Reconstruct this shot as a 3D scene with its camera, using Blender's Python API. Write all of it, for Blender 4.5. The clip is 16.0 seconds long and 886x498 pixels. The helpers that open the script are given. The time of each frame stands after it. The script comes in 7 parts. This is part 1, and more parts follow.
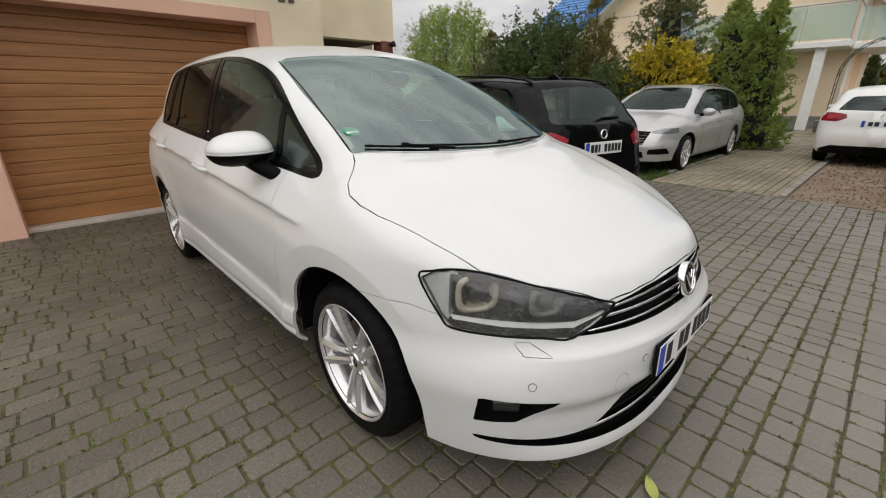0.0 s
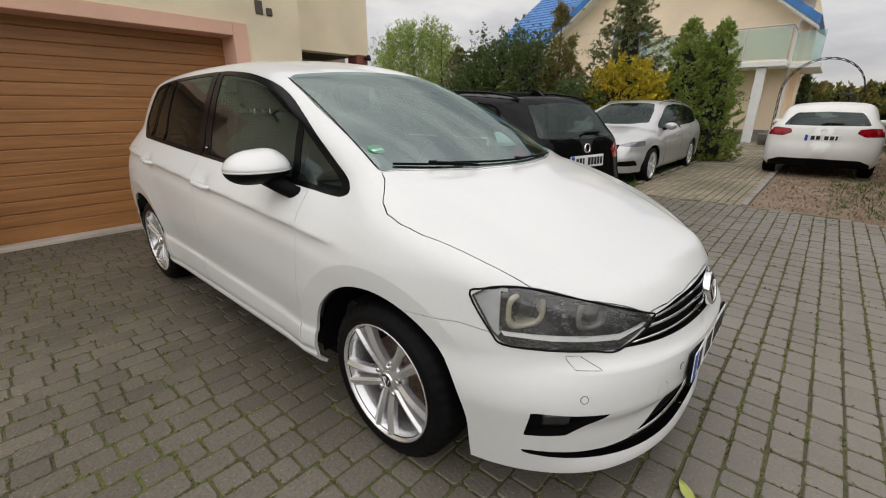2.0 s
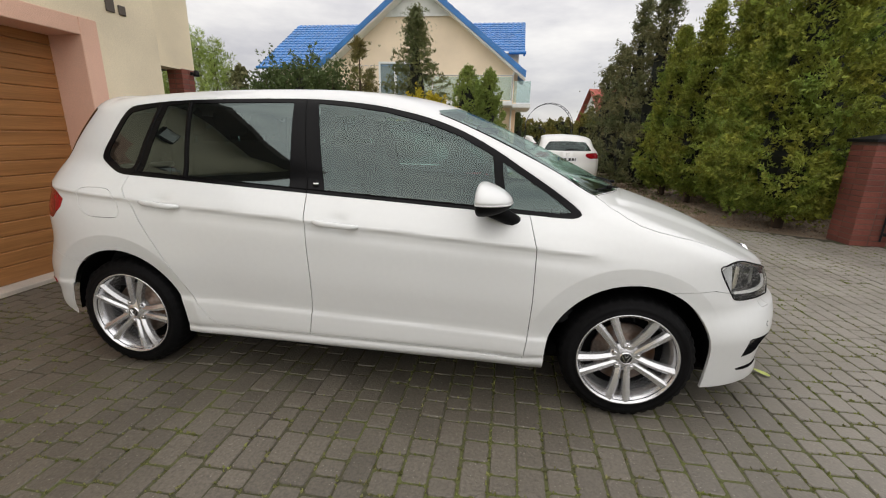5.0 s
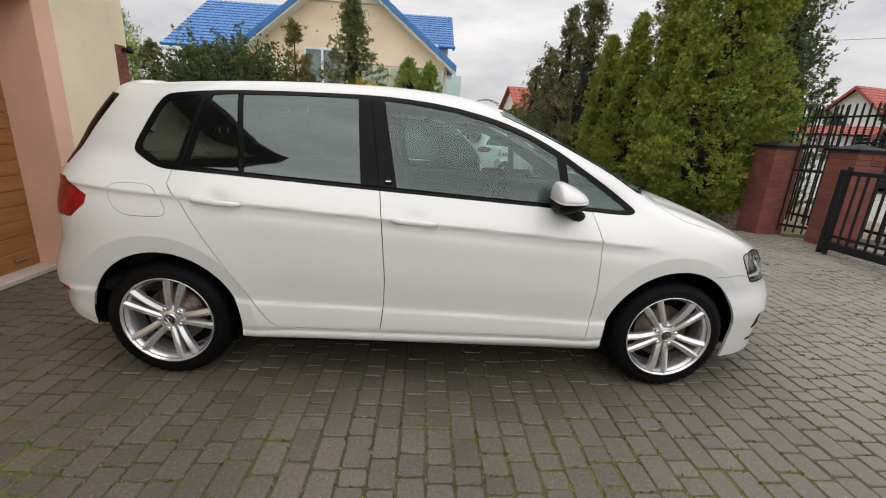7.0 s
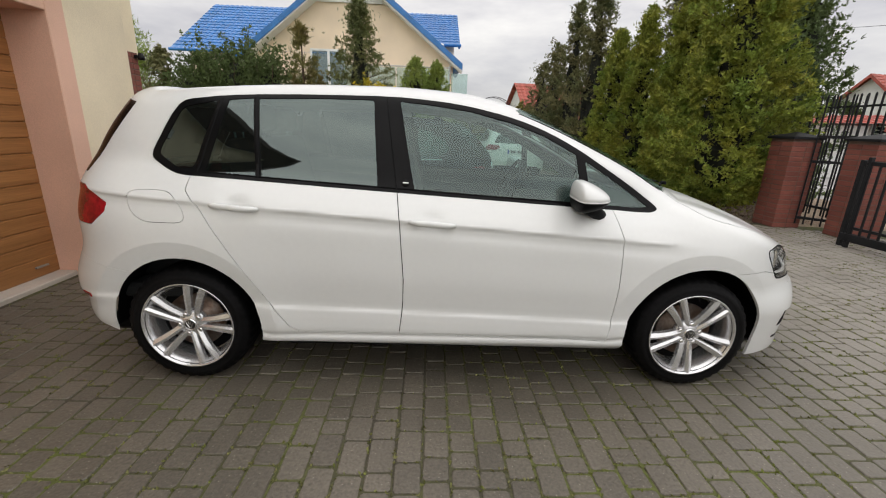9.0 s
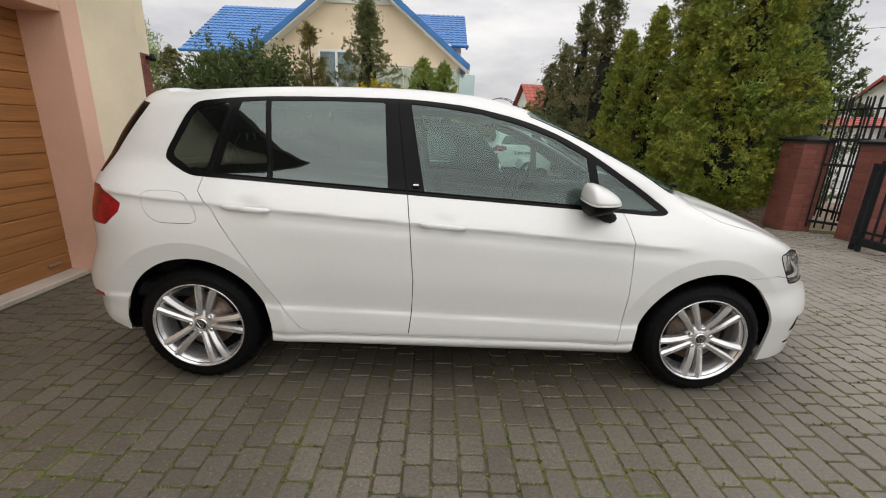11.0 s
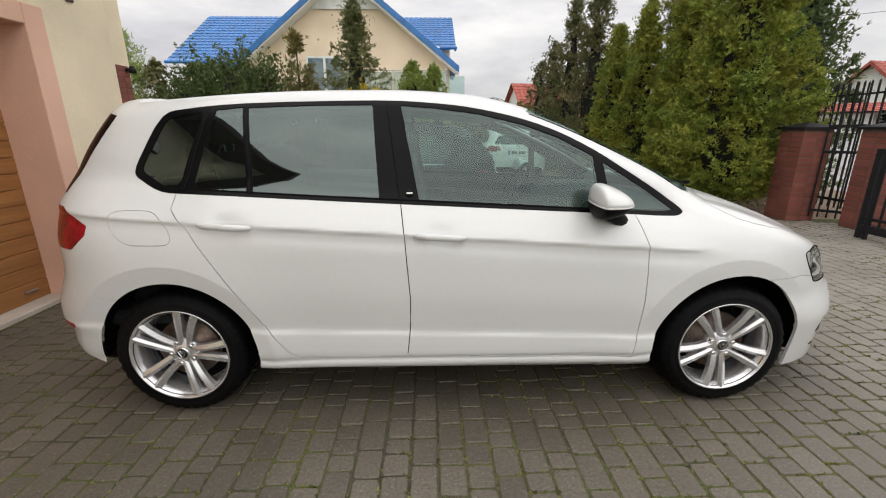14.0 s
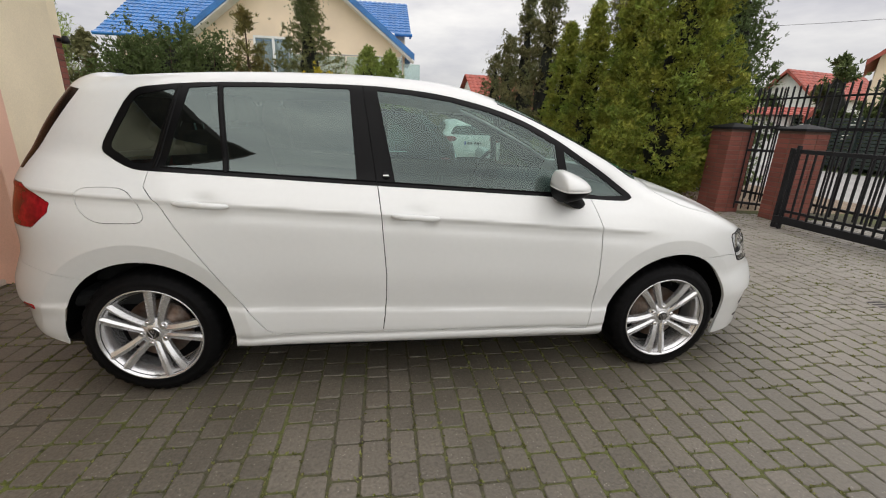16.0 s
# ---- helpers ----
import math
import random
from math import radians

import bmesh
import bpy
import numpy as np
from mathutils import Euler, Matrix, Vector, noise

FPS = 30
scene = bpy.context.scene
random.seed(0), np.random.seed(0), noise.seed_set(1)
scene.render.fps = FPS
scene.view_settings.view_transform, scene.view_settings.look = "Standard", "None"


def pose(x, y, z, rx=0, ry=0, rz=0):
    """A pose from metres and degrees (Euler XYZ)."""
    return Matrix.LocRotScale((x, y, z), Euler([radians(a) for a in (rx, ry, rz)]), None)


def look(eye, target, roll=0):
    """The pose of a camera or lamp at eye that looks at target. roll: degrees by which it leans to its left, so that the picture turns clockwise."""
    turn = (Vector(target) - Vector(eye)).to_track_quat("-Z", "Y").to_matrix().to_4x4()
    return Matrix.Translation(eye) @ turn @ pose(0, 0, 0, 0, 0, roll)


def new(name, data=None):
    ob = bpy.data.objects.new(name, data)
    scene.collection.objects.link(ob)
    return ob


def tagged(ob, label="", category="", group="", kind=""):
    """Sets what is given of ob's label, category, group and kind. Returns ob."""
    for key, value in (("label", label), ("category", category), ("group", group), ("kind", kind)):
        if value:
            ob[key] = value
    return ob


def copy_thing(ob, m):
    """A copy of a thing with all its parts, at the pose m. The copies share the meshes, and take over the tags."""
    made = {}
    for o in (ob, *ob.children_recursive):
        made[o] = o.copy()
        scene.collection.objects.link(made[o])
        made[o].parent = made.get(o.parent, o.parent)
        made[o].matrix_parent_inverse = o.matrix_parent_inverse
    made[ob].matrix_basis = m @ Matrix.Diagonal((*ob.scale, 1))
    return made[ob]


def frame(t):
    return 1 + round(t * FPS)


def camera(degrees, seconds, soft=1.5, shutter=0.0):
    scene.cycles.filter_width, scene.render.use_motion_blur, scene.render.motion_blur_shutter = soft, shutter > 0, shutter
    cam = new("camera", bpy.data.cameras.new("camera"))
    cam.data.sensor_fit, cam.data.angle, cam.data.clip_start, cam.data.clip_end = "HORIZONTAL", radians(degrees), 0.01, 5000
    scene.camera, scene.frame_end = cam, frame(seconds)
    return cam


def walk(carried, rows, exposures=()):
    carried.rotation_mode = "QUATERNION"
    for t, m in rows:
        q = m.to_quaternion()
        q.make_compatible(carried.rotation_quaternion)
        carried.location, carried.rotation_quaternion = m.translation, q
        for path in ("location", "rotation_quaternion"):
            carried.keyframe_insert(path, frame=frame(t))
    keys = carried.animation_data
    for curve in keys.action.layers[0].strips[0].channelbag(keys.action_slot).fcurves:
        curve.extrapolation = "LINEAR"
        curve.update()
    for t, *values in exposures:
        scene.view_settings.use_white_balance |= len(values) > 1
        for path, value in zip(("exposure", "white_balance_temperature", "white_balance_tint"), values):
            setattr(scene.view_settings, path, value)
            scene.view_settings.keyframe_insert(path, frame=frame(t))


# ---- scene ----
cam = camera(93.3, 16.0, soft=1.1)
PATH = [
    (0, (2.577, -1.524, 1.275), (1.211, -0.236, 0.587), -0.37),
    (0.5, (2.575, -1.528, 1.276), (1.204, -0.244, 0.587), -0.93),
    (1, (2.574, -1.532, 1.267), (1.208, -0.238, 0.588), -1.03),
    (1.5, (2.530, -1.564, 1.278), (1.192, -0.232, 0.619), -0.74),
    (2, (2.399, -1.699, 1.299), (1.138, -0.284, 0.660), 0.01),
    (2.5, (2.148, -1.953, 1.295), (1.015, -0.424, 0.680), 1.06),
    (3, (1.869, -2.099, 1.283), (0.885, -0.459, 0.696), 1.56),
    (3.5, (1.548, -2.275, 1.308), (0.742, -0.534, 0.741), 1.67),
    (4, (1.286, -2.545, 1.346), (0.666, -0.725, 0.796), 1.47),
    (4.5, (1.006, -2.657, 1.327), (0.572, -0.778, 0.798), 1.34),
    (4.7, (0.890, -2.700, 1.332), (0.519, -0.807, 0.806), 1.30),
    (6.8, (-0.011, -2.894, 1.352), (0.084, -0.973, 0.805), 3.34),
    (7, (-0.044, -2.895, 1.353), (0.061, -0.975, 0.803), 3.34),
    (7.5, (-0.067, -2.883, 1.351), (0.034, -0.963, 0.797), 3.05),
    (8, (-0.074, -2.874, 1.347), (0.022, -0.955, 0.793), 2.73),
    (8.5, (-0.089, -2.868, 1.351), (-0.009, -0.947, 0.800), 2.30),
    (9, (-0.096, -2.870, 1.358), (-0.030, -0.951, 0.800), 2.04),
    (11.5, (-0.131, -2.867, 1.366), (-0.093, -0.945, 0.811), 2.30),
    (12, (-0.146, -2.862, 1.363), (-0.107, -0.938, 0.816), 2.38),
    (12.5, (-0.151, -2.831, 1.365), (-0.128, -0.908, 0.816), 2.18),
    (13, (-0.145, -2.782, 1.375), (-0.130, -0.857, 0.832), 1.65),
    (13.5, (-0.138, -2.722, 1.373), (-0.124, -0.797, 0.832), 0.71),
    (14, (-0.123, -2.695, 1.364), (-0.068, -0.772, 0.818), -0.06),
    (14.5, (-0.149, -2.724, 1.348), (-0.017, -0.808, 0.791), -0.05),
    (15, (-0.191, -2.801, 1.345), (0.013, -0.894, 0.777), 0.45),
    (15.5, (-0.220, -2.833, 1.349), (0.034, -0.933, 0.776), 1.08),
    (16, (-0.234, -2.818, 1.348), (0.045, -0.926, 0.761), 1.97),
]
walk(cam, [(t, look(eye, target, roll)) for t, eye, target, roll in PATH], [(0, -0.13), (2, -0.13), (4, 0.0), (7, 0.03), (12.3, 0.04), (13.3, 0.10), (14.2, 0.09), (15.2, 0.04), (16, 0.04)])

# ---- an overcast sky, brighter overhead, with a broad weak sun behind the cloud ----
world = bpy.data.worlds.new("overcast")
scene.world = world
world.use_nodes = True
wn, wl = world.node_tree.nodes, world.node_tree.links
wn.clear()
out = wn.new("ShaderNodeOutputWorld")
back = wn.new("ShaderNodeBackground")
sky = wn.new("ShaderNodeTexSky")
sky.sky_type, sky.sun_disc, sky.sun_elevation, sky.sun_rotation = "NISHITA", False, radians(42), radians(200)
sky_part = wn.new("ShaderNodeVectorMath")
sky_part.operation, sky_part.inputs["Scale"].default_value = "SCALE", 0.012
wl.new(sky.outputs[0], sky_part.inputs[0])
coord = wn.new("ShaderNodeTexCoord")
split = wn.new("ShaderNodeSeparateXYZ")
wl.new(coord.outputs["Generated"], split.inputs[0])
rise = wn.new("ShaderNodeMapRange")
rise.inputs["From Min"].default_value, rise.inputs["From Max"].default_value = 0.0, 1.0
rise.inputs["To Min"].default_value, rise.inputs["To Max"].default_value = 0.72, 1.62
wl.new(split.outputs[2], rise.inputs["Value"])
squash = wn.new("ShaderNodeMapping")
squash.inputs["Scale"].default_value = (1.0, 1.0, 3.2)
wl.new(coord.outputs["Generated"], squash.inputs[0])
cloud = wn.new("ShaderNodeTexNoise")
cloud.inputs["Scale"].default_value, cloud.inputs["Detail"].default_value, cloud.inputs["Roughness"].default_value = 2.6, 6.0, 0.55
wl.new(squash.outputs[0], cloud.inputs["Vector"])
ramp = wn.new("ShaderNodeValToRGB")
ramp.color_ramp.elements[0].position, ramp.color_ramp.elements[0].color = 0.36, (0.63, 0.61, 0.635, 1)
ramp.color_ramp.elements[1].position, ramp.color_ramp.elements[1].color = 0.66, (1.07, 1.03, 0.98, 1)
wl.new(cloud.outputs[0], ramp.inputs[0])
bright = wn.new("ShaderNodeVectorMath")
bright.operation = "SCALE"
wl.new(ramp.outputs[0], bright.inputs[0])
wl.new(rise.outputs[0], bright.inputs["Scale"])
both = wn.new("ShaderNodeVectorMath")
both.operation = "ADD"
wl.new(bright.outputs[0], both.inputs[0])
wl.new(sky_part.outputs[0], both.inputs[1])
wl.new(both.outputs[0], back.inputs[0])
wl.new(back.outputs[0], out.inputs[0])
sun = new("sun", bpy.data.lights.new("sun", "SUN"))
sun.data.energy, sun.data.angle, sun.data.color = 1.15, radians(110), (1.0, 0.975, 0.93)
sun.matrix_world = look((5, -8, 10.5), (0, 0, 0))
scene.view_settings.exposure = 0.0

# ---- materials ----
def material(name, colour, rough=0.5, metal=0.0, vary=0.12, scale=3.0, fine=60.0, bump=0.0, coat=0.0, tint=None, spots=0.0, stretch=(1, 1, 1), rand=0.0, islands=0.0, emit=0.0, spec=0.5, world=False):
    """A surface with coarse and fine variation in colour and gloss. tint: a second colour that the coarse noise brings in."""
    m = bpy.data.materials.new(name)
    m.use_nodes = True
    n, l = m.node_tree.nodes, m.node_tree.links
    b = n["Principled BSDF"]
    b.inputs["Metallic"].default_value = metal
    b.inputs["Specular IOR Level"].default_value = spec
    b.inputs["Coat Weight"].default_value = coat
    b.inputs["Coat Roughness"].default_value = 0.04
    tc, mp = n.new("ShaderNodeTexCoord"), n.new("ShaderNodeMapping")
    mp.inputs["Scale"].default_value = stretch
    if world:
        l.new(n.new("ShaderNodeNewGeometry").outputs["Position"], mp.inputs[0])
    else:
        l.new(tc.outputs["Object"], mp.inputs[0])
    big, small = n.new("ShaderNodeTexNoise"), n.new("ShaderNodeTexNoise")
    for t, s, d in ((big, scale, 4.0), (small, fine, 3.0)):
        t.inputs["Scale"].default_value, t.inputs["Detail"].default_value = s, d
        l.new(mp.outputs[0], t.inputs["Vector"])
    first = n.new("ShaderNodeMix")
    first.data_type = "RGBA"
    c = np.array(colour[:3])
    other = np.array(tint if tint else np.clip(c * (1 - 2.2 * vary), 0, 1))
    first.inputs[6].default_value, first.inputs[7].default_value = (*np.clip(c * (1 + 0.5 * vary), 0, 1), 1), (*other, 1)
    rg = n.new("ShaderNodeMapRange")
    rg.inputs["From Min"].default_value, rg.inputs["From Max"].default_value = 0.35, 0.75
    l.new(big.outputs[0], rg.inputs["Value"])
    l.new(rg.outputs[0], first.inputs[0])
    hs = n.new("ShaderNodeHueSaturation")
    l.new(first.outputs[2], hs.inputs["Color"])
    val = n.new("ShaderNodeMapRange")
    val.inputs["From Min"].default_value, val.inputs["From Max"].default_value = 0.25, 0.75
    val.inputs["To Min"].default_value, val.inputs["To Max"].default_value = 1 - vary - spots, 1 + vary
    l.new(small.outputs[0], val.inputs["Value"])
    value = val.outputs[0]
    for amount, node, socket in ((rand, "ShaderNodeObjectInfo", "Random"), (islands, "ShaderNodeNewGeometry", "Random Per Island")):
        if amount:
            info, r2, mul = n.new(node), n.new("ShaderNodeMapRange"), n.new("ShaderNodeMath")
            r2.inputs["To Min"].default_value, r2.inputs["To Max"].default_value = 1 - amount, 1 + amount
            l.new(info.outputs[socket], r2.inputs["Value"])
            mul.operation = "MULTIPLY"
            l.new(value, mul.inputs[0])
            l.new(r2.outputs[0], mul.inputs[1])
            value = mul.outputs[0]
    l.new(value, hs.inputs["Value"])
    l.new(hs.outputs[0], b.inputs["Base Color"])
    rr = n.new("ShaderNodeMapRange")
    rr.inputs["To Min"].default_value, rr.inputs["To Max"].default_value = max(rough * 0.85, 0.01), min(rough * 1.15 + 0.01, 1)
    l.new(small.outputs[0], rr.inputs["Value"])
    l.new(rr.outputs[0], b.inputs["Roughness"])
    if bump:
        bp = n.new("ShaderNodeBump")
        bp.inputs["Strength"].default_value, bp.inputs["Distance"].default_value = 1.0, bump
        l.new(small.outputs[0], bp.inputs["Height"])
        l.new(bp.outputs[0], b.inputs["Normal"])
    if emit:
        b.inputs["Emission Color"].default_value, b.inputs["Emission Strength"].default_value = (*c, 1), emit
    return m


def glass(name, tint, rough=0.0, ior=2.0, veil=0.05, most=0.6, sheen=(0.84, 1.0, 0.97), haze=(0.62, 0.70, 0.66)):
    """A thin pane: it mirrors more at a slant, alike from both sides, lets tinted light through and carries a pale veil
    painted in as haze.
    """
    m = bpy.data.materials.new(name)
    m.use_nodes = True
    n, l = m.node_tree.nodes, m.node_tree.links
    n.remove(n["Principled BSDF"])
    clear, mirror, fr, mix = n.new("ShaderNodeBsdfTransparent"), n.new("ShaderNodeBsdfGlossy"), n.new("ShaderNodeMapRange"), n.new("ShaderNodeMixShader")
    slant, fifth = n.new("ShaderNodeLayerWeight"), n.new("ShaderNodeMath")
    slant.inputs["Blend"].default_value, fifth.operation, fifth.inputs[1].default_value = 0.5, "POWER", 5.0
    l.new(slant.outputs["Facing"], fifth.inputs[0])
    l.new(fifth.outputs[0], fr.inputs["Value"])
    # patchy diffuse veil that brightens the pane, in place of glare and haze
    film, spread, patch, amount = n.new("ShaderNodeBsdfDiffuse"), n.new("ShaderNodeMixShader"), n.new("ShaderNodeTexNoise"), n.new("ShaderNodeMapRange")
    clear.inputs[0].default_value = (*tint, 1)
    mirror.inputs[0].default_value = (*sheen, 1)
    film.inputs[0].default_value = (*haze, 1)
    patch.inputs["Scale"].default_value, patch.inputs["Detail"].default_value = 3.0, 5.0
    amount.inputs["To Min"].default_value, amount.inputs["To Max"].default_value = veil * 0.6, veil * 1.4
    mirror.inputs["Roughness"].default_value = rough
    fr.inputs["To Max"].default_value = most
    fr.inputs["To Min"].default_value = ((ior - 1) / (ior + 1)) ** 2
    l.new(patch.outputs[0], amount.inputs["Value"])
    l.new(amount.outputs[0], spread.inputs[0])
    l.new(clear.outputs[0], spread.inputs[1])
    l.new(film.outputs[0], spread.inputs[2])
    l.new(fr.outputs[0], mix.inputs[0])
    l.new(spread.outputs[0], mix.inputs[1])
    l.new(mirror.outputs[0], mix.inputs[2])
    l.new(mix.outputs[0], n["Material Output"].inputs[0])
    return m


# ---- mesh tools ----
def part(name, bm, mat=None, parent=None, label="", smooth=False):
    """Links a bmesh as one mesh object, under a thing or a part."""
    me = bpy.data.meshes.new(name)
    if smooth:
        for f in bm.faces:
            f.smooth = True
    bm.to_mesh(me)
    bm.free()
    if mat:
        for one in mat if isinstance(mat, (list, tuple)) else [mat]:
            me.materials.append(one)
    ob = new(name, me)
    if parent:
        ob.parent = parent
    return tagged(ob, label)


def thing(name, place=(0, 0, 0), turn=0, label="", category="", group=""):
    ob = new(name)
    ob.matrix_basis = pose(*place, 0, 0, turn)
    ob.empty_display_size = 0.2
    return tagged(ob, label, category, group)


def box(bm, x0, x1, y0, y1, z0, z1, bevel=0.0, m=None, seg=1):
    made = bmesh.ops.create_cube(bm, size=1, matrix=Matrix.LocRotScale(((x0 + x1) / 2, (y0 + y1) / 2, (z0 + z1) / 2), None, (abs(x1 - x0), abs(y1 - y0), abs(z1 - z0))))
    vs = made["verts"]
    if bevel:
        es = list({e for v in vs for e in v.link_edges})
        r = bmesh.ops.bevel(bm, geom=es, offset=bevel, segments=seg, affect="EDGES", profile=0.5)
        vs = list({v for f in r["faces"] for v in f.verts} | {v for v in vs if v.is_valid})
    if m:
        bmesh.ops.transform(bm, matrix=m, verts=vs)
    return bm


def boxed(*a, **k):
    return box(bmesh.new(), *a, **k)


def tube(bm, points, radius, sides=8, closed=False, radii=None):
    """A pipe along points."""
    pts = [Vector(p) for p in points]
    rings, count = [], len(pts)
    side = None
    for i, p in enumerate(pts):
        a, b = pts[(i - 1) % count if closed else max(i - 1, 0)], pts[(i + 1) % count if closed else min(i + 1, count - 1)]
        d = (b - a).normalized()
        if side is None:
            side = d.orthogonal().normalized()
        side = (side - d * side.dot(d)).normalized()
        up = d.cross(side)
        r = radii[i] if radii else radius
        rings.append([bm.verts.new(p + r * (math.cos(t) * side + math.sin(t) * up)) for t in (2 * math.pi * j / sides for j in range(sides))])
    for i in range(count if closed else count - 1):
        a, b = rings[i], rings[(i + 1) % count]
        for j in range(sides):
            bm.faces.new((a[j], a[(j + 1) % sides], b[(j + 1) % sides], b[j]))
    if not closed:
        bm.faces.new(rings[0][::-1])
        bm.faces.new(rings[-1])
    return bm


def lathe(bm, profile, sides=32, axis="Y", m=None, close=False):
    """Turns (radius, height) pairs round the Y (or Z) axis."""
    rings = []
    made = []
    for r, h in profile:
        ring = []
        for j in range(sides):
            t = 2 * math.pi * j / sides
            p = (r * math.cos(t), h, r * math.sin(t)) if axis == "Y" else (r * math.cos(t), r * math.sin(t), h)
            ring.append(bm.verts.new(p))
        rings.append(ring)
        made += ring
    for a, b in zip(rings, rings[1:] + (rings[:1] if close else [])):
        for j in range(sides):
            bm.faces.new((a[j], b[j], b[(j + 1) % sides], a[(j + 1) % sides]))
    if m:
        bmesh.ops.transform(bm, matrix=m, verts=made)
    return bm


def plate(bm, outline, depth, m=None):
    """A flat outline in x and z, extruded by depth along y."""
    a = [bm.verts.new((x, 0, z)) for x, z in outline]
    b = [bm.verts.new((x, depth, z)) for x, z in outline]
    made = a + b
    bm.faces.new(a)
    bm.faces.new(b[::-1])
    for i in range(len(a)):
        j = (i + 1) % len(a)
        bm.faces.new((a[j], a[i], b[i], b[j]))
    if m:
        bmesh.ops.transform(bm, matrix=m, verts=made)
    return bm


# ---- the white car's outer skin as one smooth implicit form: x ahead, y to its left, z up ----
def curve(x, pts):
    """A smooth monotone-ish curve through (x, value) pairs."""
    px, py = np.array(pts, float).T
    d = np.gradient(py, px)
    i = np.clip(np.searchsorted(px, x) - 1, 0, len(px) - 2)
    h = px[i + 1] - px[i]
    s = np.clip((x - px[i]) / h, 0, 1)
    a, b = 2 * s**3 - 3 * s**2 + 1, s**3 - 2 * s**2 + s
    v = a * py[i] + b * h * d[i] + (1 - a) * py[i + 1] + (s**3 - s**2) * h * d[i + 1]
    return v + np.where(x < px[0], (x - px[0]) * d[0], 0) + np.where(x > px[-1], (x - px[-1]) * d[-1], 0)


def step(x, a, b):
    s = np.clip((x - a) / (b - a), 0, 1)
    return s * s * (3 - 2 * s)


ROOF = [(-1.95, 1.44), (-1.72, 1.485), (-1.45, 1.522), (-1.0, 1.562), (-0.5, 1.580), (-0.1, 1.575), (0.2, 1.545), (0.44, 1.485),
        (0.75, 1.355), (1.085, 1.20), (1.33, 1.075)]
BONNET = [(1.0, 1.115), (1.25, 1.075), (1.45, 1.030), (1.65, 0.965), (1.85, 0.885), (2.0, 0.81), (2.12, 0.74), (2.2, 0.66)]
SECTION = [(0.10, 0.74), (0.19, 0.80), (0.245, 0.866), (0.262, 0.884), (0.284, 0.891), (0.302, 0.886), (0.318, 0.8925), (0.36, 0.8955), (0.395, 0.8945), (0.424, 0.8915), (0.440, 0.8845), (0.449, 0.8842), (0.49, 0.8880), (0.60, 0.899), (0.72, 0.898),
           (0.82, 0.892), (0.868, 0.8835), (0.888, 0.8835), (0.903, 0.8900), (0.917, 0.8825), (0.97, 0.845), (1.02, 0.805), (1.045, 0.785), (1.07, 0.772), (1.16, 0.742), (1.26, 0.704),
           (1.36, 0.660), (1.45, 0.612), (1.50, 0.580), (1.56, 0.52), (1.62, 0.44)]
WING = [(0.5, 0.893), (0.65, 0.900), (0.75, 0.896), (0.83, 0.882), (0.90, 0.852), (0.96, 0.805), (1.02, 0.74), (1.10, 0.62)]
NOSE = [(0.10, 2.17), (0.16, 2.205), (0.20, 2.205), (0.24, 2.19), (0.30, 2.192), (0.375, 2.200), (0.405, 2.218), (0.46, 2.224), (0.545, 2.228), (0.556, 2.227), (0.572, 2.212), (0.61, 2.194), (0.66, 2.188), (0.72, 2.175), (0.80, 2.16), (1.2, 2.15)]
NOSE_CORNER = [(0.10, 2.185), (0.25, 2.205), (0.45, 2.218), (0.56, 2.212), (0.66, 2.188), (0.72, 2.175), (0.80, 2.16), (1.2, 2.15)]
BUMPER = [(0.10, 0.815), (0.20, 0.835), (0.32, 0.855), (0.45, 0.880), (0.60, 0.899), (0.75, 0.899)]
TAIL = [(0.10, -1.95), (0.2, -2.03), (0.35, -2.085), (0.44, -2.098), (0.475, -2.130), (0.55, -2.132), (0.62, -2.10), (0.70, -2.06), (0.9, -2.05), (1.05, -2.02), (1.25, -1.93), (1.45, -1.79), (1.55, -1.70)]
HUBS, AXLE_Z = [-1.3425, 1.3425], 0.315
DENTS = [(-0.085, 0.922), (-1.04, 0.972)]
BREADTH = [1.0]
TAIL_POWER, ROOF_BOW = [5.2], [0.34]
ARCH, ARCH_SHIFT = 0.470, 0.025


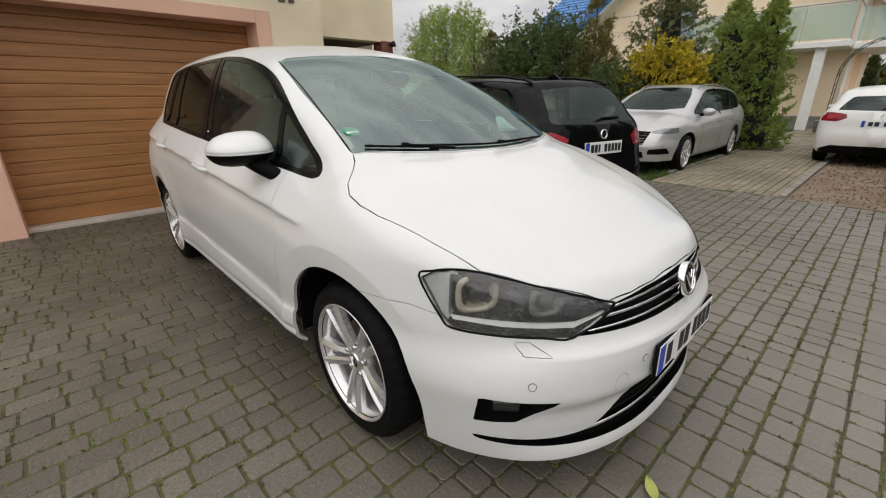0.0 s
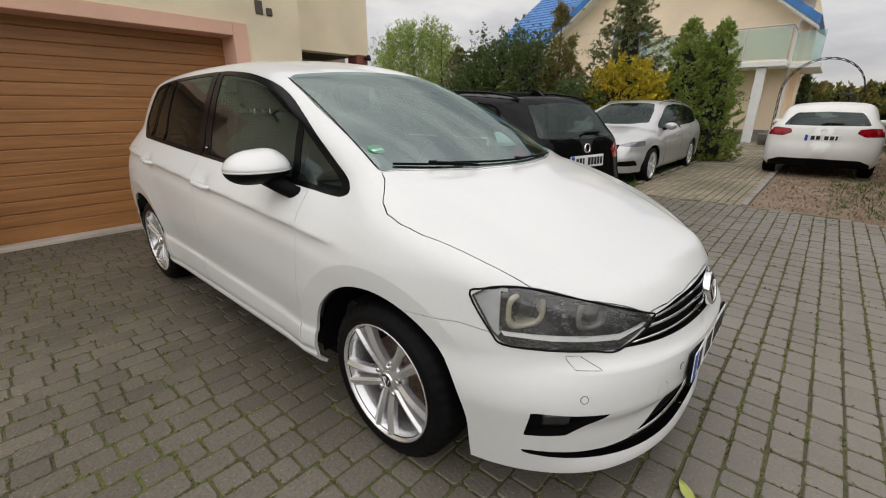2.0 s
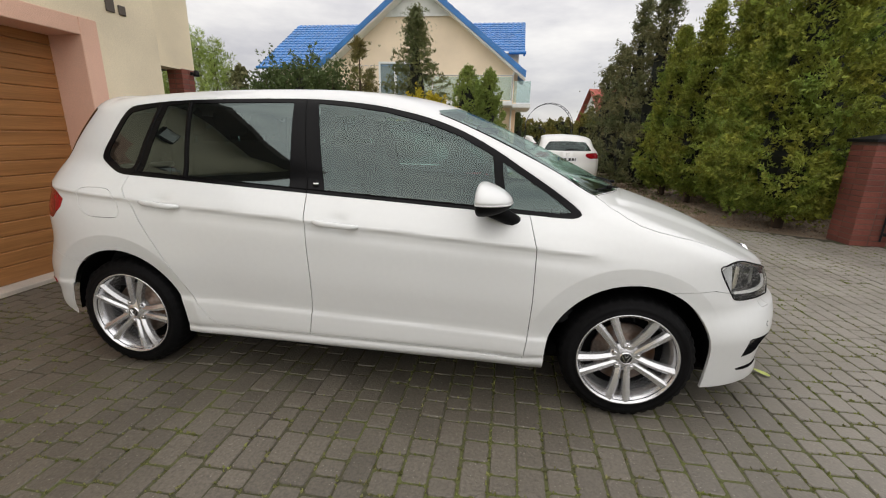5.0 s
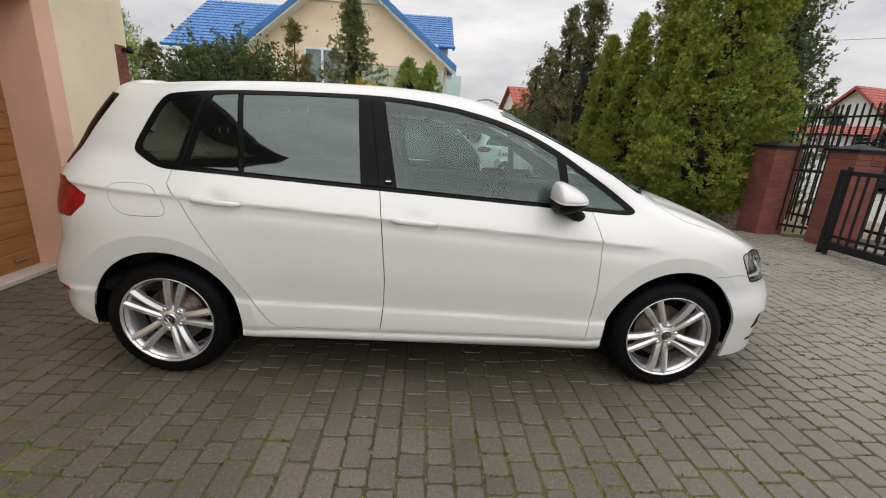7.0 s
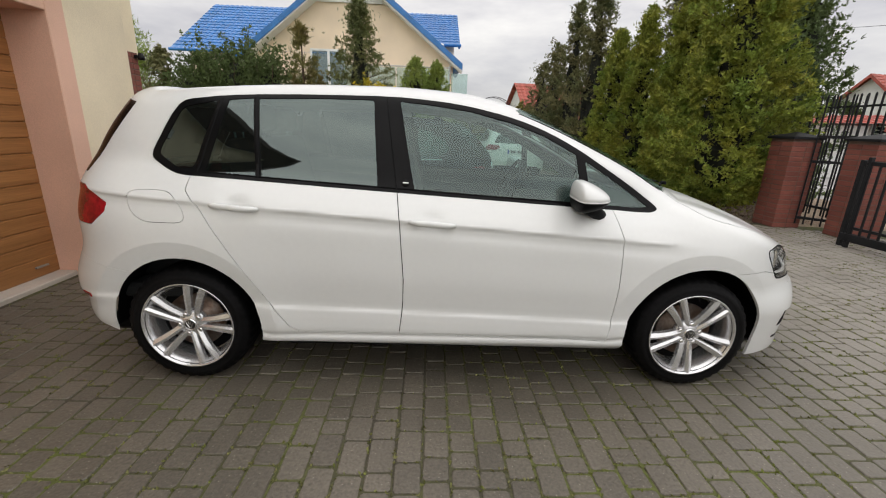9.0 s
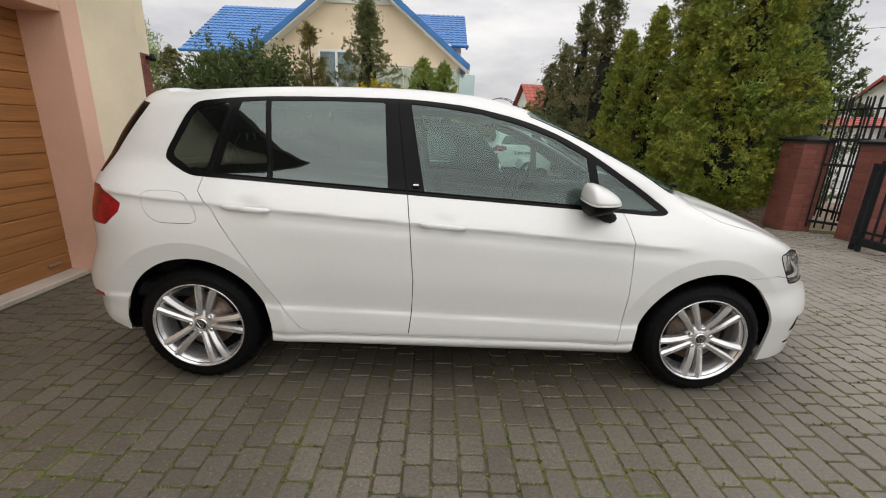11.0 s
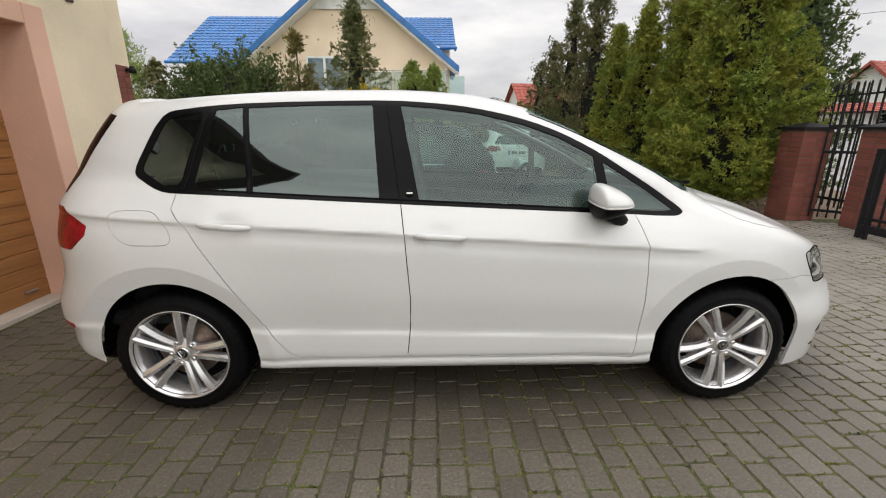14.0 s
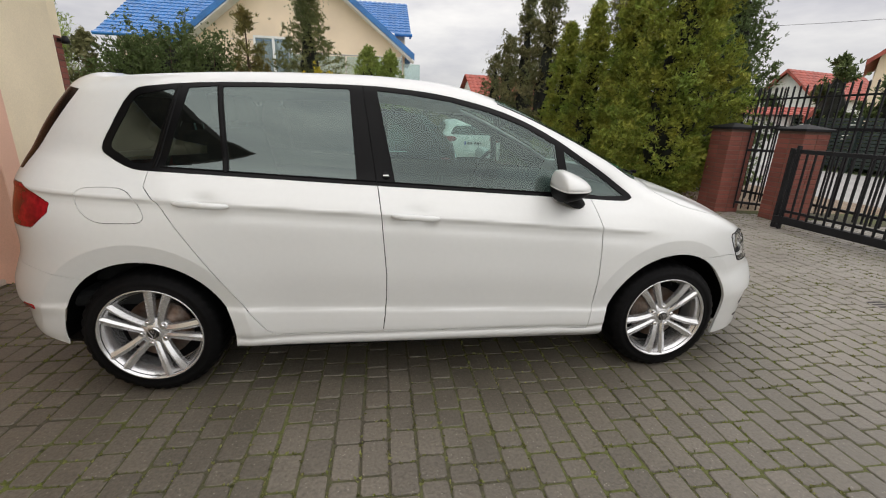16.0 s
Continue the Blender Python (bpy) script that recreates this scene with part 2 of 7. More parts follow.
def half_width(x, z):
    zz = z + 0.03 * x * step(z, 0.30, 0.40) + 0.032 * x * step(z, 0.5, 0.8)
    w = curve(zz, SECTION)
    w = w - 0.045 * step(x, 0.45, 1.25) * step(z, 0.9, 1.05) - 0.03 * step(-x, 0.5, 1.7) * step(z, 0.8, 1.1)
    # the crease fades out on the front wing, which rounds over into the bonnet
    wing = curve(z, WING)
    w = w + (wing - w) * step(x, 0.95, 1.30) * step(z, 0.5, 0.7)
    for hx, hz in DENTS:
        w = w - 0.015 * np.exp(-(((x - hx) / 0.066) ** 2) - ((z - hz) / 0.034) ** 2)
    for hub in HUBS:
        # the wing swells towards an arch line and turns in below it
        r = np.hypot(x - hub + ARCH_SHIFT * (hub > 0), z - AXLE_Z)
        swell = np.clip((0.70 - r) / (0.70 - ARCH), 0, 1) ** 1.6 * 0.013 - np.clip((ARCH - r) / 0.09, 0, 1) * 0.013
        w = w + swell * step(z, 0.15, 0.35)
    w = w + (curve(z, BUMPER) - w) * step(x, 1.38, 1.62) * step(z, 0.66, 0.54)
    xc = curve(z, NOSE_CORNER)
    xn, xr = xc + (curve(z, NOSE) - xc) * step(x, 1.88, 2.10), curve(z, TAIL)
    s = np.clip((x - 1.05) / (xn - 1.05), 0, 1.3)
    v = 1 - s ** (2.8 + 1.2 * step(z, 0.60, 0.42))
    f = np.sign(v) * np.abs(v) ** (0.42 + 0.05 * step(z, 0.5, 0.75))
    s = np.clip((-0.95 - x) / (-0.95 - xr), 0, 1.3)
    v = 1 - s ** TAIL_POWER[0]
    return BREADTH[0] * w * f * np.sign(v) * np.abs(v) ** 0.36


def top_height(x, y):
    flat = step(x, 0.25, 0.7)
    roof = curve(x + (ROOF_BOW[0] - 0.08 * flat) * y * y, ROOF) - (0.10 - 0.03 * flat) * y * y - 0.05 * y**4
    bonnet = curve(x + 0.22 * y * y, BONNET) - 0.05 * y * y
    # two soft ridges run along the bonnet
    bonnet = bonnet - 0.012 * step(np.abs(y), 0.50 - 0.12 * (x - 1.2), 0.62 - 0.12 * (x - 1.2))
    return np.maximum(roof, bonnet)


def skin(x, y, z):
    """Below zero inside the car's skin, above outside, about in metres."""
    e = 1e-3
    w = half_width(x, z)
    wx, wz = (half_width(x + e, z) - w) / e, (half_width(x, z + e) - w) / e
    side = (np.abs(y) - w) / np.sqrt(1 + np.clip(wx, -9, 9) ** 2 + np.clip(wz, -9, 9) ** 2)
    h = top_height(x, y)
    hx = (top_height(x + e, y) - h) / e
    top = (z - h) / np.sqrt(1 + hx**2)
    k = 0.05 + 0.03 * step(z, 1.15, 1.4)
    m = np.maximum(k - np.abs(side - top), 0) / k
    return np.maximum(side, top) + m * m * k * 0.25


def skin_normal(p):
    e = 2e-3
    x, y, z = p.T
    n = np.stack([skin(x + e, y, z) - skin(x - e, y, z), skin(x, y + e, z) - skin(x, y - e, z), skin(x, y, z + e) - skin(x, y, z - e)], 1) / (2 * e)
    return n


def on_skin(origin, way, far=2.6):
    lo, hi = np.full(len(way), 0.02), np.full(len(way), far)
    for _ in range(34):
        mid = (lo + hi) / 2
        p = origin + way * mid[:, None]
        out = skin(*p.T) > 0
        hi, lo = np.where(out, mid, hi), np.where(out, lo, mid)
    return origin + way * hi[:, None]

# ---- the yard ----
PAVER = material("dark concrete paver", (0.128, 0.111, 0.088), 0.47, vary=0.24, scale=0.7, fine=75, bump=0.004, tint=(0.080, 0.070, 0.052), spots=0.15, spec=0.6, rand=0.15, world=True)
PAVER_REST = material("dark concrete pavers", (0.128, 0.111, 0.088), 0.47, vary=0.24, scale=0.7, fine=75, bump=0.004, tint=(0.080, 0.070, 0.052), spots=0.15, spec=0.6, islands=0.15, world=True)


def gate_light_and_grit(m, colour, x0, x1, most):
    """Brightness painted into the colour towards the gate, and pale grit crumbs everywhere."""
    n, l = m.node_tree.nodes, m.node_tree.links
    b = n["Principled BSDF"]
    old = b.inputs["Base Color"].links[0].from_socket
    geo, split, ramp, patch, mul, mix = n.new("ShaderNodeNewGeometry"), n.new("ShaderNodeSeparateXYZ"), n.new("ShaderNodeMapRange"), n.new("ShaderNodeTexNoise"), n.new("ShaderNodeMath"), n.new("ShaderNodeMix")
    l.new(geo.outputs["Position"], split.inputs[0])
    # ramp along x: the ground's lighter look near the gate, put into its colour
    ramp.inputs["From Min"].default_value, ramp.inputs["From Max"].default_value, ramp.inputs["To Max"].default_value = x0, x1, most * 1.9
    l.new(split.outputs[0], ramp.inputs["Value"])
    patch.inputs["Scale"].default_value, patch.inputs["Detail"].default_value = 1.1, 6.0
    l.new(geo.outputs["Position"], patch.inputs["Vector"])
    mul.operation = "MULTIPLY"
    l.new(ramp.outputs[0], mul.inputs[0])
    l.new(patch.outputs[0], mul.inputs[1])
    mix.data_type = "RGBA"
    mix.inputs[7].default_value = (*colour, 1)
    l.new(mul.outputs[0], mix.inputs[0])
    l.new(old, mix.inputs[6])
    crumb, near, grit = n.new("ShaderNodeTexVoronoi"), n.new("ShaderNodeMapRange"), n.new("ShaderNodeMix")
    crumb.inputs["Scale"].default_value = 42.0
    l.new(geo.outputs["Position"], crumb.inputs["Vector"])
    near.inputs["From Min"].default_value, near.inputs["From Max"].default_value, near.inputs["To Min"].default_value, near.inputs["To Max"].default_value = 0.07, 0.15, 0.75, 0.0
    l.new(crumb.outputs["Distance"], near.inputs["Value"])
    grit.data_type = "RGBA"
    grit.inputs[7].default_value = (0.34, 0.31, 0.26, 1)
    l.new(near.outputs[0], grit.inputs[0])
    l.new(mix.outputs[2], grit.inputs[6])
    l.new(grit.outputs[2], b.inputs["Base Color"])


gate_light_and_grit(PAVER, (0.36, 0.335, 0.295), 0.7, 4.4, 0.62)
gate_light_and_grit(PAVER_REST, (0.36, 0.335, 0.295), 0.7, 4.4, 0.62)
JOINT = material("mossy sand joint", (0.050, 0.044, 0.030), 0.95, vary=0.35, scale=1.7, fine=60, bump=0.006, tint=(0.105, 0.125, 0.022))
SOIL = material("leaf litter and gravel", (0.26, 0.205, 0.15), 0.95, vary=0.35, scale=2.2, fine=70, bump=0.02, tint=(0.20, 0.13, 0.08))
GRASS = material("rough grass", (0.07, 0.10, 0.03), 0.9, vary=0.3, scale=1.5, fine=60, bump=0.02, tint=(0.05, 0.07, 0.02))
LANE = material("brown-grey paver", (0.255, 0.215, 0.155), 0.8, vary=0.2, scale=0.8, fine=60, bump=0.004, tint=(0.12, 0.115, 0.07), islands=0.15)
KERB = material("concrete kerb", (0.28, 0.26, 0.23), 0.85, vary=0.2, scale=3, fine=60, bump=0.003)
CREAM = material("cream render", (0.87, 0.755, 0.55), 0.9, vary=0.06, scale=1.6, fine=110, bump=0.0025)
PINK = material("salmon pink render", (0.80, 0.50, 0.37), 0.9, vary=0.06, scale=1.6, fine=110, bump=0.0025)
DOORWOOD = material("golden oak garage panel", (0.36, 0.165, 0.055), 0.42, vary=0.16, scale=1.5, fine=9, tint=(0.26, 0.115, 0.036), stretch=(1, 0.6, 14), bump=0.0008)
BEIGE = material("beige render", (0.87, 0.715, 0.53), 0.9, vary=0.05, scale=0.8, fine=60)
BLUE = material("glazed blue roof tile", (0.030, 0.175, 0.47), 0.28, vary=0.15, scale=2, fine=30)
RED = material("red roof tile", (0.38, 0.085, 0.06), 0.6, vary=0.2, scale=2, fine=30)
BRICK = material("red clinker brick", (0.205, 0.066, 0.046), 0.75, vary=0.2, scale=6, fine=60, bump=0.003, rand=0.16, world=True, tint=(0.20, 0.06, 0.045))
MORTAR = material("mortar", (0.16, 0.10, 0.08), 0.95, vary=0.15, fine=100)
STEEL = material("black painted steel", (0.016, 0.016, 0.018), 0.45, vary=0.15, fine=60, spec=0.2)
WHITE = material("white paint", (0.8, 0.8, 0.78), 0.6, vary=0.05)
ALLOY_GREY = material("grey metal", (0.4, 0.4, 0.41), 0.35, metal=0.8, vary=0.05)
STONE = material("pale stone sill", (0.55, 0.49, 0.42), 0.7, vary=0.12, fine=80)

ASPHALT = material("pale concrete road", (0.36, 0.35, 0.34), 0.85, vary=0.12, scale=0.7, fine=40)
# render colour lowered so that the porch's shade is in the wall itself
DARKWALL = material("shaded porch render", (0.42, 0.34, 0.26), 0.9, vary=0.08, scale=1.2, fine=100)
SOFFIT = material("dark brown roof board", (0.055, 0.035, 0.025), 0.7, vary=0.2, fine=40, stretch=(1, 6, 1))
BRONZE = material("bronze house figures", (0.09, 0.07, 0.055), 0.5, vary=0.1)
CLEARPANE = glass("frosted balcony pane", (0.70, 0.78, 0.76), rough=0.25)
WINDOWPANE = glass("house window pane", (0.62, 0.66, 0.68))
CURTAIN = material("white net curtain", (0.70, 0.70, 0.68), 0.9, vary=0.1, scale=4, fine=30, stretch=(8, 1, 1))

# ---- ground, yard, lane ----
bm = bmesh.new()
bmesh.ops.create_grid(bm, x_segments=40, y_segments=40, size=1, matrix=Matrix.LocRotScale((0, 30, -0.045), None, (400, 400, 1)))
tagged(part("ground", bm, GRASS), "rough green grass of the gardens around", "ground", kind="structure")


def slab(name, outline, z0, z1, mat, label, category="pavement"):
    bm = bmesh.new()
    plate(bm, outline, z1 - z0)
    bmesh.ops.transform(bm, matrix=Matrix(((1, 0, 0, 0), (0, 0, 1, 0), (0, 1, 0, z0), (0, 0, 0, 1))), verts=bm.verts)
    bmesh.ops.recalc_face_normals(bm, faces=bm.faces)
    return tagged(part(name, bm, mat), label, category, kind="structure")


YARD = [(-3.25, -10), (9.5, -10), (9.5, 3.2), (5.6, 3.75), (4.37, 4.38), (2.76, 5.36), (-3.25, 5.36), (-5.6, 5.36), (-5.6, 1.62), (-3.25, 1.62)]
yard = slab("pavement_yard", YARD, -0.25, -0.0048, JOINT, "dark grey block paving with mossy joints")
lane = slab("pavement_lane", [(0.02, 5.40), (1.70, 5.40), (1.70, 20.4), (0.02, 20.4)], -0.25, -0.022, JOINT, "brown-grey paved lane between kerbs")
slab("litter_bed", [(1.76, 5.40), (2.76, 5.40), (4.37, 4.42), (5.6, 3.79), (9.5, 3.24), (9.5, 22), (1.76, 22)], -0.25, -0.018, SOIL, "brown leaf litter and gravel under the trees", "ground")
slab("road", [(9.5, -30), (16.5, -30), (16.5, 60), (9.5, 60)], -0.25, -0.02, ASPHALT, "pale concrete road beyond the gate", "road")

# kerb stones along the lane
KERBS = [(0.0, y) for y in np.arange(6.3, 19, 1.0)] + [(1.72, y) for y in np.arange(5.42, 19.4, 1.0)]
for x, y in KERBS:
    k = part("kerb_stone", boxed(x - 0.04, x + 0.04, y, y + 0.985, -0.12, 0.022 + 0.006 * math.sin(7 * y), 0.008), KERB, lane)

# ---- the house with the garage: walls with the door opening, reveal, surround ----
GX = -3.05
tagged(part("wall_side", boxed(-9, GX - 0.42, -6.45, -6.2, -0.1, 4.0), CREAM), "cream side wall of the house", "wall", kind="structure")
wall = tagged(part("wall_garage", boxed(GX - 0.42, GX, 0.735, 1.60, -0.1, 4.0), CREAM), "cream rendered house wall round the garage door", "wall", kind="structure")
part("wall_piece", boxed(GX - 0.42, GX, -6.45, -1.82, -0.1, 4.0), CREAM, wall)
part("wall_piece", boxed(GX - 0.42, GX, -1.82, 0.735, 2.115, 4.0), CREAM, wall)
part("wall_piece", boxed(-4.33, GX - 0.42, 1.35, 1.60, -0.1, 4.0), CREAM, wall)
tagged(part("wall_porch", boxed(-4.6, -4.33, 1.60, 3.76, 2.205, 4.2), CREAM), "cream wall over the porch opening", "wall", kind="structure")
tagged(part("wall_porch_back", boxed(-5.75, -5.6, 1.35, 4.15, -0.1, 4.2), DARKWALL), "shaded wall at the back of the porch", "wall", kind="structure")
tagged(part("ceiling_porch", boxed(-5.6, -4.604, 1.60, 3.70, 2.215, 2.30), SOFFIT), "dark porch ceiling", "ceiling", kind="structure")
tagged(part("eaves", boxed(GX + 0.003, GX + 0.60, -6.6, 1.6, 3.50, 3.65, 0.01), SOFFIT), "dark brown boarded eaves", "eaves", kind="structure")
tagged(part("eaves", boxed(-4.7, -3.95, 1.6, 4.3, 4.2, 4.34, 0.01), SOFFIT), "dark brown boarded eaves", "eaves", kind="structure")
# unseen wall added behind the camera; it closes off the low sky
tagged(part("wall_closing", boxed(-14, 20, -12.3, -12, -0.1, 2.2), KERB), "plain grey wall added unseen to close the yard", "wall", kind="structure")
JAMB, LINTEL = 0.715, 2.10
surround = tagged(part("door_surround", boxed(GX - 0.325, GX + 0.032, JAMB, 0.885, -0.02, 2.245, 0.006), PINK), "salmon pink rendered door surround", "trim", kind="structure")
part("surround_piece", boxed(GX - 0.325, GX + 0.032, -2.00, -1.80, -0.02, 2.245, 0.006), PINK, surround)
part("surround_piece", boxed(GX - 0.325, GX + 0.030, -1.80, JAMB, LINTEL, 2.245, 0.006), PINK, surround)
tagged(part("door_sill", boxed(GX - 0.40, GX - 0.15, -1.80, JAMB, -0.06, 0.035, 0.008), STONE), "pale stone garage sill", "sill", kind="structure")
gdoor = thing("garage_door", (0, 0, 0), 0, "closed golden-oak sectional garage door with horizontal ribs", "garage door")
part("backing", boxed(GX - 0.40, GX - 0.345, -1.86, 0.76, 0.02, 2.16), DOORWOOD, gdoor)
for i in range(17):
    z0 = 0.065 + (i - 0.25 * (i == 0)) * 0.1222
    z1 = 0.065 + (i + 1) * 0.1222
    bm = bmesh.new()
    face = GX - 0.305
    rows = [(face - 0.03, z0 + 0.001), (face - 0.006, z0 + 0.001), (face - 0.001, z0 + 0.006), (face, z0 + 0.014), (face, z1 - 0.012), (face - 0.002, z1 - 0.006), (face - 0.009, z1 - 0.001), (face - 0.03, z1 - 0.001)]
    a, b = [bm.verts.new((x, -1.80, z)) for x, z in rows], [bm.verts.new((x, JAMB, z)) for x, z in rows]
    for j in range(len(rows) - 1):
        bm.faces.new((a[j], b[j], b[j + 1], a[j + 1]))
    bmesh.ops.recalc_face_normals(bm, faces=bm.faces)
    part("door_slat", bm, DOORWOOD, gdoor)
part("door_handle", boxed(GX - 0.305, GX - 0.285, 0.49, 0.61, 0.115, 0.130, 0.004), ALLOY_GREY, gdoor)
num = thing("house_number", (0, 0, 0), 0, "dark bronze house figures on the cream wall", "house number")
part("figure_bar", boxed(GX, GX + 0.02, 1.03, 1.12, 2.37, 2.52, 0.006), BRONZE, num)
part("figure_bar", boxed(GX, GX + 0.02, 1.165, 1.24, 2.37, 2.455, 0.006), BRONZE, num)
lampo = thing("floodlight", (GX, -2.25, 2.7), 0, "square black floodlight on the cream wall", "floodlight")
part("lamp_frame", boxed(0.02, 0.08, -0.14, 0.14, -0.12, 0.12, 0.01), STEEL, lampo)
part("lamp_glass", boxed(0.078, 0.084, -0.115, 0.115, -0.095, 0.095), WHITE, lampo)
part("bracket", boxed(0.0, 0.03, -0.03, 0.03, -0.05, 0.05), STEEL, lampo)
garland = thing("light_string", (GX + 0.36, 0, 0), 0, "string of small clear lamps hung under the dark eaves", "light string")
part("cable", tube(bmesh.new(), [(0.25 * math.sin(0.6 * y), y, 3.40 - 0.10 * abs(math.sin(1.15 * y))) for y in np.linspace(-4.4, 0.6, 60)], 0.008, 6), WHITE, garland)
for y in np.arange(-4.2, 0.6, 0.55):
    x, z = 0.25 * math.sin(0.6 * y), 3.40 - 0.10 * abs(math.sin(1.15 * y))
    part("lamp_socket", lathe(bmesh.new(), [(0.0, -0.02), (0.016, -0.02), (0.016, -0.05), (0.026, -0.075), (0.02, -0.10), (0.0, -0.11)], 10, "Z", Matrix.Translation((x, y, z))), WHITE, garland, smooth=True)
    part("hook", tube(bmesh.new(), [(x, y, z - 0.02), (x, y, 3.505)], 0.004, 5), STEEL, garland)

wlamp = thing("wall_lamp", (-4.32, 3.66, 2.17), 0, "small black lamp on the brick porch pillar", "wall lamp")
part("bracket", boxed(0.0, 0.05, -0.02, 0.02, -0.02, 0.02, 0.004), STEEL, wlamp)
part("lamp_head", lathe(bmesh.new(), [(0.0, 0.05), (0.03, 0.05), (0.045, 0.0), (0.045, -0.04), (0.0, -0.04)], 14, "Z", Matrix.Translation((0.07, 0.03, 0.0))), STEEL, wlamp, smooth=True)

# ---- the beige house with the blue tiled roof ----
def tiled(p0, along, down, rows, cols, mat_bm, wave=0.03, lap=0.03):
    """A slope of rolled tiles: p0 the upper corner, along and down the edges."""
    p0, along, down = Vector(p0), Vector(along), Vector(down)
    n = along.cross(down).normalized()
    if n.z < 0:
        n = -n
    bm = mat_bm
    grid = []
    for i in range(rows):
        for edge in (0.0, 1.0):
            t = (i + edge * 0.98) / rows
            grid.append([bm.verts.new(p0 + along * (j / (cols * 4)) + down * t + n * (wave * abs(math.sin(math.pi * j / 4)) + lap * edge)) for j in range(cols * 4 + 1)])
    for a, b in zip(grid, grid[1:]):
        for j in range(cols * 4):
            bm.faces.new((a[j], a[j + 1], b[j + 1], b[j]))
    return bm


house = thing("house", (0, 0, 0), 0, "beige rendered house with a glazed blue tile roof and balcony", "house")
# the gable front, with its window hole left between wall pieces
HX0, HX1, HY = -9.3, 0.75, 20.3
APEX = (-4.25, 8.75)
def gable(y, depth):
    bm = bmesh.new()
    return plate(bm, [(HX0, -0.1), (HX1, -0.1), (HX1, 4.75), (APEX[0], APEX[1] - 0.35), (HX0, 4.75)], depth, Matrix.Translation((0, y, 0)))


part("wall", gable(HY + 0.12, 8.0), BEIGE, house, "beige rendered wall")
# outer skin of the front in pieces round the window
WX0, WX1, WZ0, WZ1 = -6.35, -4.55, 3.05, 4.95
part("wall", boxed(HX0, WX0, HY, HY + 0.12, -0.1, 4.75), BEIGE, house)
part("wall", boxed(WX1, HX1, HY, HY + 0.12, -0.1, 4.75), BEIGE, house)
part("wall", boxed(WX0, WX1, HY, HY + 0.12, -0.1, WZ0), BEIGE, house)
bm = bmesh.new()
plate(bm, [(HX0, 4.75), (WX0, 4.75), (WX0, WZ1), (WX1, WZ1), (WX1, 4.75), (HX1, 4.75), (-2.25, 7.05), (-6.25, 7.05)], 0.12, Matrix.Translation((0, HY, 0)))
part("wall", bm, BEIGE, house)
part("gable_board", plate(bmesh.new(), [(-6.25, 7.05), (-2.25, 7.05), (APEX[0], 8.42)], 0.06, Matrix.Translation((0, HY - 0.1, 0))), WHITE, house, "white boarded gable top")
win = part("window", boxed(WX0, WX1, HY + 0.06, HY + 0.10, WZ0, WZ1), CURTAIN, house, "white-framed window with net curtains")
for x0, x1, z0, z1 in ((WX0, WX0 + 0.1, WZ0, WZ1), (WX1 - 0.1, WX1, WZ0, WZ1), (WX0 + 0.1, WX1 - 0.1, WZ0, WZ0 + 0.1), (WX0 + 0.1, WX1 - 0.1, WZ1 - 0.1, WZ1), (-5.50, -5.38, WZ0 + 0.1, WZ1 - 0.1)):
    part("frame", boxed(x0, x1, HY - 0.01, HY + 0.06, z0, z1, 0.008), WHITE, win)
for x0, x1 in ((WX0 + 0.1, -5.50), (-5.38, WX1 - 0.1)):
    ob = part("pane", boxed(x0, x1, HY + 0.02, HY + 0.03, WZ0 + 0.1, WZ1 - 0.1), WINDOWPANE, win)
# cross roof over the gable, with blue verge boards
slope = 4.35 / 5.55
for sx, x_end in ((1, 1.32), (-1, -9.82)):
    run = x_end - APEX[0]
    part("roof", tiled((APEX[0], HY - 0.75, APEX[1]), (0, 6.5, 0), (run, 0, -slope * abs(run)), 18, 22, bmesh.new()), BLUE, house, "glazed blue tiles")
    bm = bmesh.new()
    plate(bm, [(APEX[0], APEX[1] + 0.02), (x_end, APEX[1] + 0.02 - slope * abs(run)), (x_end, APEX[1] - 0.28 - slope * abs(run)), (APEX[0], APEX[1] - 0.30)], 0.05, Matrix.Translation((0, HY - 0.80, 0)))
    bmesh.ops.recalc_face_normals(bm, faces=bm.faces)
    part("verge_board", bm, BLUE, house, "blue verge board")
    bm = bmesh.new()
    plate(bm, [(APEX[0], APEX[1] - 0.30), (x_end, APEX[1] - 0.30 - slope * abs(run)), (x_end - sx * 0.02, APEX[1] - 0.36 - slope * abs(run)), (APEX[0], APEX[1] - 0.37)], 0.78, Matrix.Translation((0, HY - 0.76, 0)))
    bmesh.ops.recalc_face_normals(bm, faces=bm.faces)
    part("soffit", bm, WHITE, house)
# the main roof behind
part("roof", tiled((-13.3, 25.6, 7.95), (9.05, 0, 0), (0, -5.3, -3.25), 16, 31, bmesh.new()), BLUE, house)
part("roof", tiled((-4.25, 25.6, 7.95), (5.50, 0, 0), (0, -4.4, -2.42), 13, 19, bmesh.new()), BLUE, house)
part("wall", boxed(-12.9, -4.25, 21.4, 27.5, -0.1, 4.9), BEIGE, house)
part("wall", boxed(-4.25, 0.95, 21.75, 27.5, -0.1, 5.6), BEIGE, house)
part("gutter", tube(bmesh.new(), [(-13.3, 20.25, 4.66), (-9.6, 20.25, 4.66)], 0.08, 8), BLUE, house)
part("gutter", tube(bmesh.new(), [(0.4, 21.14, 5.50), (1.30, 21.14, 5.50)], 0.08, 8), BLUE, house)
part("verge_board", boxed(1.16, 1.26, 21.2, 21.3, 5.36, 5.56, 0.01), BLUE, house)
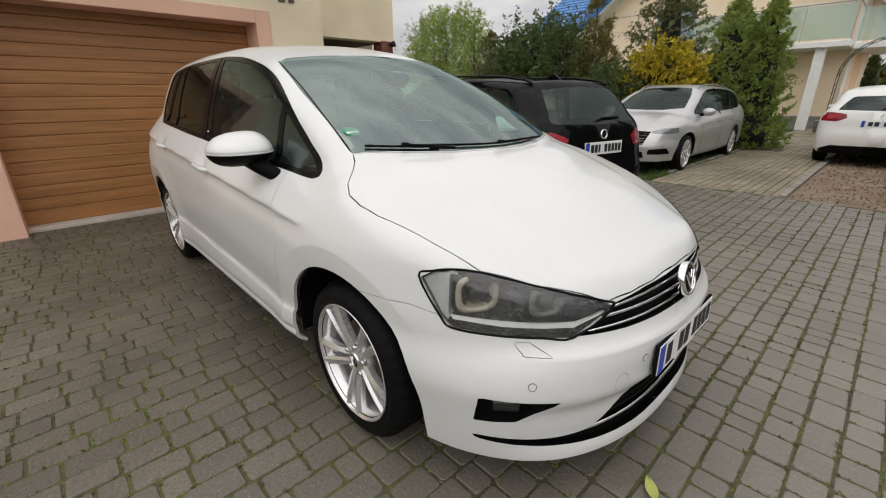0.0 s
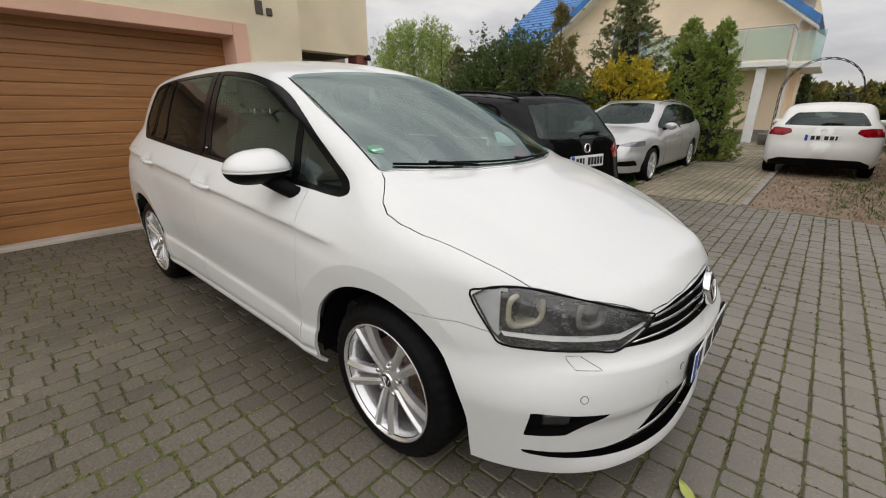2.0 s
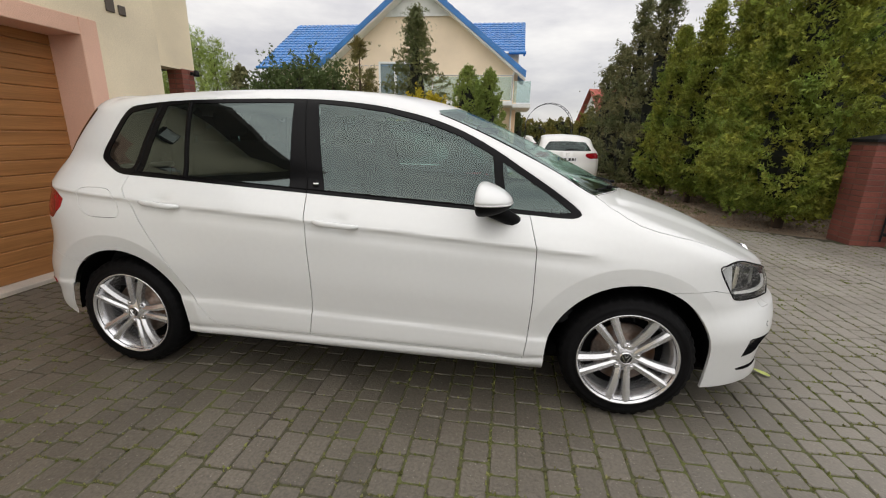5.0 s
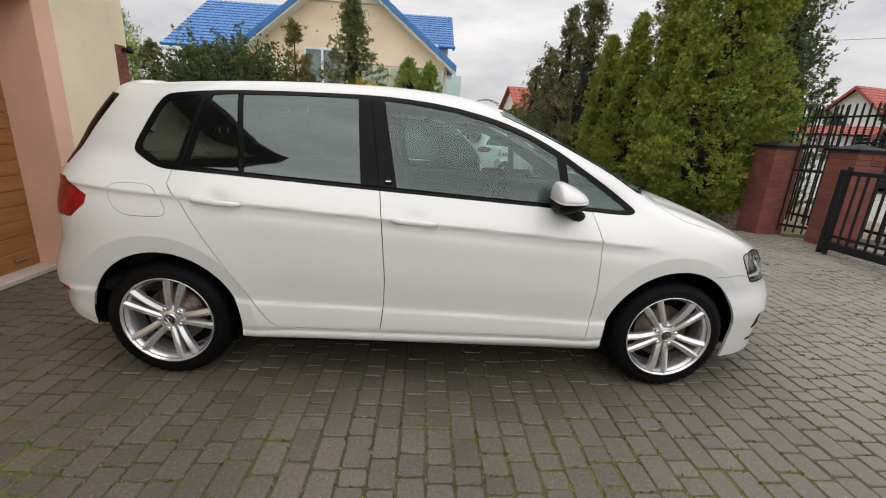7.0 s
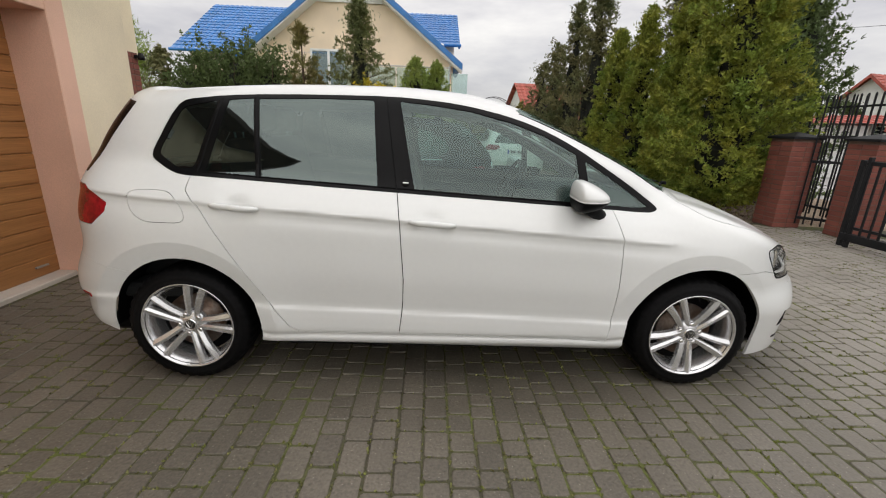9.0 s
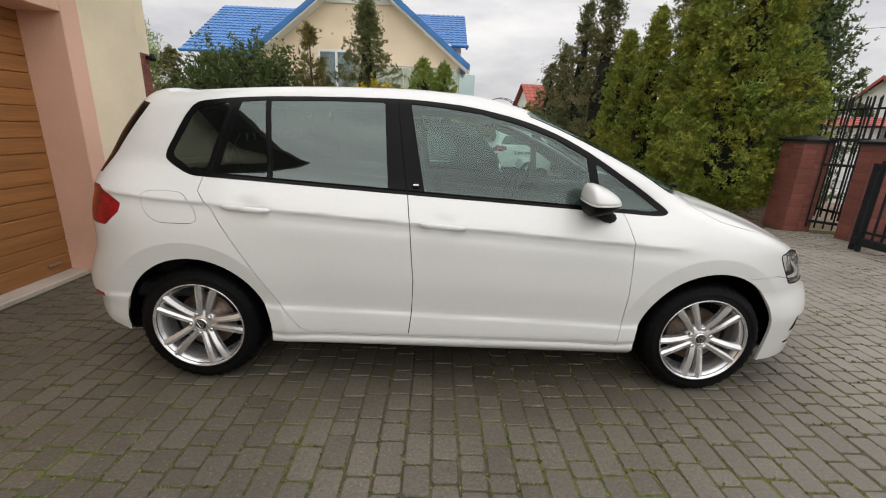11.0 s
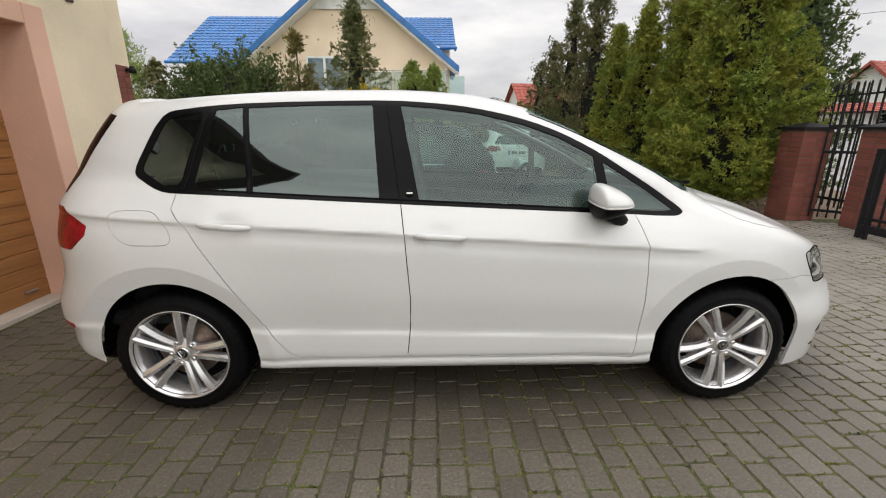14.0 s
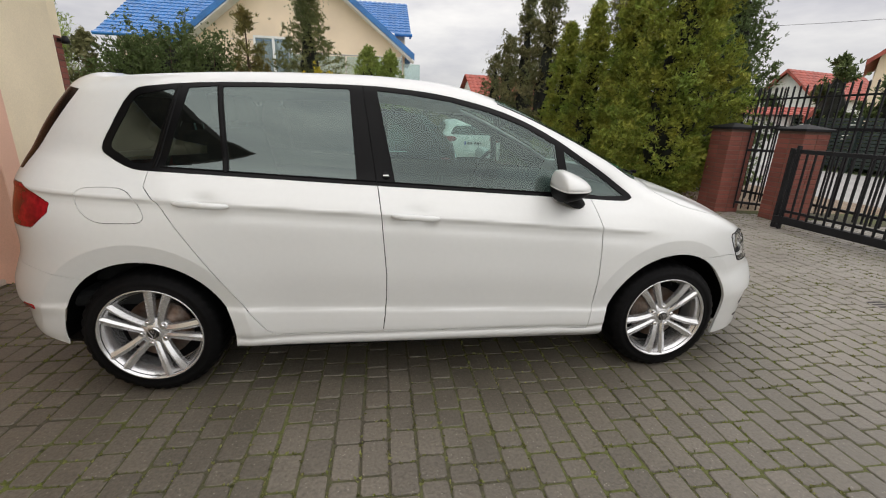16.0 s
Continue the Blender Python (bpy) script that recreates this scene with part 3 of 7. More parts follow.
part("downpipe", tube(bmesh.new(), [(0.80, HY - 0.08, 4.5), (0.70, HY - 0.08, 4.3), (0.70, HY - 0.08, 0.0)], 0.05, 8), WHITE, house)
# balcony with frosted panes on a white column
part("balcony_slab", boxed(-4.45, 0.72, 18.75, HY, 2.74, 2.95, 0.02), WHITE, house, "white balcony slab")
part("balcony_slab", boxed(0.74, 1.65, 19.6, 23.5, 2.70, 2.90, 0.02), WHITE, house)
part("column", boxed(-0.16, 0.14, 18.9, 19.2, 0, 2.74, 0.015), WHITE, house, "white column")
for x0, x1 in ((-4.4, -3.2), (-3.14, -1.94), (-1.88, -0.68), (-0.62, 0.66)):
    part("balcony_pane", boxed(x0, x1, 18.80, 18.815, 3.0, 4.05), CLEARPANE, house, "frosted glass pane")
part("balcony_pane", boxed(0.78, 1.60, 19.62, 19.635, 2.95, 3.95), CLEARPANE, house)
part("handrail", tube(bmesh.new(), [(-4.45, 18.81, 4.10), (0.69, 18.81, 4.10), (0.69, HY, 4.10)], 0.025, 8), ALLOY_GREY, house)
for x in (-4.43, -3.17, -1.91, -0.65, 0.69):
    part("rail_post", tube(bmesh.new(), [(x, 18.81, 2.95), (x, 18.81, 4.10)], 0.02, 6), ALLOY_GREY, house)
part("plinth", boxed(HX0, HX1, HY - 0.03, HY, -0.1, 0.45), KERB, house)


def roofed(name, x, y, w, d, h, rise, mat, roof, label, turn=0, rows=10, cols=18):
    t = thing(name, (x, y, 0), turn, label, "house")
    bm = bmesh.new()
    plate(bm, [(-w / 2, -0.1), (w / 2, -0.1), (w / 2, h), (0, h + rise), (-w / 2, h)], d, Matrix.Translation((0, -d / 2, 0)))
    part("wall", bm, mat, t)
    for s in (-1, 1):
        run = s * (w / 2 + 0.5)
        part("roof", tiled((0, -d / 2 - 0.5, h + rise + 0.12), (0, d + 1, 0), (run, 0, -abs(run) * rise / (w / 2)), rows, cols, bmesh.new()), roof, t)
        bm = bmesh.new()
        plate(bm, [(0, h + rise + 0.13), (run, h + rise + 0.13 - abs(run) * rise / (w / 2)), (run, h + rise - 0.12 - abs(run) * rise / (w / 2)), (0, h + rise - 0.15)], 0.06, Matrix.Translation((0, -d / 2 - 0.55, 0)))
        bmesh.ops.recalc_face_normals(bm, faces=bm.faces)
        part("verge_board", bm, roof, t)
    for k in (-1, 1):
        wnd = part("window", boxed(k * w * 0.22 - 0.5, k * w * 0.22 + 0.5, -d / 2 - 0.03, -d / 2 - 0.004, 1.0, 2.2), WHITE, t)
        part("pane", boxed(k * w * 0.22 - 0.42, k * w * 0.22 + 0.42, -d / 2 - 0.045, -d / 2 - 0.034, 1.08, 2.12), WINDOWPANE, wnd)
    return t


roofed("house", 40, 33.2, 4.4, 10, 4.5, 2.0, WHITE, RED, "white neighbour house with a red tile roof", -78)
roofed("house", 33.4, 18.0, 9.4, 9, 5.6, 4.0, BEIGE, RED, "tall neighbour house with a dark red gable roof", -51)
roofed("house", 13.2, 47, 7, 8, 3.0, 3.2, WHITE, RED, "far house with a red tile roof", 100)
roofed("shed", 16.5, 14.6, 3, 2.4, 1.95, 0.3, WHITE, RED, "low white shed with a red tiled lean-to roof", 35, 5, 8)

# the metal garden arch and the pots by the house
arch = thing("garden_arch", (2.02, 12.6, 0), 0, "dark metal garden arch with wire mesh", "arch")
for y in (-0.25, 0.25):
    part("hoop", tube(bmesh.new(), [(-0.78, y, 0)] + [(-0.78 * math.cos(a), y, 1.65 + 0.78 * math.sin(a)) for a in np.linspace(0, math.pi, 17)] + [(0.78, y, 0)], 0.007, 8), STEEL, arch)
bm = bmesh.new()
for k in range(14):
    a = math.pi * k / 13
    tube(bm, [(-0.78 * math.cos(a), -0.25, 1.65 + 0.78 * math.sin(a)), (-0.78 * math.cos(a + 0.22), 0.25, 1.65 + 0.78 * math.sin(a + 0.22))], 0.006, 5)
    tube(bm, [(-0.78 * math.cos(a), 0.25, 1.65 + 0.78 * math.sin(a)), (-0.78 * math.cos(a + 0.22), -0.25, 1.65 + 0.78 * math.sin(a + 0.22))], 0.006, 5)
for k in range(9):
    for s in (-0.78, 0.78):
        tube(bm, [(s, -0.25, 0.2 * k), (s, 0.25, 0.2 * k + 0.2)], 0.006, 5)
part("wire_mesh", bm, STEEL, arch)
TERRA = material("grey plant pot", (0.25, 0.24, 0.23), 0.8, vary=0.15)
for x, y, r in ((0.62, 18.2, 0.2), (1.0, 17.6, 0.24)):
    pot = thing("plant_pot", (x, y, 0), 0, "grey plant pot beside the house", "plant pot", "pots by the house")
    part("pot", lathe(bmesh.new(), [(0.0, 0.0), (r * 0.75, 0.0), (r, 0.38), (r * 1.06, 0.40), (r * 0.92, 0.40), (r * 0.85, 0.34), (0, 0.34)], 18, "Z"), TERRA, pot, smooth=True)
CHAIRGREEN = material("lime green plastic", (0.42, 0.55, 0.12), 0.5, vary=0.06)
chair = thing("garden_chair", (-0.9, 18.3, 0), 20, "lime green plastic garden chair by the house", "chair")
part("seat", boxed(-0.22, 0.22, -0.22, 0.22, 0.40, 0.44, 0.01), CHAIRGREEN, chair)
part("backrest", boxed(-0.22, 0.22, 0.19, 0.22, 0.44, 0.85, 0.01), CHAIRGREEN, chair)
for x in (-0.19, 0.19):
    for y in (-0.19, 0.19):
        part("leg", boxed(x - 0.02, x + 0.02, y - 0.02, y + 0.02, 0, 0.40), CHAIRGREEN, chair)

# ---- trees and hedge: crowns of many small sprays round a trunk ----
def leaf_material(name, colour, tint, rough=0.6, scale=0.9, islands=0.4):
    """Leaves that also let a third of the light through."""
    m = material(name, colour, rough, vary=0.18, scale=scale, fine=9, tint=tint, islands=islands, spec=0.3)
    n, l = m.node_tree.nodes, m.node_tree.links
    b, thin, mix = n["Principled BSDF"], n.new("ShaderNodeBsdfTranslucent"), n.new("ShaderNodeMixShader")
    l.new(b.inputs["Base Color"].links[0].from_socket, thin.inputs[0])
    mix.inputs[0].default_value = 0.26
    l.new(b.outputs[0], mix.inputs[1])
    l.new(thin.outputs[0], mix.inputs[2])
    l.new(mix.outputs[0], n["Material Output"].inputs[0])
    return m


THUJA = leaf_material("thuja sprays", (0.165, 0.235, 0.040), (0.34, 0.315, 0.050), scale=1.5)
THUJA_MID = leaf_material("green thuja sprays", (0.18, 0.25, 0.055), (0.28, 0.32, 0.07), scale=1.6)
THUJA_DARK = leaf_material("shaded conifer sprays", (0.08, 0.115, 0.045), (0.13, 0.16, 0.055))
# deep green foliage, darkened further to hold the shadow behind the hedge
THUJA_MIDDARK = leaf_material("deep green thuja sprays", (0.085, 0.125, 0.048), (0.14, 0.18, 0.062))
SPRUCE = leaf_material("grey-green conifer sprays", (0.14, 0.16, 0.07), (0.24, 0.20, 0.09))
LACE = leaf_material("dull green lacy sprays", (0.115, 0.135, 0.055), (0.20, 0.17, 0.075), scale=1.4)
SPRUCE_GREEN = leaf_material("olive spruce sprays", (0.11, 0.135, 0.05), (0.20, 0.19, 0.07), scale=2.0)
PINE = leaf_material("pine needles", (0.13, 0.145, 0.04), (0.20, 0.14, 0.05))
YELLOW = leaf_material("yellow autumn leaves", (0.50, 0.38, 0.025), (0.32, 0.30, 0.03), scale=1.5)
BAMBOO = leaf_material("pale green willow leaves", (0.30, 0.36, 0.10), (0.20, 0.28, 0.06))
BROAD = leaf_material("dark shrub leaves", (0.075, 0.11, 0.036), (0.13, 0.16, 0.055))
FARWOOD = leaf_material("distant garden leaves", (0.10, 0.12, 0.04), (0.30, 0.22, 0.04), scale=0.35)
# near-black colour that paints the shade between the sprays of a crown
CROWN_SHADE = material("dark crown shade core", (0.010, 0.012, 0.006), 0.95, vary=0.4, scale=3, fine=20)
BARK = material("brown bark", (0.10, 0.065, 0.04), 0.9, vary=0.3, scale=4, fine=30, bump=0.01, stretch=(1, 1, 0.2))
rng = np.random.default_rng(7)


def spray_mesh(name, places, outs, sizes, mat, parent, blades=5, spread=0.9, slim=0.30, lift=0.35):
    """Sprays of slim pointed blades that fan out at each place, joined into one mesh."""
    n = len(places)
    r3 = lambda: rng.normal(size=(n, 3))
    axis = outs + 0.55 * r3() + np.array([0, 0, lift])
    axis /= np.linalg.norm(axis, axis=1)[:, None]
    side = np.cross(axis, r3())
    side /= np.linalg.norm(side, axis=1)[:, None] + 1e-9
    verts, tris = [], []
    for b in range(blades):
        a = spread * ((b + 0.5) / blades * 2 - 1) + 0.2 * rng.normal(size=n)
        way = axis * np.cos(a)[:, None] + side * np.sin(a)[:, None]
        wide = np.cross(way, np.cross(axis, side) + 0.4 * r3())
        wide /= np.linalg.norm(wide, axis=1)[:, None] + 1e-9
        size = (sizes * rng.uniform(0.6, 1.1, n))[:, None]
        base = places - axis * size * 0.15
        mid = base + way * size * 0.5
        tip = base + way * size + 0.12 * size * r3()
        q = np.stack([base, mid + wide * size * slim * 0.5, tip, mid - wide * size * slim * 0.5], 1)
        verts.append(q)
    v = np.concatenate(verts, 1).reshape(-1, 3)
    f = np.arange(len(v)).reshape(-1, 4)
    me = bpy.data.meshes.new(name)
    me.from_pydata(v.tolist(), [], f.tolist())
    me.materials.append(mat)
    ob = new(name, me)
    ob.parent = parent
    return ob


def lumpy(x, y, z, s, seed):
    return noise.noise(Vector((x * s + seed, y * s - seed, z * s)))


def boughs(tips, outs, length, count, rise, flat=0.34):
    """Places and directions of sprays along boughs that end at the given tips."""
    n = len(tips)
    d = outs + np.array([0, 0, 1.0]) * rise + 0.35 * rng.normal(size=(n, 3))
    d /= np.linalg.norm(d, axis=1)[:, None]
    side = np.cross(d, np.array([0, 0, 1.0]) + 0.3 * rng.normal(size=(n, 3)))
    side /= np.linalg.norm(side, axis=1)[:, None] + 1e-9
    far = length * rng.uniform(0.6, 1.35, n)
    i = np.repeat(np.arange(n), count)
    u = rng.uniform(0, 1, len(i)) ** 0.8
    s = rng.normal(size=len(i)) * flat * (1.08 - u)
    p = tips[i] + d[i] * (far[i] * (u - 0.75))[:, None] + side[i] * (s * far[i])[:, None] + rng.normal(size=(len(i), 3)) * 0.05 * far[i][:, None]
    return p, d[i] + side[i] * (s * 1.6)[:, None], i


def cone_tree(name, x, y, height, radius, mat, label, sprays=3500, size=0.16, shape=0.75, bare=0.0, core=0.72, category="tree", blades=5, group="", spiky=0.35, length=0.4, rise=0.7, each=26, slim=0.30, low=0.62):
    """An upright conifer: boughs that end on a lumpy cone, each with many small sprays, round a trunk."""
    t = thing(name, (x, y, 0), 0, label, category, group)
    seed = x * 3.1 + y * 1.7
    n = max(30, sprays // each)
    h = bare + (height - bare) * rng.uniform(0, 1, n) ** 1.15
    h[:4] = height * np.array([0.97, 0.99, 1.0, 0.985])
    a = rng.uniform(0, 2 * math.pi, n)
    s = (h - bare) / (height - bare)
    prof = radius * np.clip(np.minimum((1 - s) ** shape, low + 3.2 * s), 0.02, 1)
    lump = np.array([1 + spiky * lumpy(math.cos(b), math.sin(b), z * 0.9, 1.6, seed) + 0.55 * lumpy(math.cos(b), math.sin(b), z * 1.6, 3.4, seed) for b, z in zip(a, h)])
    r = prof * lump * (0.54 + 0.54 * np.sqrt(rng.uniform(0, 1, n)))
    tips = np.stack([r * np.cos(a), r * np.sin(a), h], 1)
    outs = np.stack([np.cos(a), np.sin(a), 0 * a], 1) * (0.25 + 0.75 * (1 - s))[:, None]
    p, o, i = boughs(tips, outs, length, each, rise)
    p[:, 2] = np.maximum(p[:, 2], 0.04)
    spray_mesh("crown", p, o, size * rng.uniform(0.6, 1.35, len(p)), mat, t, blades, lift=0.15, slim=slim)
    # added solid core: makes the gaps in the crown read as deep shade
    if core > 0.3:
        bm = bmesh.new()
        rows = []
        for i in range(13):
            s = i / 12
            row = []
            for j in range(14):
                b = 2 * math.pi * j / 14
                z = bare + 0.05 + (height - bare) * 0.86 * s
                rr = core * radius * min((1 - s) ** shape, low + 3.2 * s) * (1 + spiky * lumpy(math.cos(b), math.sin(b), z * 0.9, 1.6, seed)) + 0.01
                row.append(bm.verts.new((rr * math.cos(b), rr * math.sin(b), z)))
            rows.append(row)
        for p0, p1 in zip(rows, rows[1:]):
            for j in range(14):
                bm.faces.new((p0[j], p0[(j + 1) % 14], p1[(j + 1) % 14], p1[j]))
        part("shade_core", bm, CROWN_SHADE, t)
    part("trunk", tube(bmesh.new(), [(0, 0, -0.05), (0.03, 0.02, height * 0.3), (0, 0, height * 0.93)], 0, 8, radii=[0.09, 0.07, 0.012]), BARK, t)
    bm = bmesh.new()
    for k in range(0, n, max(1, n // 40)):
        q = Vector(tips[k])
        tube(bm, [(0, 0, max(q.z - 0.45 * r[k], 0.1)), (q.x * 0.5, q.y * 0.5, q.z - 0.22 * r[k]), (q.x * 0.9, q.y * 0.9, q.z - 0.04)], 0, 5, radii=[0.016, 0.011, 0.005])
    tagged(part("branchwork", bm, BARK, t), kind="stuff")
    return t


def round_bush(name, x, y, height, rx, ry, mat, label, sprays=2500, size=0.13, blades=4, category="bush", stems=7, core=0.55, slim=0.5, length=0.32, rise=0.5, each=16):
    """A many-stemmed bush: boughs with leaves that end on an uneven round form, with gaps."""
    t = thing(name, (x, y, 0), 0, label, category)
    seed = x * 2.3 - y
    n = max(20, sprays // each)
    d = rng.normal(size=(n, 3))
    d /= np.linalg.norm(d, axis=1)[:, None]
    d[:, 2] = np.abs(d[:, 2]) * 1.0 - 0.35
    lump = np.array([1 + 0.5 * lumpy(*q, 2.2, seed) + 0.35 * lumpy(*q, 5.0, seed) for q in d])
    r = lump * (0.55 + 0.50 * rng.uniform(0, 1, n) ** 0.6)
    tips = d * r[:, None] * np.array([rx, ry, height * 0.5]) + np.array([0, 0, height * 0.52])
    p, o, i = boughs(tips, d, length, each, rise, 0.4)
    p[:, 2] = np.maximum(p[:, 2], 0.06)
    spray_mesh("crown", p, o, size * rng.uniform(0.6, 1.3, len(p)), mat, t, blades, lift=0.2, slim=slim)
    # the same dark core stands for the shade inside a bush
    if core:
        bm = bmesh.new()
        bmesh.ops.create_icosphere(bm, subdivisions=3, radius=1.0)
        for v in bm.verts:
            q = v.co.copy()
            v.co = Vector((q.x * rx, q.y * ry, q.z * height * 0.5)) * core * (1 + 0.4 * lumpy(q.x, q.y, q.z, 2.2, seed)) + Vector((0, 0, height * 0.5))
        part("shade_core", bm, CROWN_SHADE, t)
    for k in range(stems):
        a = 2 * math.pi * k / stems + 0.3
        part("stem", tube(bmesh.new(), [(0.12 * math.cos(a), 0.12 * math.sin(a), -0.03), (rx * 0.25 * math.cos(a), ry * 0.25 * math.sin(a), height * 0.35), (rx * 0.55 * math.cos(a + 0.3), ry * 0.55 * math.sin(a + 0.3), height * 0.75)], 0, 6, radii=[0.025, 0.018, 0.006]), BARK, t)
    return t


# the tall thuja hedge on the litter bed
HEDGE = [(5.15, 4.75, 5.9, 1.05, THUJA, 26000), (5.05, 6.25, 4.6, 0.75, THUJA, 15000), (4.75, 7.4, 4.05, 0.66, THUJA, 10000), (4.60, 8.6, 3.8, 0.66, THUJA, 9000)]
for x, y, h, r, m, n in HEDGE:
    cone_tree("hedge_tree", x, y, h, r, m, "tall yellow-green thuja in a dense hedge", int(n * 1.75), 0.068, 0.62, 0.28, core=0.42, spiky=0.5, blades=4, group="conifers of the hedge", length=0.34, rise=0.65, each=28, slim=0.32, low=0.55)
LACY = [(4.6, 10.2, 5.3, 0.95, 3600), (4.55, 12.0, 5.3, 0.9, 3300), (4.5, 13.8, 4.3, 1.0, 2600), (5.9, 8.2, 5.6, 1.0, 3600), (4.5, 15.8, 4.0, 1.0, 1800)]
for x, y, h, r, n in LACY:
    cone_tree("hedge_tree", x, y, h, r, LACE, "grey-green lacy conifer in the hedge", int(n * 1.7), 0.11, 0.75, 0.06, core=0.42, low=0.8, spiky=0.8, blades=5, group="conifers of the hedge", length=0.62, rise=0.35, each=34, slim=0.22)
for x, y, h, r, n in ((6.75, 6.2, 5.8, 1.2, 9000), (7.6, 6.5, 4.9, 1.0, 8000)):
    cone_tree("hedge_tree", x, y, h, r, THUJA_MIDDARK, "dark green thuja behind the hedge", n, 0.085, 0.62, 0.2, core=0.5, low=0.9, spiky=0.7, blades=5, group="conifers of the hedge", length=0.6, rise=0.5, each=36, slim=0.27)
# the garden in front of the blue-roofed house
for x, y, h, r in ((-0.66, 11.0, 3.32, 0.80), (0.0, 11.3, 3.28, 0.70)):
    cone_tree("thuja", x, y, h, r, THUJA_MID, "slim green thuja column", 10000, 0.072, 0.50, 0.03, core=0.60, blades=4, length=0.3, rise=1.1, low=0.8, spiky=0.2)
cone_tree("spruce", -2.50, 11.9, 5.2, 1.75, SPRUCE_GREEN, "grey-green conical spruce in the house garden", 15000, 0.085, 0.95, 0.3, blades=5, spiky=0.3, core=0.36, length=0.5, rise=0.3, each=30, slim=0.2)
round_bush("bush", -1.95, 10.4, 3.0, 1.2, 0.95, YELLOW, "many-stemmed shrub with yellow autumn leaves", 7000, 0.075, 4, core=0.40, length=0.36, slim=0.6)
cone_tree("pine", -3.95, 10.5, 3.95, 0.8, PINE, "young pine with brownish needles", 1700, 0.17, 0.7, 0.3, core=0.0, spiky=0.8, blades=8, length=0.5, rise=0.9, each=20, slim=0.12)
for x, y, h, r in ((-5.0, 10.9, 3.9, 1.0), (-6.2, 11.1, 4.3, 1.15), (-7.4, 11.2, 3.9, 1.0), (-3.0, 9.8, 2.3, 0.7)):
    round_bush("shrub", x, y, h, r, 0.9, BROAD, "dark evergreen shrub in the garden", 5200, 0.10, 4, slim=0.34, length=0.75, rise=1.1, core=0.40, each=24)
cone_tree("conifer", -8.7, 11.6, 3.3, 0.8, SPRUCE, "dark conifer beside the feathery shrubs", 2600, 0.14, 0.7, core=0.0, spiky=0.8, length=0.5, rise=0.2)
for x, y, h in ((-9.9, 12.0, 4.1), (-10.8, 12.4, 4.6), (-11.7, 12.2, 4.5), (-12.7, 12.4, 4.7), (-13.8, 12.6, 4.4)):
    cone_tree("willow", x, y, h, 0.95, BAMBOO, "pale green feathery shrub by the house", 4500, 0.14, 0.30, 0.2, core=0.0, spiky=0.9, blades=4, length=1.1, rise=3.2, each=40, slim=0.13)
for x, y, h, r in ((2.4, 27, 2.6, 1.6), (4.2, 29, 3.0, 1.9), (0.9, 29, 3.2, 1.7), (6.0, 26, 3.4, 1.8)):
    round_bush("bush", x, y, h, r, 1.4, FARWOOD, "distant autumn-coloured garden bush", 1800, 0.2, 4, stems=3, length=0.6)
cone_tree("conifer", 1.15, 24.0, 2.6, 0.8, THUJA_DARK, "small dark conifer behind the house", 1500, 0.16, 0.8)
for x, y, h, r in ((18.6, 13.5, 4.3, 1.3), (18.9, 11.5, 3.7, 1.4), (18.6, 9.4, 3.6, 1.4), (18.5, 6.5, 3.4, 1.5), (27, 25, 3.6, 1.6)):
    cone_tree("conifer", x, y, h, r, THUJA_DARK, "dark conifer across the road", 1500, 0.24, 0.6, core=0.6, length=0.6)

# leaves and twigs strewn on the litter bed and a single leaf on the paving
n = 16000
lx, ly = rng.uniform(1.8, 6.6, n), rng.uniform(4.0, 15, n)
ok = ly > np.where(lx < 2.76, 5.42, 5.42 - 0.60 * (lx - 2.76)) + 0.02
lx, ly = lx[ok], ly[ok]
LITTER = leaf_material("fallen brown leaves", (0.33, 0.24, 0.17), (0.24, 0.17, 0.12), 0.8, 1.2)
lit = spray_mesh("fallen_leaves", np.stack([lx, ly, -0.008 + 0.01 * rng.uniform(0, 1, len(lx))], 1), rng.normal(size=(len(lx), 3)) * np.array([1, 1, 0.05]), rng.uniform(0.012, 0.042, len(lx)), LITTER, None, 2, lift=0.06, slim=0.6)
tagged(lit, "brown fallen leaves and needles under the hedge", "leaves", kind="stuff")
n = 2600
gx, gy = rng.uniform(-3.0, 0.0, n), rng.uniform(5.7, 15, n)
tuft = np.concatenate([np.stack([gx, gy, -0.04 + 0 * gx], 1), np.stack([rng.uniform(2.6, 4.6, 700), rng.uniform(5.6, 9.5, 700), np.full(700, -0.03)], 1), np.stack([rng.uniform(-0.1, 0.06, 500), rng.uniform(5.4, 12, 500), np.full(500, -0.03)], 1)])
GRASSBLADE = leaf_material("grass blades", (0.10, 0.15, 0.035), (0.14, 0.15, 0.05))
gr = spray_mesh("grass", tuft, rng.normal(size=(len(tuft), 3)) * 0.3, rng.uniform(0.05, 0.13, len(tuft)), GRASSBLADE, None, 5, lift=1.5, slim=0.12)
tagged(gr, "rough grass along the lane", "grass", kind="stuff")
LEAFGREEN = material("yellow-green leaf", (0.45, 0.50, 0.13), 0.5, vary=0.1, scale=20)
bm = bmesh.new()
rows = []
for i in range(11):
    s = i / 10
    w = 0.020 * math.sin(math.pi * s ** 0.8) ** 0.9
    rows.append([bm.verts.new((u * w, 0.10 * s - 0.05, 0.010 + 0.006 * abs(u) + 0.004 * s)) for u in (-1, -0.4, 0, 0.4, 1)])
for a, b in zip(rows, rows[1:]):
    for j in range(4):
        bm.faces.new((a[j], a[j + 1], b[j + 1], b[j]))
leaf = part("fallen_leaf", bm, LEAFGREEN, smooth=True)
leaf.matrix_basis = pose(2.29, -0.285, 0, 0, 0, 38)
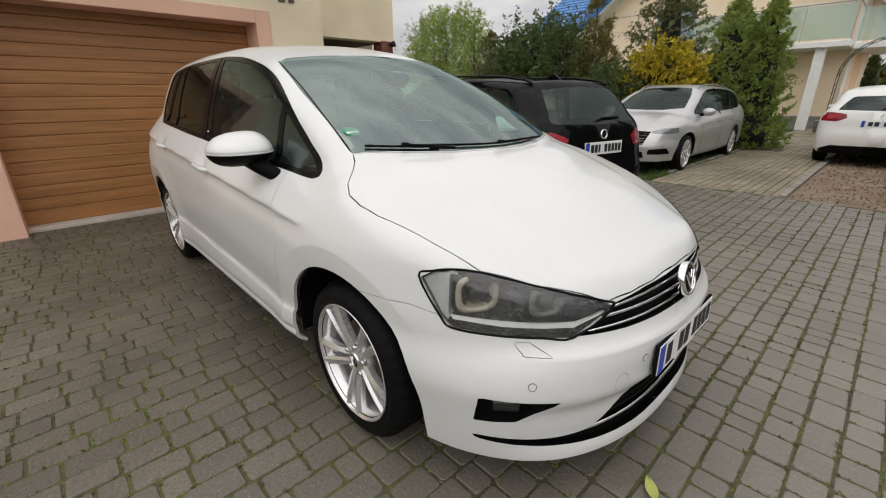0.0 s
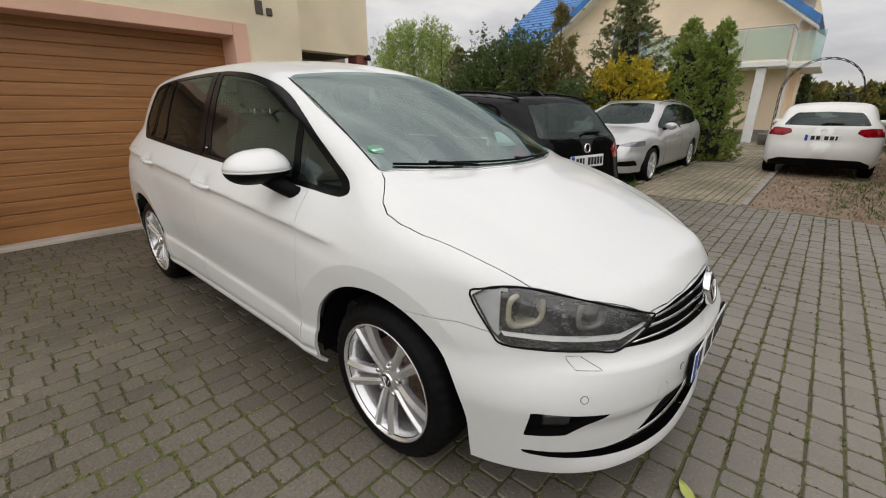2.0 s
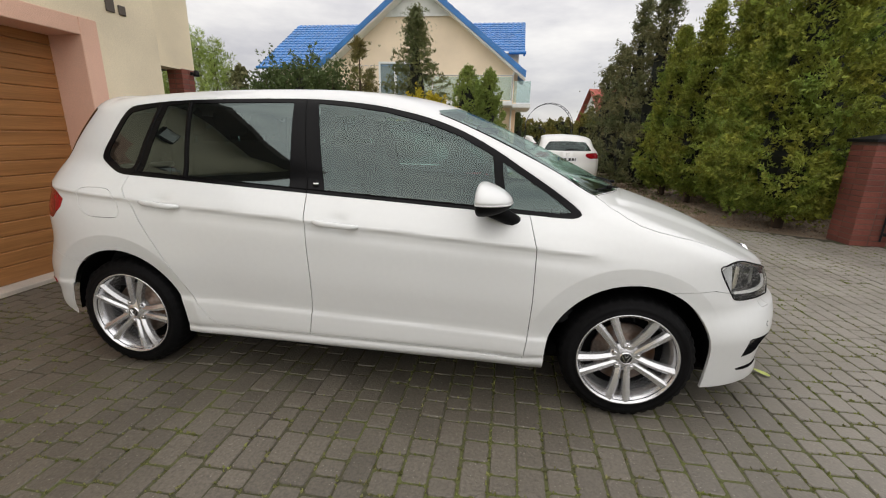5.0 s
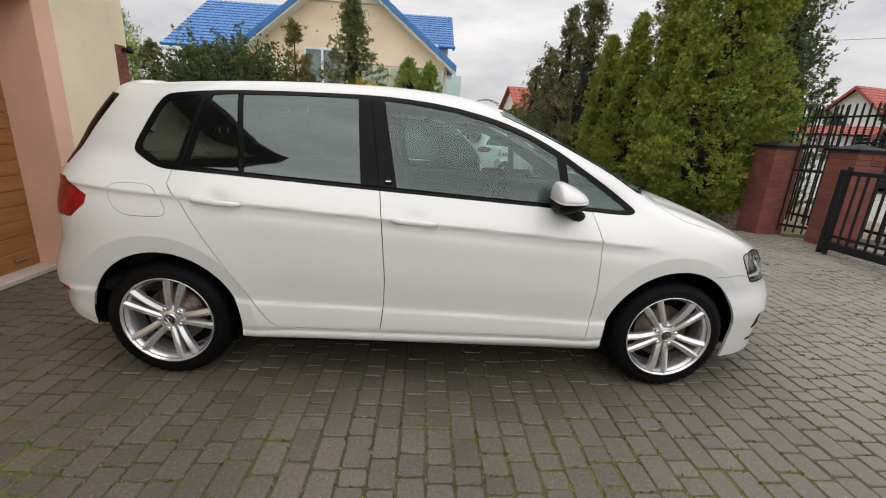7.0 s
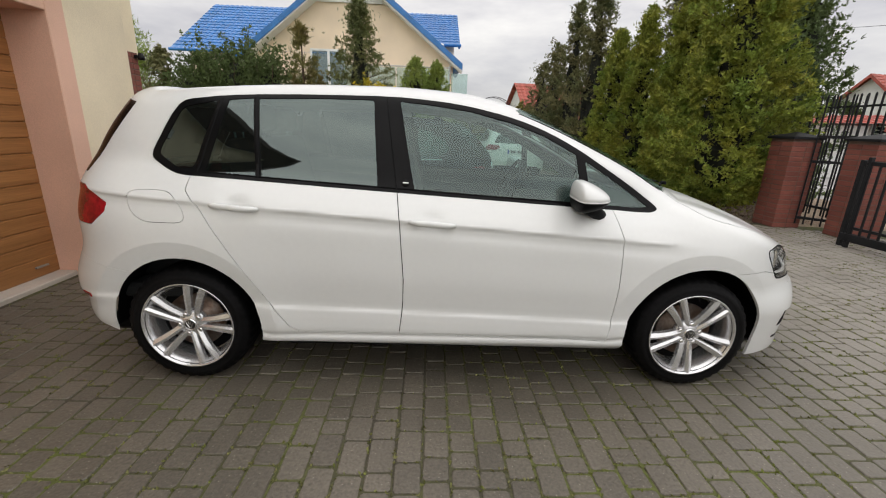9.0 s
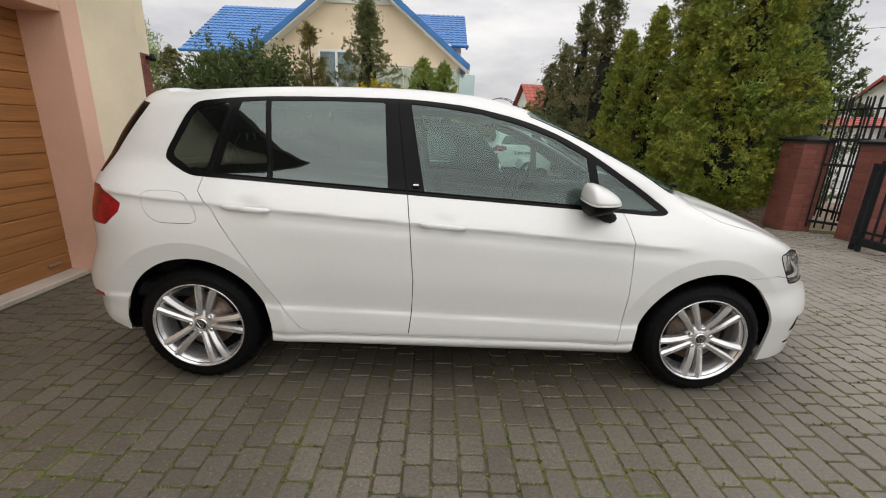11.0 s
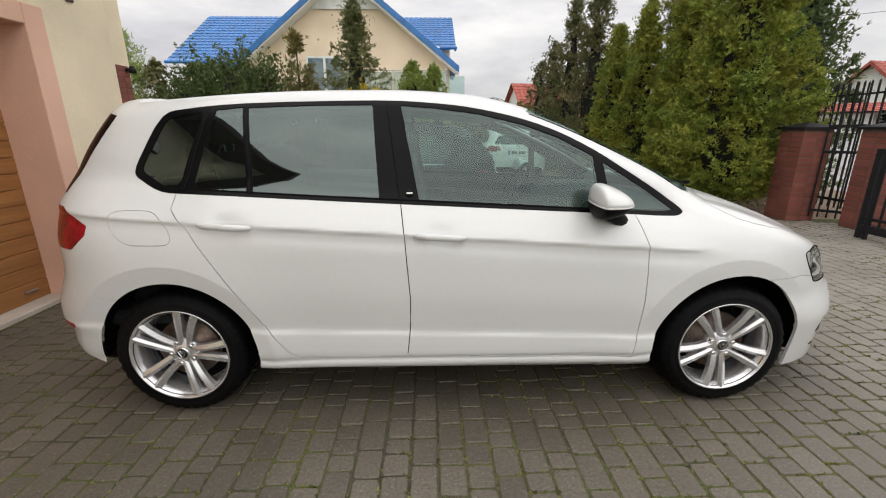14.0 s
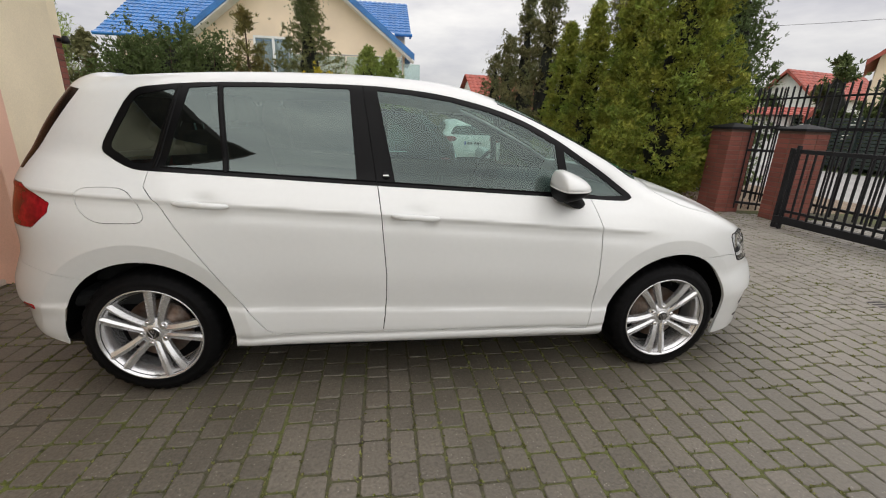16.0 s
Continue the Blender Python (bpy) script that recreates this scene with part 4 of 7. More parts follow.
tagged(leaf, "single yellow-green leaf lying on the paving", "leaf")

# ---- brick pillars, fence and gate ----
BRICK_MESHES = {}


def brick_mesh(lx, ly):
    key = (round(lx, 3), round(ly, 3))
    if key not in BRICK_MESHES:
        bm = boxed(-lx / 2, lx / 2, -ly / 2, ly / 2, -0.0315, 0.0315, 0.004)
        me = bpy.data.meshes.new("brick")
        bm.to_mesh(me)
        bm.free()
        me.materials.append(BRICK)
        BRICK_MESHES[key] = me
    return BRICK_MESHES[key]


def pillar(x, y, wide, height, label, cap=True, base_z=0.0):
    t = thing("brick_pillar", (x, y, base_z), 0, label, "pillar", "brick pillars")
    c = wide / 2 - 0.006
    part("mortar_core", boxed(-c, c, -c, c, -0.05, height), MORTAR, t)
    courses = int(height / 0.074)
    lb, d = wide / 2 - 0.004, 0.10
    for k in range(courses):
        z = 0.037 + k * 0.074
        for side in range(4):
            turn = side * 90 + (90 if k % 2 else 0)
            for j in range(2):
                ob = new("brick", brick_mesh(lb - 0.004, d))
                ob.parent = t
                off = -wide / 2 + lb / 2 + 0.001 + j * (lb + 0.006) - (0.0 if k % 2 == 0 else 0.0)
                ob.matrix_basis = pose(0, 0, z, 0, 0, turn) @ pose(off, -wide / 2 + d / 2 + random.uniform(-0.0015, 0.0015), 0)
    if cap:
        bm = bmesh.new()
        w = wide / 2 + 0.04
        box(bm, -w, w, -w, w, height, height + 0.035, 0.004)
        a = [bm.verts.new((sx * w, sy * w, height + 0.036)) for sx, sy in ((-1, -1), (1, -1), (1, 1), (-1, 1))]
        top = bm.verts.new((0, 0, height + 0.11))
        for i in range(4):
            bm.faces.new((a[i], a[(i + 1) % 4], top))
        part("cap", bm, STEEL, t, "dark metal cap")
    return t


pillar(5.62, 3.78, 0.44, 1.37, "red brick gate pillar with a dark metal cap")
pillar(6.12, 2.98, 0.44, 1.37, "red brick gate pillar behind the gate")
pillar(-4.45, 3.60, 0.26, 2.22, "red brick porch pillar under the cream wall", cap=False)


def railing(name, p0, p1, z0, z1, rails, gap, label, category, bar=0.011, mesh_label=""):
    p0, p1 = Vector(p0), Vector(p1)
    length = (p1 - p0).length
    t = thing(name, p0, math.degrees(math.atan2((p1 - p0).y, (p1 - p0).x)), label, category)
    for z, r in rails:
        part("rail", boxed(0, length, -r, r, z - r, z + r, 0.004), STEEL, t)
    n = int(length / gap)
    me = None
    for k in range(n + 1):
        if me is None:
            bm = bmesh.new()
            box(bm, -bar, bar, -bar, bar, z0, z1 - 0.03, 0.003)
            a = [bm.verts.new((sx * bar, sy * bar, z1 - 0.03)) for sx, sy in ((-1, -1), (1, -1), (1, 1), (-1, 1))]
            top = bm.verts.new((0, 0, z1))
            for i in range(4):
                bm.faces.new((a[i], a[(i + 1) % 4], top))
            ob = part("picket", bm, STEEL, t)
            me = ob.data
        else:
            ob = new("picket", me)
            ob.parent = t
        ob.matrix_basis = Matrix.Translation((k * length / n, -0.02, 0))
    return t


railing("fence", (6.60, 5.15, 0), (6.50, -3.5, 0), 0.12, 2.1, [(0.25, 0.02), (1.42, 0.022), (1.9, 0.015)], 0.115, "tall dark steel picket fence", "fence", 0.012)
railing("wicket_gate", (5.74, 3.54, 0), (6.02, 3.24, 0), 0.08, 2.02, [(0.18, 0.02), (1.05, 0.02), (1.42, 0.02)], 0.10, "dark steel wicket gate between the pillars", "gate")
gate = railing("sliding_gate", (5.50, 2.50, 0.04), (5.85, -3.6, 0.04), 0.12, 1.06, [(0.09, 0.05), (0.22, 0.018), (1.06, 0.026)], 0.112, "low dark steel sliding driveway gate", "gate", 0.012)
part("gate_post", boxed(-0.03, 0.03, -0.03, 0.03, -0.05, 1.10, 0.006), STEEL, gate)
part("gate_post", boxed(0.075, 0.115, -0.05, 0.01, -0.05, 1.14, 0.006), STEEL, gate)
LOUVRE = material("dark green slatted fence", (0.03, 0.045, 0.04), 0.6, vary=0.15)
fence = thing("slatted_fence", (17.2, 3, 0), 90, "dark green slatted fence across the road", "fence")
for k in range(14):
    part("slat", boxed(0, 16, -0.02, 0.02, 0.15 + 0.13 * k, 0.25 + 0.13 * k), LOUVRE, fence)
for k in range(9):
    part("post", boxed(2 * k - 0.05, 2 * k + 0.05, 0.03, 0.12, -0.1, 2.0), LOUVRE, fence)
# drain grate in the paving
drain = thing("drain_grate", (3.86, -0.22, 0), 90, "pale metal drain grate set in the paving", "drain")
part("frame", boxed(-0.16, 0.16, -0.10, 0.10, -0.03, 0.003, 0.003), KERB, drain)
for k in range(6):
    part("slot", boxed(-0.13 + 0.046 * k, -0.108 + 0.046 * k, -0.075, 0.075, -0.02, 0.005), STEEL, drain)
# a cable across the sky
cable = thing("power_cable", (0, 0, 0), 0, "thin power cable across the sky", "cable")
part("wire", tube(bmesh.new(), [(16 + 20 * s, 30 - 14 * s, 8.4 - 2.2 * s * (1 - s)) for s in np.linspace(0, 1, 12)], 0.012, 5), STEEL, cable)

# ---- the white compact van: skin cut into its panels ----
PAINT = material("white car paint", (0.70, 0.71, 0.705), 0.30, vary=0.012, scale=0.6, fine=40, coat=0.7, spec=0.4)
PAINT.node_tree.nodes["Principled BSDF"].inputs["Coat Roughness"].default_value = 0.06
TRIM = material("black gloss window trim", (0.005, 0.005, 0.0055), 0.20, vary=0.1, spec=0.10)
PLASTIC = material("black textured plastic", (0.005, 0.005, 0.0055), 0.55, vary=0.15, fine=300, bump=0.0006, spec=0.07)
CHROME = material("chrome", (0.78, 0.78, 0.79), 0.08, metal=1.0, vary=0.03)
ALLOY = material("bright silver alloy", (0.72, 0.72, 0.73), 0.24, metal=0.78, vary=0.04, fine=40)
RUBBER = material("black tyre rubber", (0.006, 0.006, 0.0065), 0.58, vary=0.3, fine=80, bump=0.0008, spec=0.10)
LINING = material("dark grey cabin lining", (0.028, 0.029, 0.030), 0.9, vary=0.2, fine=120)
HEADLINER = material("pale grey cabin lining", (0.34, 0.33, 0.32), 0.9, vary=0.1, fine=120)
CLOTH = material("charcoal seat cloth", (0.045, 0.045, 0.048), 0.95, vary=0.25, fine=160, bump=0.001)
GLASS = glass("green-tinted car glass", (0.52, 0.67, 0.63), ior=1.8, veil=0.010)
SCREENGLASS = glass("green-tinted windscreen glass", (0.58, 0.74, 0.68), ior=3.0, veil=0.012, most=0.32)
DARKGLASS = glass("privacy car glass", (0.13, 0.19, 0.18), ior=2.0, veil=0.008)
LENS = glass("clear lamp lens", (0.90, 0.91, 0.91), ior=1.7, veil=0.042, most=0.95, sheen=(1, 1, 1), haze=(0.66, 0.66, 0.65))
REDLENS = material("red lamp lens", (0.30, 0.004, 0.012), 0.14, vary=0.3, scale=14, coat=0.3, spec=0.35)


def smooth_outline(pts, per=5, closed=True):
    """A rounded closed outline through a few points."""
    p = np.array(pts, float)
    n, res = len(p), []
    for i in range(n):
        a, b, c, d = p[(i - 1) % n], p[i], p[(i + 1) % n], p[(i + 2) % n]
        for t in np.arange(per) / per:
            res.append(0.5 * (2 * b + (c - a) * t + (2 * a - 5 * b + 4 * c - d) * t * t + (3 * b - a - 3 * c + d) * t**3))
    return np.array(res)


def soft_corners(pts, r=0.02, per=4):
    """A straight-sided outline whose corners are rounded by about r."""
    p, res = np.array(pts, float), []
    n = len(p)
    for i in range(n):
        a, b, c = p[i - 1], p[i], p[(i + 1) % n]
        u, v = a - b, c - b
        lu, lv = np.linalg.norm(u), np.linalg.norm(v)
        k = min(r, lu * 0.45, lv * 0.45)
        s, e = b + u / lu * k, b + v / lv * k
        for t in np.arange(per + 1) / per:
            res.append((1 - t) ** 2 * s + 2 * t * (1 - t) * b + t * t * e)
    return np.array(res)


def inside(poly, q):
    """Which of the points q lie in the outline."""
    x, y = q[:, 0], q[:, 1]
    res = np.zeros(len(q), bool)
    for (x0, y0), (x1, y1) in zip(poly, np.roll(poly, -1, 0)):
        cross = (y0 > y) != (y1 > y)
        res ^= cross & (x < (x1 - x0) * (y - y0) / (y1 - y0 + 1e-12) + x0)
    return res


class Shell:
    """Half of the skin as a mesh that outlines can be cut into."""

    def __init__(self, fine=1.0):
        up = np.radians(np.r_[np.linspace(-38, 30, int(62 * fine)), np.linspace(31.2, 90, int(34 * fine))])
        cols = [((x, 0.0, 0.62), 0.0) for x in np.linspace(-1.25, 1.35, int(120 * fine))]
        cols += [((1.35, 0.0, 0.62), a) for a in np.radians(np.linspace(0, 90, int(64 * fine)))[1:]]
        cols = [((-1.25, 0.0, 0.62), -a) for a in np.radians(np.linspace(0, 90, int(46 * fine)))[:0:-1]] + cols
        o = np.array([c[0] for c in cols])[:, None, :].repeat(len(up), 1)
        az = np.array([c[1] for c in cols])[:, None]
        way = np.stack([np.cos(up) * np.sin(az), -np.cos(up) * np.cos(az), np.sin(up) + 0 * az], -1)
        p = on_skin(o.reshape(-1, 3), way.reshape(-1, 3)).reshape(len(cols), len(up), 3)
        p[:, -1, 1] = 0
        p[0, :, 1] = p[-1, :, 1] = 0
        self.bm = bm = bmesh.new()
        vs = [[bm.verts.new(q) for q in col] for col in p]
        for a, b in zip(vs, vs[1:]):
            for i in range(len(up) - 1):
                f = (a[i], b[i], b[i + 1], a[i + 1])
                bm.faces.new(f)
        bmesh.ops.remove_doubles(bm, verts=bm.verts, dist=1e-5)
        self.tag = bm.faces.layers.int.new("panel")

    def trim(self, point, normal, where):
        """Cuts away what lies on the normal's side of a plane, among the faces that where() picks."""
        bm = self.bm
        fs = [f for f in bm.faces if where(f.calc_center_median())]
        geom = list({v for f in fs for v in f.verts}) + list({e for f in fs for e in f.edges}) + fs
        bmesh.ops.bisect_plane(bm, geom=geom, plane_co=point, plane_no=normal, dist=1e-5)
        n, p = Vector(normal), Vector(point)
        gone = [f for f in bm.faces if where(c := f.calc_center_median()) and (c - p).dot(n) > 0]
        bmesh.ops.delete(bm, geom=gone, context="FACES")

    def cut(self, number, poly, across, up, where, only=None, drop=False):
        """Cuts an outline, seen along across x up, into the faces that where() picks, and numbers what lies in it."""
        bm, tag = self.bm, self.tag
        across, up = Vector(across).normalized(), Vector(up).normalized()
        look_way = across.cross(up)
        poly = np.array(poly, float)
        lo, hi = poly.min(0) - 0.05, poly.max(0) + 0.05

        def flat(c):
            return c.dot(across), c.dot(up)

        near = []
        for f in bm.faces:
            c = f.calc_center_median()
            u, v = flat(c)
            if lo[0] < u < hi[0] and lo[1] < v < hi[1] and where(c):
                near.append(f)
        for i in range(len(poly)):
            a, b = poly[i], poly[(i + 1) % len(poly)]
            d = b - a
            if np.hypot(*d) < 1e-6:
                continue
            near = [f for f in near if f.is_valid]
            boxes = np.array([[(min(q), max(q)) for q in zip(*[flat(v.co) for v in f.verts])] for f in near])
            x0, x1, y0, y1 = min(a[0], b[0]), max(a[0], b[0]), min(a[1], b[1]), max(a[1], b[1])
            hit = (boxes[:, 0, 0] < x1) & (boxes[:, 0, 1] > x0) & (boxes[:, 1, 0] < y1) & (boxes[:, 1, 1] > y0)
            fs = [f for f, h in zip(near, hit) if h]
            if not fs:
                continue
            no = across * float(d[1]) - up * float(d[0])
            co = across * float(a[0]) + up * float(a[1])
            geom = list({v for f in fs for v in f.verts}) + list({e for f in fs for e in f.edges}) + fs
            r = bmesh.ops.bisect_plane(bm, geom=geom, plane_co=co, plane_no=no, dist=2e-5)
            near += [g for g in r["geom"] if isinstance(g, bmesh.types.BMFace) and g not in fs]
            near = list(dict.fromkeys(near))
        near = [f for f in near if f.is_valid and (only is None or f[tag] in only)]
        if not near:
            return
        q = np.array([flat(f.calc_center_median()) for f in near])
        got = [f for f, i in zip(near, inside(poly, q)) if i]
        if drop:
            bmesh.ops.delete(bm, geom=got, context="FACES")
        for f in got if not drop else ():
            f[tag] = number


def skin_part(name, pts, faces, normals, mat, parent, gap=0.0022, rim=0.014, sink=0.0, label="", thick=0.0):
    """A panel: its faces shrunk a little for the gap round it, with a rim turned inwards."""
    bm = bmesh.new()
    used = sorted({i for f in faces for i in f})
    verts = {i: bm.verts.new(pts[i] - normals[i] * sink) for i in used}
    norm = {}
    for i in used:
        norm[verts[i]] = Vector(normals[i])
    for f in faces:
        try:
            bm.faces.new([verts[i] for i in f])
        except ValueError:
            pass
    edge = [e for e in bm.edges if e.is_boundary and not all(abs(v.co.y) < 1e-6 for v in e.verts)]
    push = {}
    for e in edge:
        f = e.link_faces[0]
        d = (e.verts[1].co - e.verts[0].co).normalized()
        c = f.calc_center_median() - e.verts[0].co
        inward = c - d * c.dot(d)
        if inward.length > 1e-7:
            for v in e.verts:
                push[v] = push.get(v, Vector()) + inward.normalized()
    for v, d in push.items():
        if d.length > 1e-6:
            v.co += d.normalized() * gap
    front = set(bm.faces)
    if rim:
        r = bmesh.ops.extrude_edge_only(bm, edges=edge)
        olds = {}
        for e in edge:
            for v in e.verts:
                olds[tuple(round(c, 6) for c in v.co)] = v
        for g in r["geom"]:
            if isinstance(g, bmesh.types.BMVert):
                o = olds.get(tuple(round(c, 6) for c in g.co))
                n = norm.get(o)
                norm[g] = n if n else Vector((0, 0, 1))
                if n:
                    g.co = g.co - n * rim
    me = bpy.data.meshes.new(name)
    loops = []
    bm.faces.index_update()
    bm.verts.index_update()
    for f in bm.faces:
        f.smooth = f in front
        fn = f.normal.copy()
        if fn.length < 0.5:
            f.normal_update()
            fn = f.normal.copy()
        for v in f.verts:
            loops.append(norm[v] if f in front else fn)
    bm.to_mesh(me)
    bm.free()
    me.normals_split_custom_set([tuple(n) for n in loops])
    me.materials.append(mat)
    ob = new(name, me)
    ob.parent = parent
    return tagged(ob, label)


shell = Shell()
SIDE = ((1, 0, 0), (0, 0, 1))
FRONT = ((0, 1, 0), (0, 0, 1))
TOP = ((1, 0, 0), (0, 1, 0))
flank = lambda c: c.y < -0.45 and -2.2 < c.x < 2.0
# the lower edges: sill, front and rear aprons
shell.trim((0, 0, 0.243), (-0.017, 0, -1), lambda c: -1.35 < c.x < 1.35)
shell.trim((1.7, 0, 0.172), (0, 0, -1), lambda c: c.x >= 1.35)
shell.trim((-1.7, 0, 0.285), (-0.2, 0, -1), lambda c: c.x <= -1.35)
for hub, r, kick, ahead_by in ((1.3425, 0.384, 0.384, -0.010), (-1.3425, 0.379, 0.397, 0.018)):
    ring = [(hub + ahead_by + r * math.cos(a), 0.318 + 1.01 * r * math.sin(a)) for a in np.radians(np.arange(0, 181, 6))]
    ring += [(hub + ahead_by - r, 0.0), (hub + kick + 0.02, 0.0), (hub + kick - 0.012, 0.17)]
    shell.cut(0, ring, *SIDE, lambda c: c.y < -0.4, drop=True)
# edges along the creases of the flank, so that they stay crisp
for lo, hi, x0, x1, slope in ((0.868, 0.888, -1.75, 1.10, 0.062), (0.903, 0.917, -1.75, 1.10, 0.062), (0.395, 0.410, -0.85, 0.92, 0.03), (0.424, 0.440, -0.85, 0.92, 0.03), (0.449, 0.470, -0.85, 0.92, 0.03)):
    shell.cut(0, [(x0, lo - slope * x0), (x1, lo - slope * x1), (x1, hi - slope * x1), (x0, hi - slope * x0)], *SIDE, lambda c: c.y < -0.5, {-1})
# edges along the raised bands round the wheel arches
for hub in HUBS:
    for r in (ARCH - 0.018, ARCH - 0.002, ARCH + 0.002, ARCH + 0.018):
        ring = [(hub - ARCH_SHIFT * (hub > 0) + r * math.cos(a), AXLE_Z + r * math.sin(a)) for a in np.radians(np.arange(10, 171, 8))]
        shell.cut(0, ring, *SIDE, lambda c: c.y < -0.5, {-1})
# panels below the waist
B_SEAM = [(-0.264, 1.06), (-0.245, 0.92), (-0.222, 0.62), (-0.224, 0.50), (-0.230, 0.42), (-0.242, 0.318)]
shell.cut(11, soft_corners(B_SEAM + [(0.848, 0.298), (0.862, 0.40), (0.874, 0.60), (0.876, 0.84), (0.842, 0.97), (0.80, 1.05)], 0.012), *SIDE, flank)
shell.cut(12, soft_corners(B_SEAM[::-1] + [(-1.262, 1.13), (-1.272, 1.03), (-1.205, 0.955), (-1.03, 0.685), (-0.87, 0.44), (-0.80, 0.35), (-0.755, 0.323)], 0.012), *SIDE, flank)
shell.cut(13, smooth_outline([(-1.542, 0.985), (-1.52, 1.018), (-1.45, 1.026), (-1.356, 1.020), (-1.308, 0.985), (-1.27, 0.91), (-1.288, 0.882), (-1.36, 0.878), (-1.46, 0.884), (-1.525, 0.93)], 4), *SIDE, flank)
# the side windows: the black surround, then the panes
DLO = [(-1.468, 1.185), (-1.435, 1.27), (-1.355, 1.425), (-1.25, 1.460), (-0.964, 1.486), (-0.382, 1.500), (-0.1, 1.488), (0.109, 1.462), (0.32, 1.416), (0.491, 1.357), (0.65, 1.278),
       (0.791, 1.192), (0.95, 1.092), (1.07, 1.005), (1.055, 0.978), (0.98, 0.974), (0.79, 0.986), (0.30, 1.012), (-0.166, 1.036), (-0.86, 1.073), (-1.2, 1.090), (-1.33, 1.10), (-1.43, 1.145)]
shell.cut(20, smooth_outline(DLO, 3), *SIDE, lambda c: c.y < -0.45 and c.z > 0.9)
in20 = {20}
shell.cut(21, soft_corners([(-1.44, 1.19), (-1.335, 1.413), (-1.165, 1.452), (-1.262, 1.122), (-1.335, 1.125)], 0.03), *SIDE, flank, in20)
shell.cut(22, soft_corners([(-1.112, 1.455), (-0.992, 1.468), (-0.958, 1.10), (-1.205, 1.112)], 0.008), *SIDE, flank, in20)
shell.cut(23, soft_corners([(-0.966, 1.466), (-0.66, 1.478), (-0.394, 1.480), (-0.360, 1.062), (-0.930, 1.094)], 0.008), *SIDE, flank, in20)
shell.cut(24, soft_corners([(-0.262, 1.478), (-0.1, 1.466), (0.105, 1.440), (0.31, 1.393), (0.48, 1.334), (0.648, 1.246), (0.682, 1.012), (0.30, 1.032), (-0.178, 1.056)], 0.008), *SIDE, flank, in20)
shell.cut(25, soft_corners([(0.695, 1.218), (0.78, 1.166), (0.94, 1.064), (1.035, 0.998), (0.97, 0.993), (0.728, 1.008)], 0.012), *SIDE, flank, in20)
# front: bonnet, screen, lamps, grille, bumper
ahead = lambda c: c.x > 1.5 and c.y < 0.02
BONNET_EDGE = [(1.150, -0.652), (1.185, -0.668), (1.235, -0.715), (1.28, -0.762), (1.335, -0.792), (1.41, -0.800), (1.50, -0.791), (1.58, -0.768), (1.70, -0.733), (1.84, -0.683), (1.965, -0.572), (2.097, -0.408), (2.125, -0.30), (2.142, -0.18), (2.15, 0.05)]
shell.cut(30, BONNET_EDGE + [(1.372, 0.05), (1.365, -0.12), (1.335, -0.28), (1.28, -0.42), (1.215, -0.55)], *TOP, lambda c: c.z > 0.66 and c.x > 1.05)
SCREEN = [(0.445, 0.05), (0.43, -0.20), (0.39, -0.40), (0.35, -0.52), (0.38, -0.558), (0.70, -0.612), (1.145, -0.652), (1.207, -0.55), (1.272, -0.42), (1.327, -0.28), (1.357, -0.12), (1.364, 0.05)]
shell.cut(31, soft_corners(SCREEN, 0.02), *TOP, lambda c: c.z > 1.0 and c.x > 0.2)
slant = (Vector((0.72, 0.69, 0)), Vector((0, 0, 1)))
k = math.hypot(0.72, 0.69)
def lamp(pts):
    return np.array([((0.72 * x + 0.69 * y) / k, z) for x, y, z in pts])
HEAD = [(1.696, -0.785, 0.772), (1.73, -0.765, 0.792), (1.78, -0.737, 0.802), (1.843, -0.684, 0.795), (1.963, -0.571, 0.755), (2.092, -0.408, 0.698), (2.113, -0.385, 0.676),
        (2.073, -0.524, 0.606), (2.012, -0.597, 0.612), (1.905, -0.698, 0.620), (1.806, -0.762, 0.630), (1.769, -0.773, 0.662)]
shell.cut(40, soft_corners(lamp(HEAD), 0.012), *slant, lambda c: c.x > 1.5 and c.z > 0.5)
# the edge under the lamps where the bumper turns from its upper face to its front
for lo, hi in ((0.545, 0.556), (0.572, 0.586)):
    shell.cut(0, [(-0.86, lo), (0.05, lo), (0.05, hi), (-0.86, hi)], *FRONT, lambda c: c.x > 1.75, {-1})
GRILLE = [(-0.382, 0.684), (-0.23, 0.700), (0.05, 0.710), (0.05, 0.605), (-0.146, 0.607), (-0.363, 0.606), (-0.50, 0.609)]
shell.cut(47, soft_corners(lamp([(1.792, -0.76, 0.666), (2.066, -0.50, 0.647), (2.112, -0.385, 0.676), (2.10, -0.42, 0.658), (2.069, -0.515, 0.630), (1.93, -0.68, 0.641), (1.803, -0.759, 0.653)]), 0.008), *slant, lambda c: c.x > 1.5 and c.z > 0.5, {40})
shell.cut(41, GRILLE, *FRONT, lambda c: c.x > 1.95 and c.z > 0.5, {0, 30})
shell.cut(42, soft_corners([(-0.757, 0.434), (-0.588, 0.423), (-0.672, 0.343), (-0.752, 0.338)], 0.01), *FRONT, lambda c: c.x > 1.6 and c.z < 0.6, {0})
shell.cut(43, smooth_outline([(-0.735, 0.272), (-0.60, 0.260), (-0.50, 0.259), (-0.44, 0.271), (-0.38, 0.315), (-0.31, 0.365), (-0.22, 0.385), (0.0, 0.388), (0.22, 0.385), (0.22, 0.2), (0.0, 0.218), (-0.25, 0.215), (-0.45, 0.221), (-0.60, 0.233), (-0.725, 0.254)], 3), *FRONT, lambda c: c.x > 1.6 and c.z < 0.5, {0})
